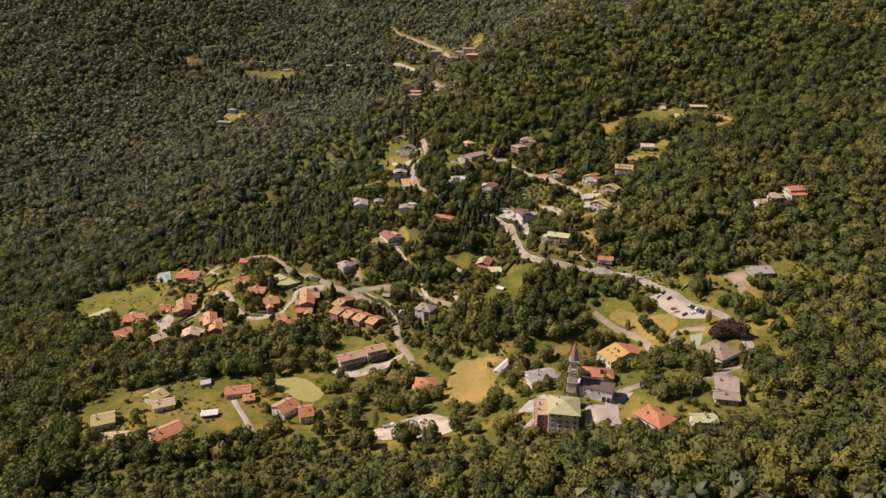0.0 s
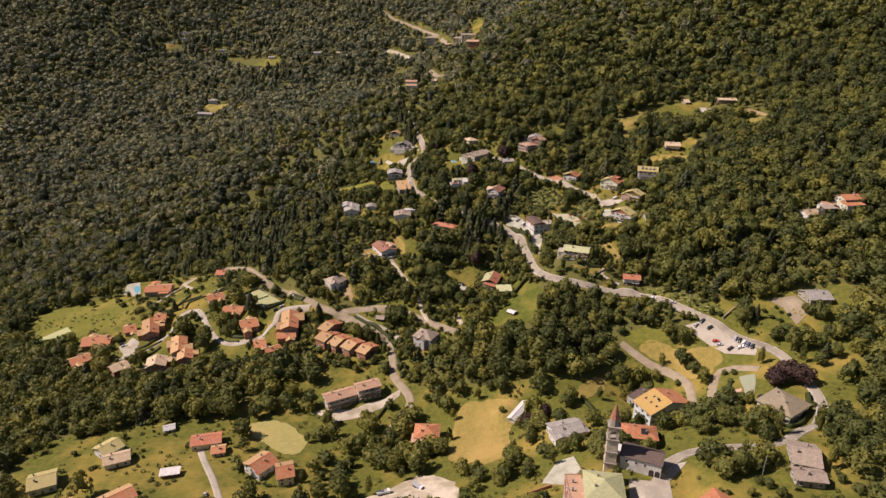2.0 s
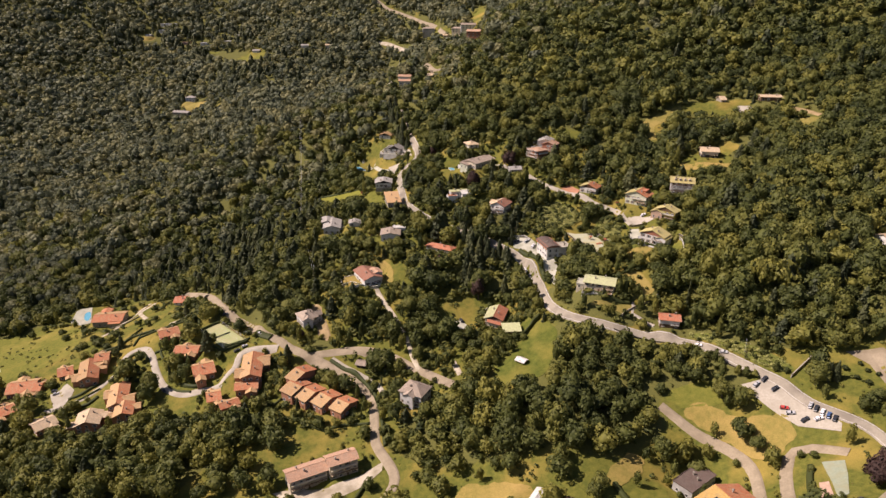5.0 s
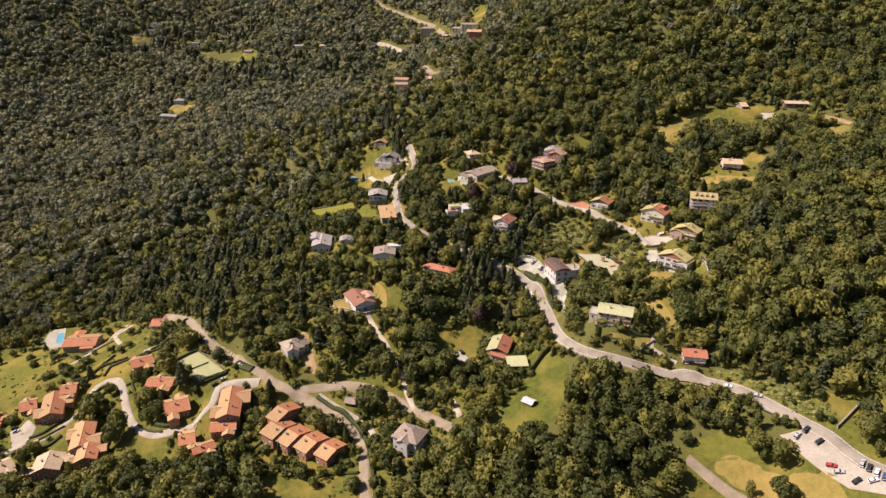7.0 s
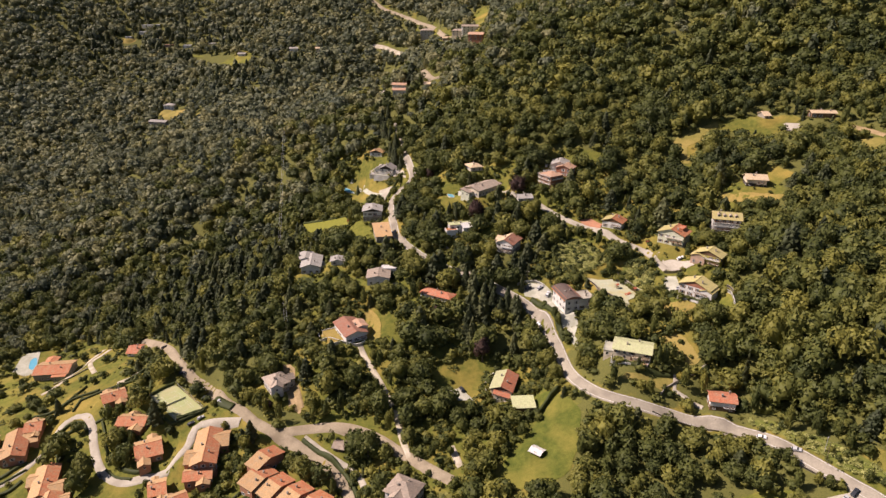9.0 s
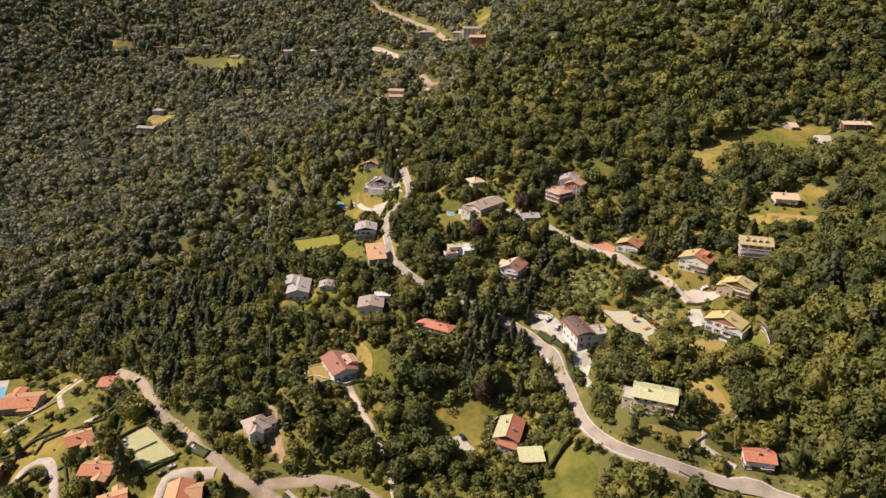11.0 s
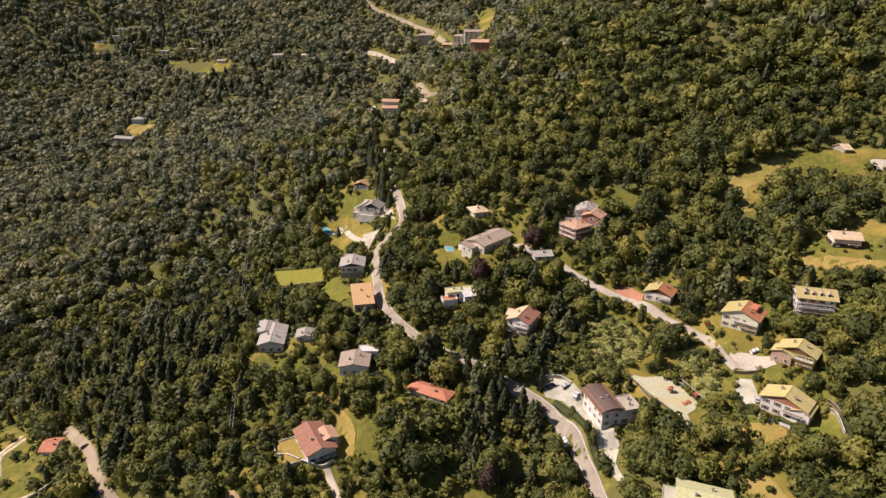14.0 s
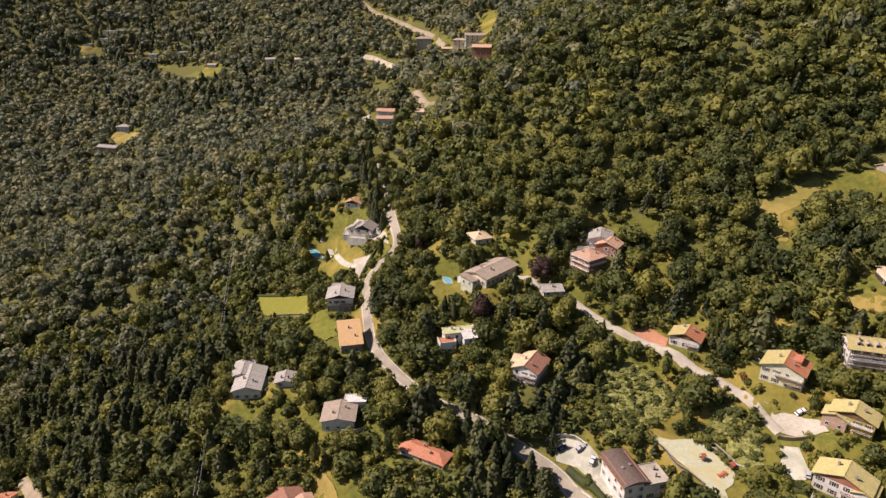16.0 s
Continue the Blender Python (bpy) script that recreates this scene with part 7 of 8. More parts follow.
def park(x, y, heading, paint):
    z = ground_at(x, y) + 0.36
    e = 2.0
    c, s = math.cos(radians(heading)), math.sin(radians(heading))
    zs = ground([x + c * e, x - c * e, x - s, x + s], [y + s * e, y - s * e, y + c, y - c])
    m = pose(x, y, z, 0, 0, heading) @ pose(0, 0, 0, math.degrees(math.atan2(zs[2] - zs[3], 2)), math.degrees(-math.atan2(zs[0] - zs[1], 2 * e)), 0)
    if paint not in FIRST_CAR:
        FIRST_CAR[paint] = build_car(paint)
        FIRST_CAR[paint].matrix_basis = m
    else:
        copy_thing(FIRST_CAR[paint], m)


def pool(poly):
    cx, cy = sum(p[0] for p in poly) / len(poly), sum(p[1] for p in poly) / len(poly)
    line = [Vector(p) for p in poly]
    for _ in range(3):
        line = [v for a, b in zip(line, line[1:] + line[:1]) for v in (a.lerp(b, 0.18), a.lerp(b, 0.82))]
    z = max(ground([p.x for p in line], [p.y for p in line])) + 0.32
    root = new("swimming_pool", None)
    root.location = (cx, cy, z)
    tagged(root, "blue swimming pool with pale stone rim", "pool")
    bm = bmesh.new()
    bm.faces.new([bm.verts.new((p.x - cx, p.y - cy, 0)) for p in line])
    bmesh.ops.recalc_face_normals(bm, faces=bm.faces)
    for f in bm.faces:
        if f.normal.z < 0:
            f.normal_flip()
    part("water", bm, "water", root)
    bm = bmesh.new()
    a = [[bm.verts.new(((p.x - cx) * k, (p.y - cy) * k, h)) for p in line] for k, h in ((0.99, -0.1), (0.99, 0.1), (1.14, 0.1), (1.16, -1.2))]
    for r0, r1 in zip(a, a[1:]):
        for i in range(len(line)):
            j = (i + 1) % len(line)
            bm.faces.new((r0[i], r0[j], r1[j], r1[i]))
    bmesh.ops.recalc_face_normals(bm, faces=bm.faces)
    part("rim", bm, "mintpale", root)


def pole(x, y, height=8.5):
    root = new("utility_pole", None)
    root.location = (x, y, ground_at(x, y))
    tagged(root, "wooden utility pole with crossarm", "pole", group="utility poles")
    bm = bmesh.new()
    cyl(bm, 0, 0, -1, height, 0.16, 0.10)
    part("post", bm, "bark", root)
    bm = bmesh.new()
    box(bm, -0.9, 0.9, -0.06, 0.06, height - 0.6, height - 0.45)
    part("crossarm", bm, "wood", root)
    for k in (-0.8, 0.0, 0.8):
        bm = bmesh.new()
        cyl(bm, k, 0, height - 0.45, height - 0.2, 0.07, 0.05, 6)
        part("insulator", bm, "white", root)


def wire(a, b, sag, r=0.035):
    a, b = Vector(a), Vector(b)
    n = 14
    pts = [a.lerp(b, i / n) - Vector((0, 0, 4 * sag * (i / n) * (1 - i / n))) for i in range(n + 1)]
    d = (b - a).normalized()
    s = Vector((-d.y, d.x, 0)).normalized() * r
    u = Vector((0, 0, r))
    v, f = [], []
    for p in pts:
        v += [(p + s)[:], (p - s * 0.5 + u)[:], (p - s * 0.5 - u)[:]]
    for i in range(n):
        for k in range(3):
            f.append([i * 3 + k, i * 3 + (k + 1) % 3, i * 3 + 3 + (k + 1) % 3, i * 3 + 3 + k])
    tagged(mesh_object("overhead_cable", v, f, ["metal_grey"]), "thin grey overhead cable between poles", "cable")


def power_line(pts):
    for x, y in pts:
        pole(x, y, 14.0)
    for (x0, y0), (x1, y1) in zip(pts, pts[1:]):
        for k in (-0.8, 0.8):
            wire((x0 + k, y0, ground_at(x0, y0) + 13.8), (x1 + k, y1, ground_at(x1, y1) + 13.8), 2.5, 0.07)


hedge("low clipped hedge row below the bungalow", [(-64.1, 375.7), (-56.4, 373.1), (-47.9, 369.7)], 1.1, 1.2)
hedge("low clipped hedge row below the bungalow", [(-64.8, 371.8), (-56.8, 368.8), (-49, 365.5)], 1.1, 1.2)
hedge("dark clipped hedge beside the estate road", [(-257.6, 304.2), (-247.4, 291.6), (-239.5, 281.3)], 1.6, 1.5)
hedge("clipped hedge round an estate garden", [(-203.3, 303.4), (-196.1, 293.9), (-192.4, 283.5)], 1.3, 1.3)
hedge("clipped hedge along the estate road", [(-154.8, 299.6), (-159.3, 288.6), (-161.6, 277.6)], 1.3, 1.2)
hedge("clipped hedge between road and forecourt", [(28.7, 366.7), (33.5, 361.5), (38.2, 354.1), (42.3, 345.6), (45, 338), (46.4, 332.8)], 1.8, 2.6)
hedge("tall clipped hedge along the lane", [(-97.5, 286.6), (-82.2, 276.1), (-71.2, 267.4), (-62.9, 256.0), (-58.8, 246.6), (-54.3, 231.9), (-49.9, 214.8)], 1.9, 1.9)
hedge("clipped hedge below the villa", [(62.3, 306.7), (73.1, 294.9), (83.6, 289.7), (95.4, 289.2)], 1.8, 1.6)
hedge("tall dark hedge beside the meadow", [(28.3, 283.4), (34.5, 292.1), (39.7, 297)], 4.0, 2.2)
hedge("dark hedge beside the tennis court", [(-178.1, 305.3), (-170.5, 308.1), (-163, 311.4)], 2.6, 1.0)
hedge("dark clipped hedge along the drive", [(-84.6, 509.4), (-82.3, 523), (-78.7, 535.1), (-75, 543.7)], 2.2, 1.8)
hedge("thick hedge round the villa garden", [(156, 96.3), (166.4, 105.3), (174.9, 118.1), (179.4, 128.6)], 2.5, 2.4)
hedge("hedge along the lane", [(-56.6, 191), (-60.9, 179.4), (-65.7, 168), (-69.1, 155.3)], 2.0, 1.8)
hedge("clipped green garden hedge", [(-240.2, 270.5), (-230.8, 267.3), (-223.7, 268.1)], 1.5, 1.6)
hedge("dark clipped garden hedge", [(-257.2, 308.3), (-250.7, 299.1), (-244.9, 289.5)], 2.5, 1.6)
hedge("long clipped garden hedge", [(-263.3, 340.9), (-247.2, 347.6), (-222.3, 351.8)], 1.6, 1.5)
hedge("low hedge inside the road loop", [(-208.4, 277.3), (-199, 271.4), (-188.4, 268.5)], 1.2, 1.2)
hedge("clipped green garden hedge", [(-273.9, 274.5), (-268.7, 278.6), (-262.4, 284.5)], 1.5, 1.5)
hedge("garden hedge below the house", [(102.5, 342.4), (110.1, 334.8), (117.7, 329)], 1.6, 1.4)
hedge("garden hedge round the lawn", [(124.1, 322.1), (133.2, 319.1), (135.3, 323.3), (134.8, 330.1)], 1.6, 1.4)
hedge("low clipped garden hedge", [(101.9, 409), (107.6, 403.7), (113.8, 397)], 1.2, 1.2)
hedge("broad green hedge beside the lawn", [(68.8, 169.3), (72.9, 155.2), (74.6, 131.4)], 2.4, 2.6)
hedge("garden hedge between plots", [(-125.4, 246.3), (-119, 252.7), (-113.6, 256.9)], 1.4, 1.2)
hedge("garden hedge below the row houses", [(-87.3, 232.7), (-74.9, 234.3), (-62, 233.3)], 1.5, 1.4)
hedge("clipped hedge round the lawn", [(-174.9, 562.8), (-120.5, 522.0)], 1.6, 1.2)
hedge("clipped hedge round the lawn", [(-175.4, 561.3), (-154.7, 524.1)], 1.2, 1.2)
low_wall("low pale wall below the lawn", "stone", [(-153.2, 523.1), (-113.1, 491.1)], 0.9, 0.4)
hedge("dark hedge above the garden", [(-43.6, 522.4), (-32.5, 517.1), (-20.4, 515.9)], 2.0, 1.6)
hedge("clipped hedge island beside the lane", [(-160.5, 319.1), (-152.9, 314.2), (-145.9, 310.6)], 1.6, 4.5)
hedge("dark clipped hedge between estate gardens and lane", [(-273.9, 327.8), (-272.9, 340.0), (-267.8, 345.6), (-253.4, 348.8)], 1.8, 1.6)
hedge("dark clipped hedge between estate gardens and lane", [(-261.4, 330.5), (-263.3, 344.5)], 1.5, 1.4)
hedge("dark clipped hedge between estate gardens and lane", [(-207.8, 328.7), (-214.8, 345.5), (-224.4, 356.9)], 2.2, 1.8)
hedge("dark clipped hedge between estate gardens and lane", [(-236.5, 315.4), (-231.7, 317.4), (-225.5, 319.5)], 1.6, 1.5)
hedge("dark clipped hedge between estate gardens and lane", [(-258.5, 311.2), (-254.8, 317.8), (-246.9, 317.4), (-238.7, 309.1)], 1.8, 1.8)
hedge("dark clipped hedge between estate gardens and lane", [(-204.6, 326.6), (-200.4, 334.7), (-195.5, 340.7)], 2.0, 1.6)
hedge("dark clipped hedge between estate gardens and lane", [(-177.5, 303.2), (-170.4, 310.2), (-163.3, 315.3)], 2.4, 1.8)
hedge("dark clipped hedge between estate gardens and lane", [(-236.7, 351.5), (-231.0, 355.5), (-227.0, 361.2)], 2.0, 1.6)
hedge("dark clipped hedge between estate gardens and lane", [(-199.8, 349.9), (-193.6, 343.5), (-186.3, 337.1)], 1.6, 1.4)
hedge("dark clipped hedge between estate gardens and lane", [(-129.2, 251.9), (-120.3, 236.5)], 1.8, 1.5)
hedge("dark clipped hedge between estate gardens and lane", [(-113.4, 244.3), (-95.7, 234.3), (-80.2, 227.3)], 1.6, 1.4)
hedge("dark clipped hedge between estate gardens and lane", [(-268.8, 358.1), (-276.4, 334.9), (-290.2, 331.8)], 1.8, 1.5)
hedge("dark clipped hedge between estate gardens and lane", [(-251.4, 310.5), (-254.6, 298.6), (-252.9, 285.9)], 1.8, 1.6)
hedge("dark clipped hedge beside the estate lane", [(-243.2, 288.4), (-248.7, 299.8), (-254.7, 305.2), (-250.9, 310.5), (-242.9, 313.5)], 1.8, 2.4)
hedge("dark clipped hedge beside the estate lane", [(-232.2, 315.5), (-223.6, 303.9)], 1.6, 1.4)
hedge("dark clipped hedge beside the estate lane", [(-208.8, 286.3), (-198.4, 275.8), (-187.8, 271.5), (-181.5, 273.8), (-184.5, 282.6)], 1.5, 1.6)
hedge("dark clipped hedge beside the estate lane", [(-282.2, 277.4), (-274.2, 280.9), (-270.0, 286.6), (-266.4, 291.1)], 1.6, 1.8)
hedge("dark clipped hedge beside the estate lane", [(-268.3, 266.5), (-261.8, 270.2), (-259.2, 275.9)], 1.8, 2.6)
hedge("dark clipped hedge beside the estate lane", [(-278.1, 259.5), (-275.8, 264.4), (-270.6, 265.3)], 1.6, 1.8)
hedge("dark clipped hedge beside the estate lane", [(-201.6, 314.7), (-183.4, 303.2), (-177.9, 301.7), (-163.9, 312.6)], 1.8, 1.2)
hedge("dark clipped hedge beside the estate lane", [(-130.0, 249.1), (-124.5, 253.6), (-122.6, 256.1)], 1.4, 1.2)
low_wall("dry stone wall of a garden terrace", "stone", [(-44.9, 432.3), (-34.7, 422.3), (-26.3, 416.9)], 1.2, 0.5)
low_wall("dry stone wall of a garden terrace", "stone", [(-22.6, 425.7), (-13.9, 421.3), (-4.6, 415.4)], 1.2, 0.5)
low_wall("low stone wall along the village lane", "stone", [(108.1, 407.2), (115.4, 397.4), (122.7, 383.9)], 1.0, 0.4)
low_wall("low stone wall of the villa drive", "stone", [(-307, 375.4), (-296.9, 382.2), (-290.6, 392.5)], 0.9, 0.35)
low_wall("white wall round a terrace", "white", [(-104.3, 355.4), (-100.5, 349.3), (-87.2, 342.2), (-77.2, 339.5), (-72.2, 343.5)], 1.4, 0.4)
low_wall("low stone parapet along the road", "stone", [(82.5, 270.2), (94.3, 266.4), (116.8, 259.4), (132, 243.6), (147.3, 225.7)], 1.0, 0.4)
low_wall("grey stone garden wall", "stone", [(99.4, 287.8), (90.5, 281.9), (86.7, 277.4)], 1.2, 0.4)
low_wall("pale retaining wall with posts above the playground", "concrete", [(81.6, 377), (86.4, 369.5), (91.2, 357)], 1.7, 0.5)
low_wall("low garden wall at the corner of the white villa", "stone", [(134.9, 321.5), (135.6, 331), (134, 339.5)], 1.0, 0.35)
hedge("garden hedge beside the paved yard", [(154.4, 166.5), (149.8, 156.2), (142.4, 136.5)], 1.8, 2.2)
hedge("long clipped hedge on the garden boundary", [(107.9, 291.4), (114.5, 293.4), (121.7, 296), (130.2, 299.2)], 1.8, 1.5)
low_wall("low stone kerb wall of the playground", "stone", [(61, 375.8), (65.3, 367.7), (70, 357.9), (75.7, 347.9)], 0.9, 0.3)
low_wall("white railing above the playground", "white", [(80.8, 373.7), (86.5, 365.7), (92.5, 356.6)], 1.3, 0.15)
low_wall("white plastered garden wall", "white", [(132.5, 336.5), (133.8, 330.5), (133.3, 322.7)], 1.5, 0.35)
low_wall("old stone wall climbing the slope", "stone", [(97.5, 286), (114.8, 295), (128, 300.8)], 1.2, 0.4)
low_wall("stone retaining wall below the yard", "stone", [(106, 364.1), (110.5, 362.2), (115.9, 361.4)], 1.6, 0.4)
low_wall("pale wall of the forecourt", "white", [(20.2, 378.6), (26.3, 379.5), (32.2, 378.2), (36.6, 374.4)], 1.5, 0.4)
low_wall("pale garden terrace wall", "white", [(2.7, 305.6), (1.5, 316), (4, 323), (8.5, 326.6)], 0.9, 0.3)
low_wall("old red brick garden wall", "brick", [(28.9, 67.9), (36, 70.1), (40.8, 71.4)], 1.6, 0.5)
low_wall("white retaining wall of the drive", "white", [(-77.2, 389.1), (-67.3, 386.9), (-59.6, 388.9)], 1.6, 0.4)
low_wall("stone retaining wall beside the road", "stone", [(177.7, 227.8), (170.9, 222.9), (164.4, 218.3)], 1.6, 0.5)
park(148.4, 219.4, 35, "paint_silver")
park(152.7, 221, 35, "paint_dark")
park(155.7, 214.1, 20, "paint_dark")
park(167, 199.2, 55, "paint_silver")
park(168.5, 196.5, 55, "paint_dark")
park(170.1, 193.5, 55, "paint_white")
park(171.7, 190.7, 55, "paint_blue")
park(173.3, 188, 55, "paint_dark")
park(156.4, 202.4, -30, "paint_red")
park(158, 198.7, -20, "paint_silver")
park(162.2, 192.5, 20, "paint_dark")
park(167.4, 190.6, 0, "paint_white")
park(-168.4, 302.5, 40, "paint_dark")
park(-163.8, 305.9, 30, "paint_silver")
park(-169.9, 326.1, -30, "paint_silver")
park(128.2, 254.4, -28, "paint_white")
park(138.9, 244, -28, "paint_silver")
park(33.2, 348.8, 115, "paint_white")
park(117.2, 373.4, 20, "paint_white")
park(0.3, 474.7, -30, "paint_red")
park(82.8, 45.1, 80, "paint_dark")
park(-142.9, 95.2, 110, "paint_silver")
park(-300.2, 288.8, 20, "paint_dark")
park(-296.4, 285.1, 20, "paint_silver")
park(-11.4, 312.3, 120, "paint_dark")
park(110.1, 345.7, 60, "paint_silver")
park(158.4, 134.5, 100, "paint_dark")
park(-209.2, 272.9, -40, "paint_dark")
park(27.2, 374.6, 20, "paint_dark")
park(34.2, 373.6, 30, "paint_silver")
park(38.5, 368.3, 60, "paint_white")
park(-174.9, 335.1, -20, "paint_silver")
park(-155.5, 316.1, -25, "paint_silver")
park(-194.0, 348.3, 10, "paint_dark")
park(-224.6, 385.0, 60, "paint_dark")
pool([(-361.2, 420.3), (-367.6, 432.3), (-365.5, 437.3), (-358.2, 427.2), (-355.7, 417.3)])
pool([(-137.5, 581.1), (-130.2, 577.7), (-121.6, 563.3), (-130.1, 566.3)])
pool([(-31.9, 478.8), (-26.9, 477.5), (-25.1, 470.4), (-29.4, 471.2)])
pole(49.1, 427.1)
pole(92.9, 410.1)
pole(-86.1, 389.4)
pole(-128.7, 383.6)
pole(78.4, 385.1)
pole(26.3, 379.5)
pole(126.4, 74.2)
pole(148.4, 237.5)
power_line([(-125.1, 356.3), (-181.2, 521.3), (-226.3, 695.8)])


def street_lamp(x, y, heading, height=8.0):
    root = new("street_lamp", None)
    root.matrix_basis = pose(x, y, ground_at(x, y), 0, 0, heading)
    tagged(root, "grey metal street lamp with curved arm", "lamp", group="street lamps")
    bm = bmesh.new()
    cyl(bm, 0, 0, -0.5, height, 0.11, 0.07, 8)
    part("post", bm, "metal_grey", root)
    bm = bmesh.new()
    for k in range(4):
        a0, a1 = k * 0.35, (k + 1) * 0.35
        p, q = Vector((1.4 * (1 - math.cos(a0)), 0, height + 1.1 * math.sin(a0))), Vector((1.4 * (1 - math.cos(a1)), 0, height + 1.1 * math.sin(a1)))
        d = q - p
        prism(bm, [p + Vector((0, -0.05, -0.05)), p + Vector((0, 0.05, -0.05)), p + Vector((0, 0.05, 0.05)), p + Vector((0, -0.05, 0.05))], d)
    part("arm", bm, "metal_grey", root)
    bm = bmesh.new()
    box(bm, 1.15, 1.95, -0.16, 0.16, height + 1.0, height + 1.14)
    bmesh.ops.bevel(bm, geom=bm.edges[:], offset=0.04, segments=1, affect="EDGES")
    part("lamp_head", bm, "metal_grey", root)


street_lamp(127.5, 55.8, 60)
street_lamp(148.3, 240.1, -120)
street_lamp(103.6, 375.3, -60, 6.0)


# tennis court: lines, net and fence
def court_things():
    c = [Vector((-206.5, 327.5)), Vector((-195.6, 340.0)), Vector((-165.5, 315.0)), Vector((-177.1, 302.5))]
    mid = sum(c, Vector((0, 0))) / 4
    ang = math.degrees(math.atan2(c[2].y - c[1].y, c[2].x - c[1].x))
    z = ground_at(mid.x, mid.y) + 0.27
    base = pose(mid.x, mid.y, z, 0, 0, ang)
    marks = new("court_lines", None)
    marks.matrix_basis = base
    tagged(marks, "white line marking of the tennis court", "marking")
    for x0, x1, y0, y1 in ((-11.9, 11.9, -5.5, -5.4), (-11.9, 11.9, 5.4, 5.5), (-11.9, -11.8, -5.4, 5.4), (11.8, 11.9, -5.4, 5.4), (-11.8, 11.8, -4.15, -4.05), (-11.8, 11.8, 4.05, 4.15), (-6.4, -6.3, -4.05, 4.05), (6.3, 6.4, -4.05, 4.05), (-6.3, 6.3, -0.05, 0.05)):
        bm = bmesh.new()
        box(bm, x0, x1, y0, y1, 0, 0.02)
        part("line", bm, "linepaint", marks)
    net = new("tennis_net", None)
    net.matrix_basis = base
    tagged(net, "pale tennis net between two posts", "net")
    bm = bmesh.new()
    box(bm, -0.03, 0.03, -6.2, 6.2, 0, 0.95)
    part("mesh", bm, "mintpale", net)
    for y in (-6.2, 6.2):
        bm = bmesh.new()
        cyl(bm, 0, y, -0.3, 1.05, 0.06, 0.06, 6)
        part("post", bm, "metal_grey", net)
    fence = new("court_fence", None)
    fence.matrix_basis = base
    tagged(fence, "thin wire fence round the tennis court", "fence")
    for i in range(11):
        for y in (-8.4, 8.4):
            bm = bmesh.new()
            cyl(bm, -18 + i * 3.6, y, -0.5, 2.8, 0.06, 0.06, 5)
            part("post", bm, "metal_grey", fence)
    for y in (-8.4, 8.4):
        for k in range(5):
            bm = bmesh.new()
            box(bm, -18, 18, y - 0.02, y + 0.02, 0.4 + k * 0.58, 0.44 + k * 0.58)
            part("wire", bm, "metal_grey", fence)


court_things()


# scaffolding on the two valley sides of the brick house
def scaffolding(x, y, rot, l, w, h):
    root = new("scaffolding", None)
    root.matrix_basis = pose(x, y, ground_at(x, y), 0, 0, rot)
    tagged(root, "pale steel scaffolding round the brick house", "scaffolding")
    for ang, length, off in ((0, l, w / 2), (270, w, l / 2)):
        tm = pose(0, 0, 0, 0, 0, ang)
        n = int(length / 2.2)
        for i in range(n + 1):
            for o in (0.35, 1.35):
                bm = bmesh.new()
                cyl(bm, -length / 2 + i * length / n, -off - o, -2, h + 0.5, 0.07, 0.07, 5)
                bmesh.ops.transform(bm, matrix=tm, verts=bm.verts[:])
                part("standard", bm, "white", root)
        for k in range(3):
            z = 2.0 + k * 2.8
            bm = bmesh.new()
            box(bm, -length / 2, length / 2, -off - 1.35, -off - 0.35, z, z + 0.05)
            bmesh.ops.transform(bm, matrix=tm, verts=bm.verts[:])
            part("deck", bm, "white", root)
            bm = bmesh.new()
            box(bm, -length / 2, length / 2, -off - 1.42, -off - 1.34, z + 0.98, z + 1.04)
            bmesh.ops.transform(bm, matrix=tm, verts=bm.verts[:])
            part("guard_rail", bm, "white", root)


scaffolding(45.5, 466.0, -51, 12.2, 11.8, 8)


# playground pieces and the building site
def picnic_table(x, y, rot, mat):
    root = new("picnic_table", None)
    root.matrix_basis = pose(x, y, ground_at(x, y) + 0.2, 0, 0, rot)
    tagged(root, "red-brown picnic table with two benches", "table")
    for n, x0, x1, y0, y1, z0, z1 in (("tabletop", -1.0, 1.0, -0.4, 0.4, 0.70, 0.76), ("bench", -1.0, 1.0, -0.95, -0.65, 0.42, 0.47), ("bench", -1.0, 1.0, 0.65, 0.95, 0.42, 0.47), ("leg", -0.8, -0.7, -0.9, 0.9, 0.0, 0.42), ("leg", 0.7, 0.8, -0.9, 0.9, 0.0, 0.42), ("leg", -0.8, -0.7, -0.1, 0.1, 0.42, 0.7), ("leg", 0.7, 0.8, -0.1, 0.1, 0.42, 0.7)):
        bm = bmesh.new()
        box(bm, x0, x1, y0, y1, z0, z1)
        part(n, bm, mat, root)


picnic_table(83.0, 352.8, 20, "plastic_red")
picnic_table(84.9, 354.2, 50, "plastic_red")


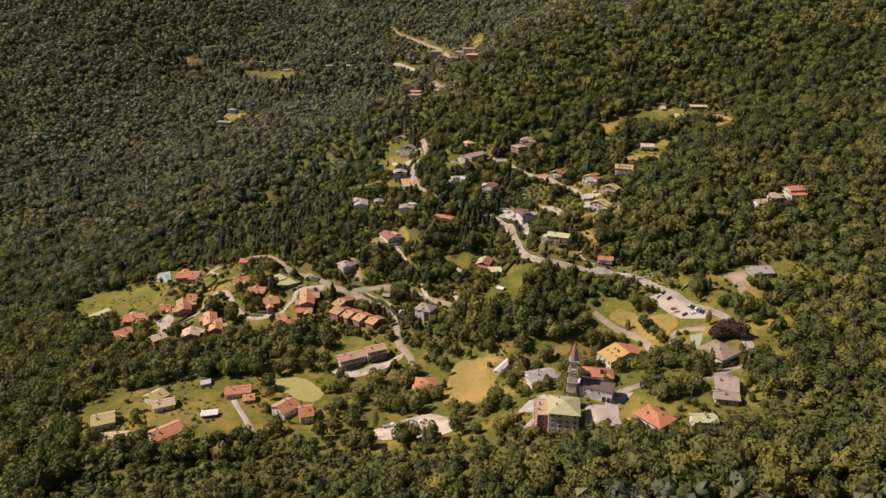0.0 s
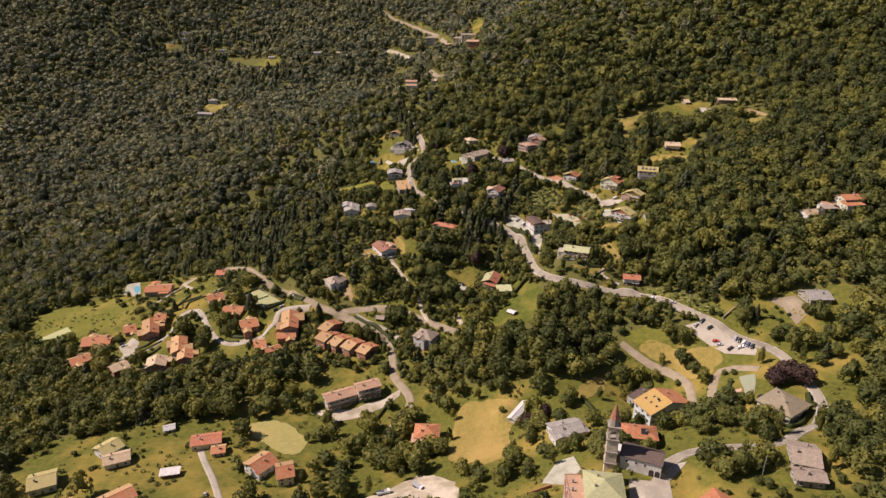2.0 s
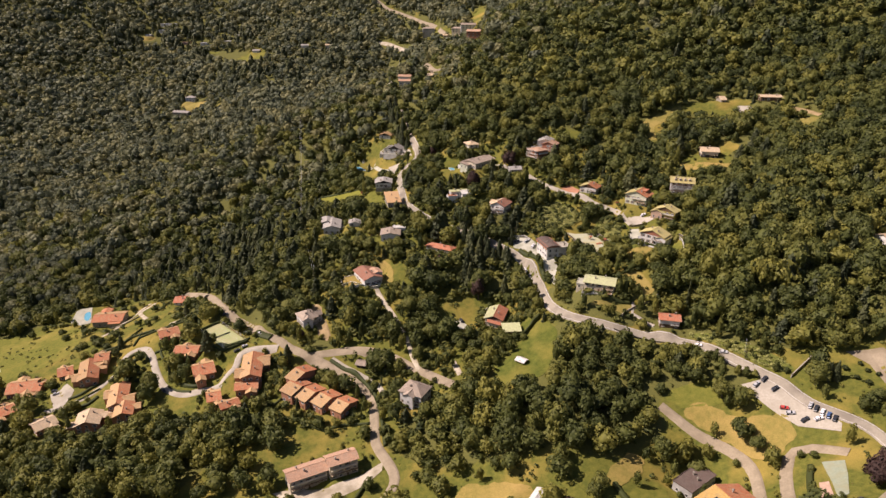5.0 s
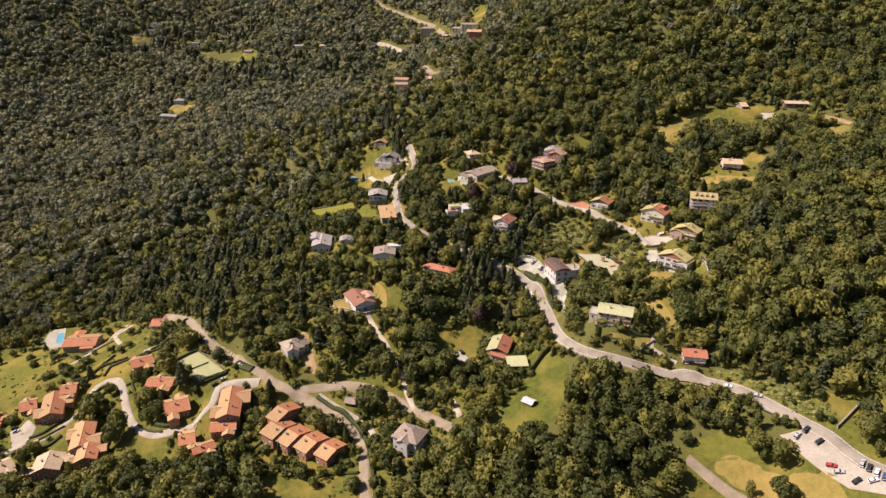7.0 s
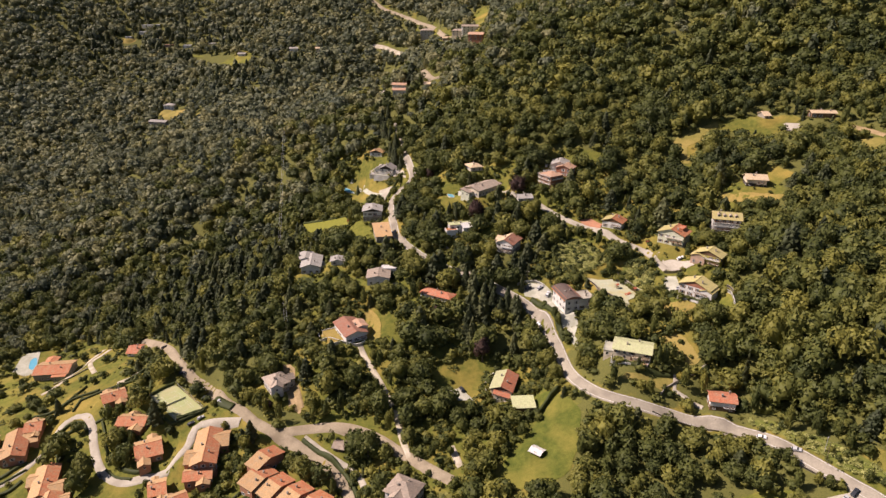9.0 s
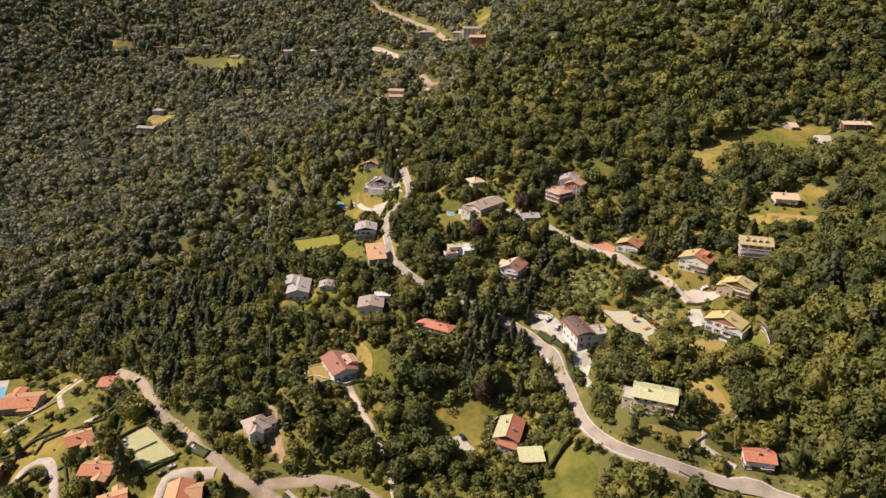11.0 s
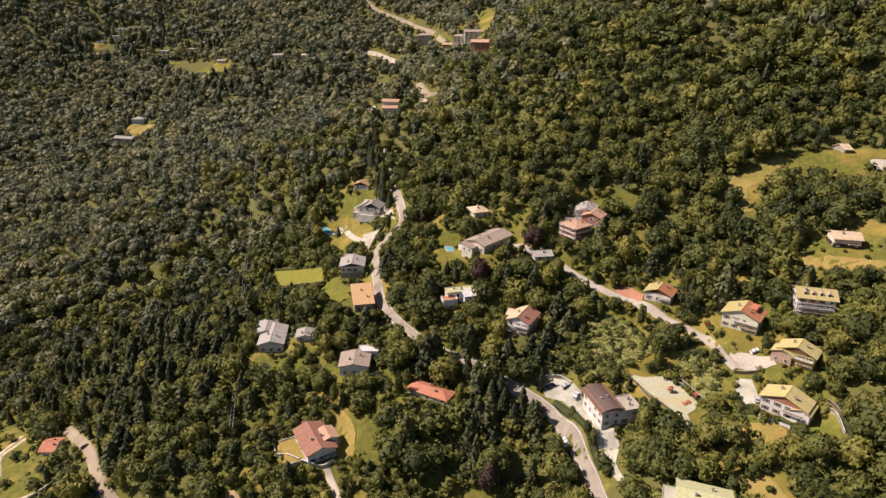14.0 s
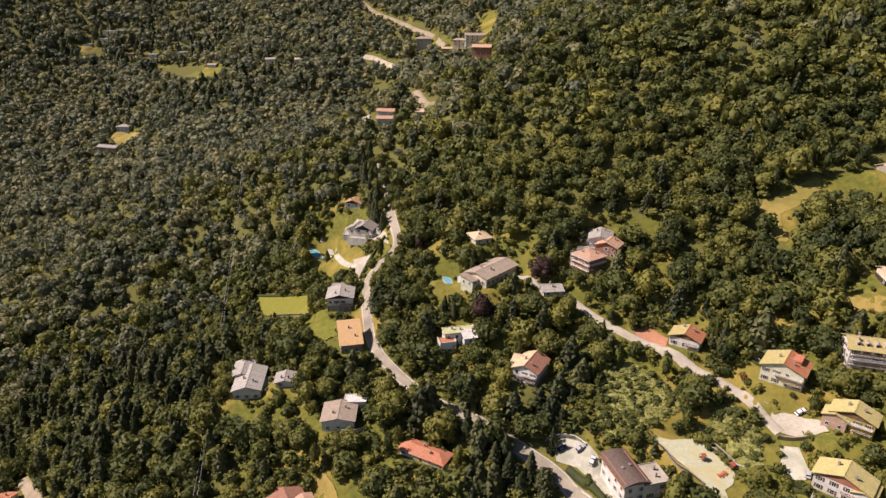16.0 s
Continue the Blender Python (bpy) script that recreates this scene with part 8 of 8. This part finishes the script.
def play_tower(x, y):
    root = new("climbing_frame", None)
    root.matrix_basis = pose(x, y, ground_at(x, y) + 0.2, 0, 0, 25)
    tagged(root, "wooden climbing frame with small roof and slide", "play equipment")
    for px in (-0.8, 0.8):
        for py in (-0.8, 0.8):
            bm = bmesh.new()
            cyl(bm, px, py, -0.3, 2.6, 0.08, 0.08, 6)
            part("post", bm, "wood", root)
    bm = bmesh.new()
    box(bm, -0.9, 0.9, -0.9, 0.9, 1.2, 1.3)
    part("platform", bm, "wood", root)
    bm = bmesh.new()
    slab(bm, (-1.1, -1.1, 2.5), (1.1, -1.1, 2.5), (1.1, 0, 3.2), (-1.1, 0, 3.2), 0.1)
    slab(bm, (1.1, 1.1, 2.5), (-1.1, 1.1, 2.5), (-1.1, 0, 3.2), (1.1, 0, 3.2), 0.1)
    part("roof", bm, "plastic_red", root)
    bm = bmesh.new()
    slab(bm, (3.2, -0.35, 0.15), (3.2, 0.35, 0.15), (0.8, 0.35, 1.3), (0.8, -0.35, 1.3), 0.08)
    part("slide", bm, "metal_grey", root)


play_tower(78.8, 361.4)
play_tower(88.3, 357.0)


def lorry(x, y, rot):
    root = new("lorry", None)
    root.matrix_basis = pose(x, y, ground_at(x, y) + 0.25, 0, 0, rot)
    tagged(root, "white tipper lorry standing on the building site", "lorry")
    for n, mat, x0, x1, y0, y1, z0, z1 in (("chassis", "dark", -3.6, 3.4, -0.9, 0.9, 0.6, 0.95), ("cab", "paint_white", 1.8, 3.5, -1.15, 1.15, 0.95, 2.6), ("windscreen", "glass", 3.46, 3.54, -1.0, 1.0, 1.7, 2.4), ("tipper_body", "metal_grey", -3.7, 1.5, -1.2, 1.2, 1.0, 2.0)):
        bm = bmesh.new()
        box(bm, x0, x1, y0, y1, z0, z1)
        bmesh.ops.bevel(bm, geom=bm.edges[:], offset=0.06, segments=1, affect="EDGES")
        part(n, bm, mat, root)
    for px in (-2.6, -1.4, 2.5):
        for py in (-1.0, 1.0):
            bm = bmesh.new()
            cyl(bm, 0, 0, -0.15, 0.15, 0.5, 0.5, 12)
            bmesh.ops.transform(bm, matrix=pose(px, py, 0.5, 90), verts=bm.verts[:])
            part("wheel", bm, "rubber", root)


lorry(-43.9, 93.9, 20)
lorry(-25.8, 97.0, -40)
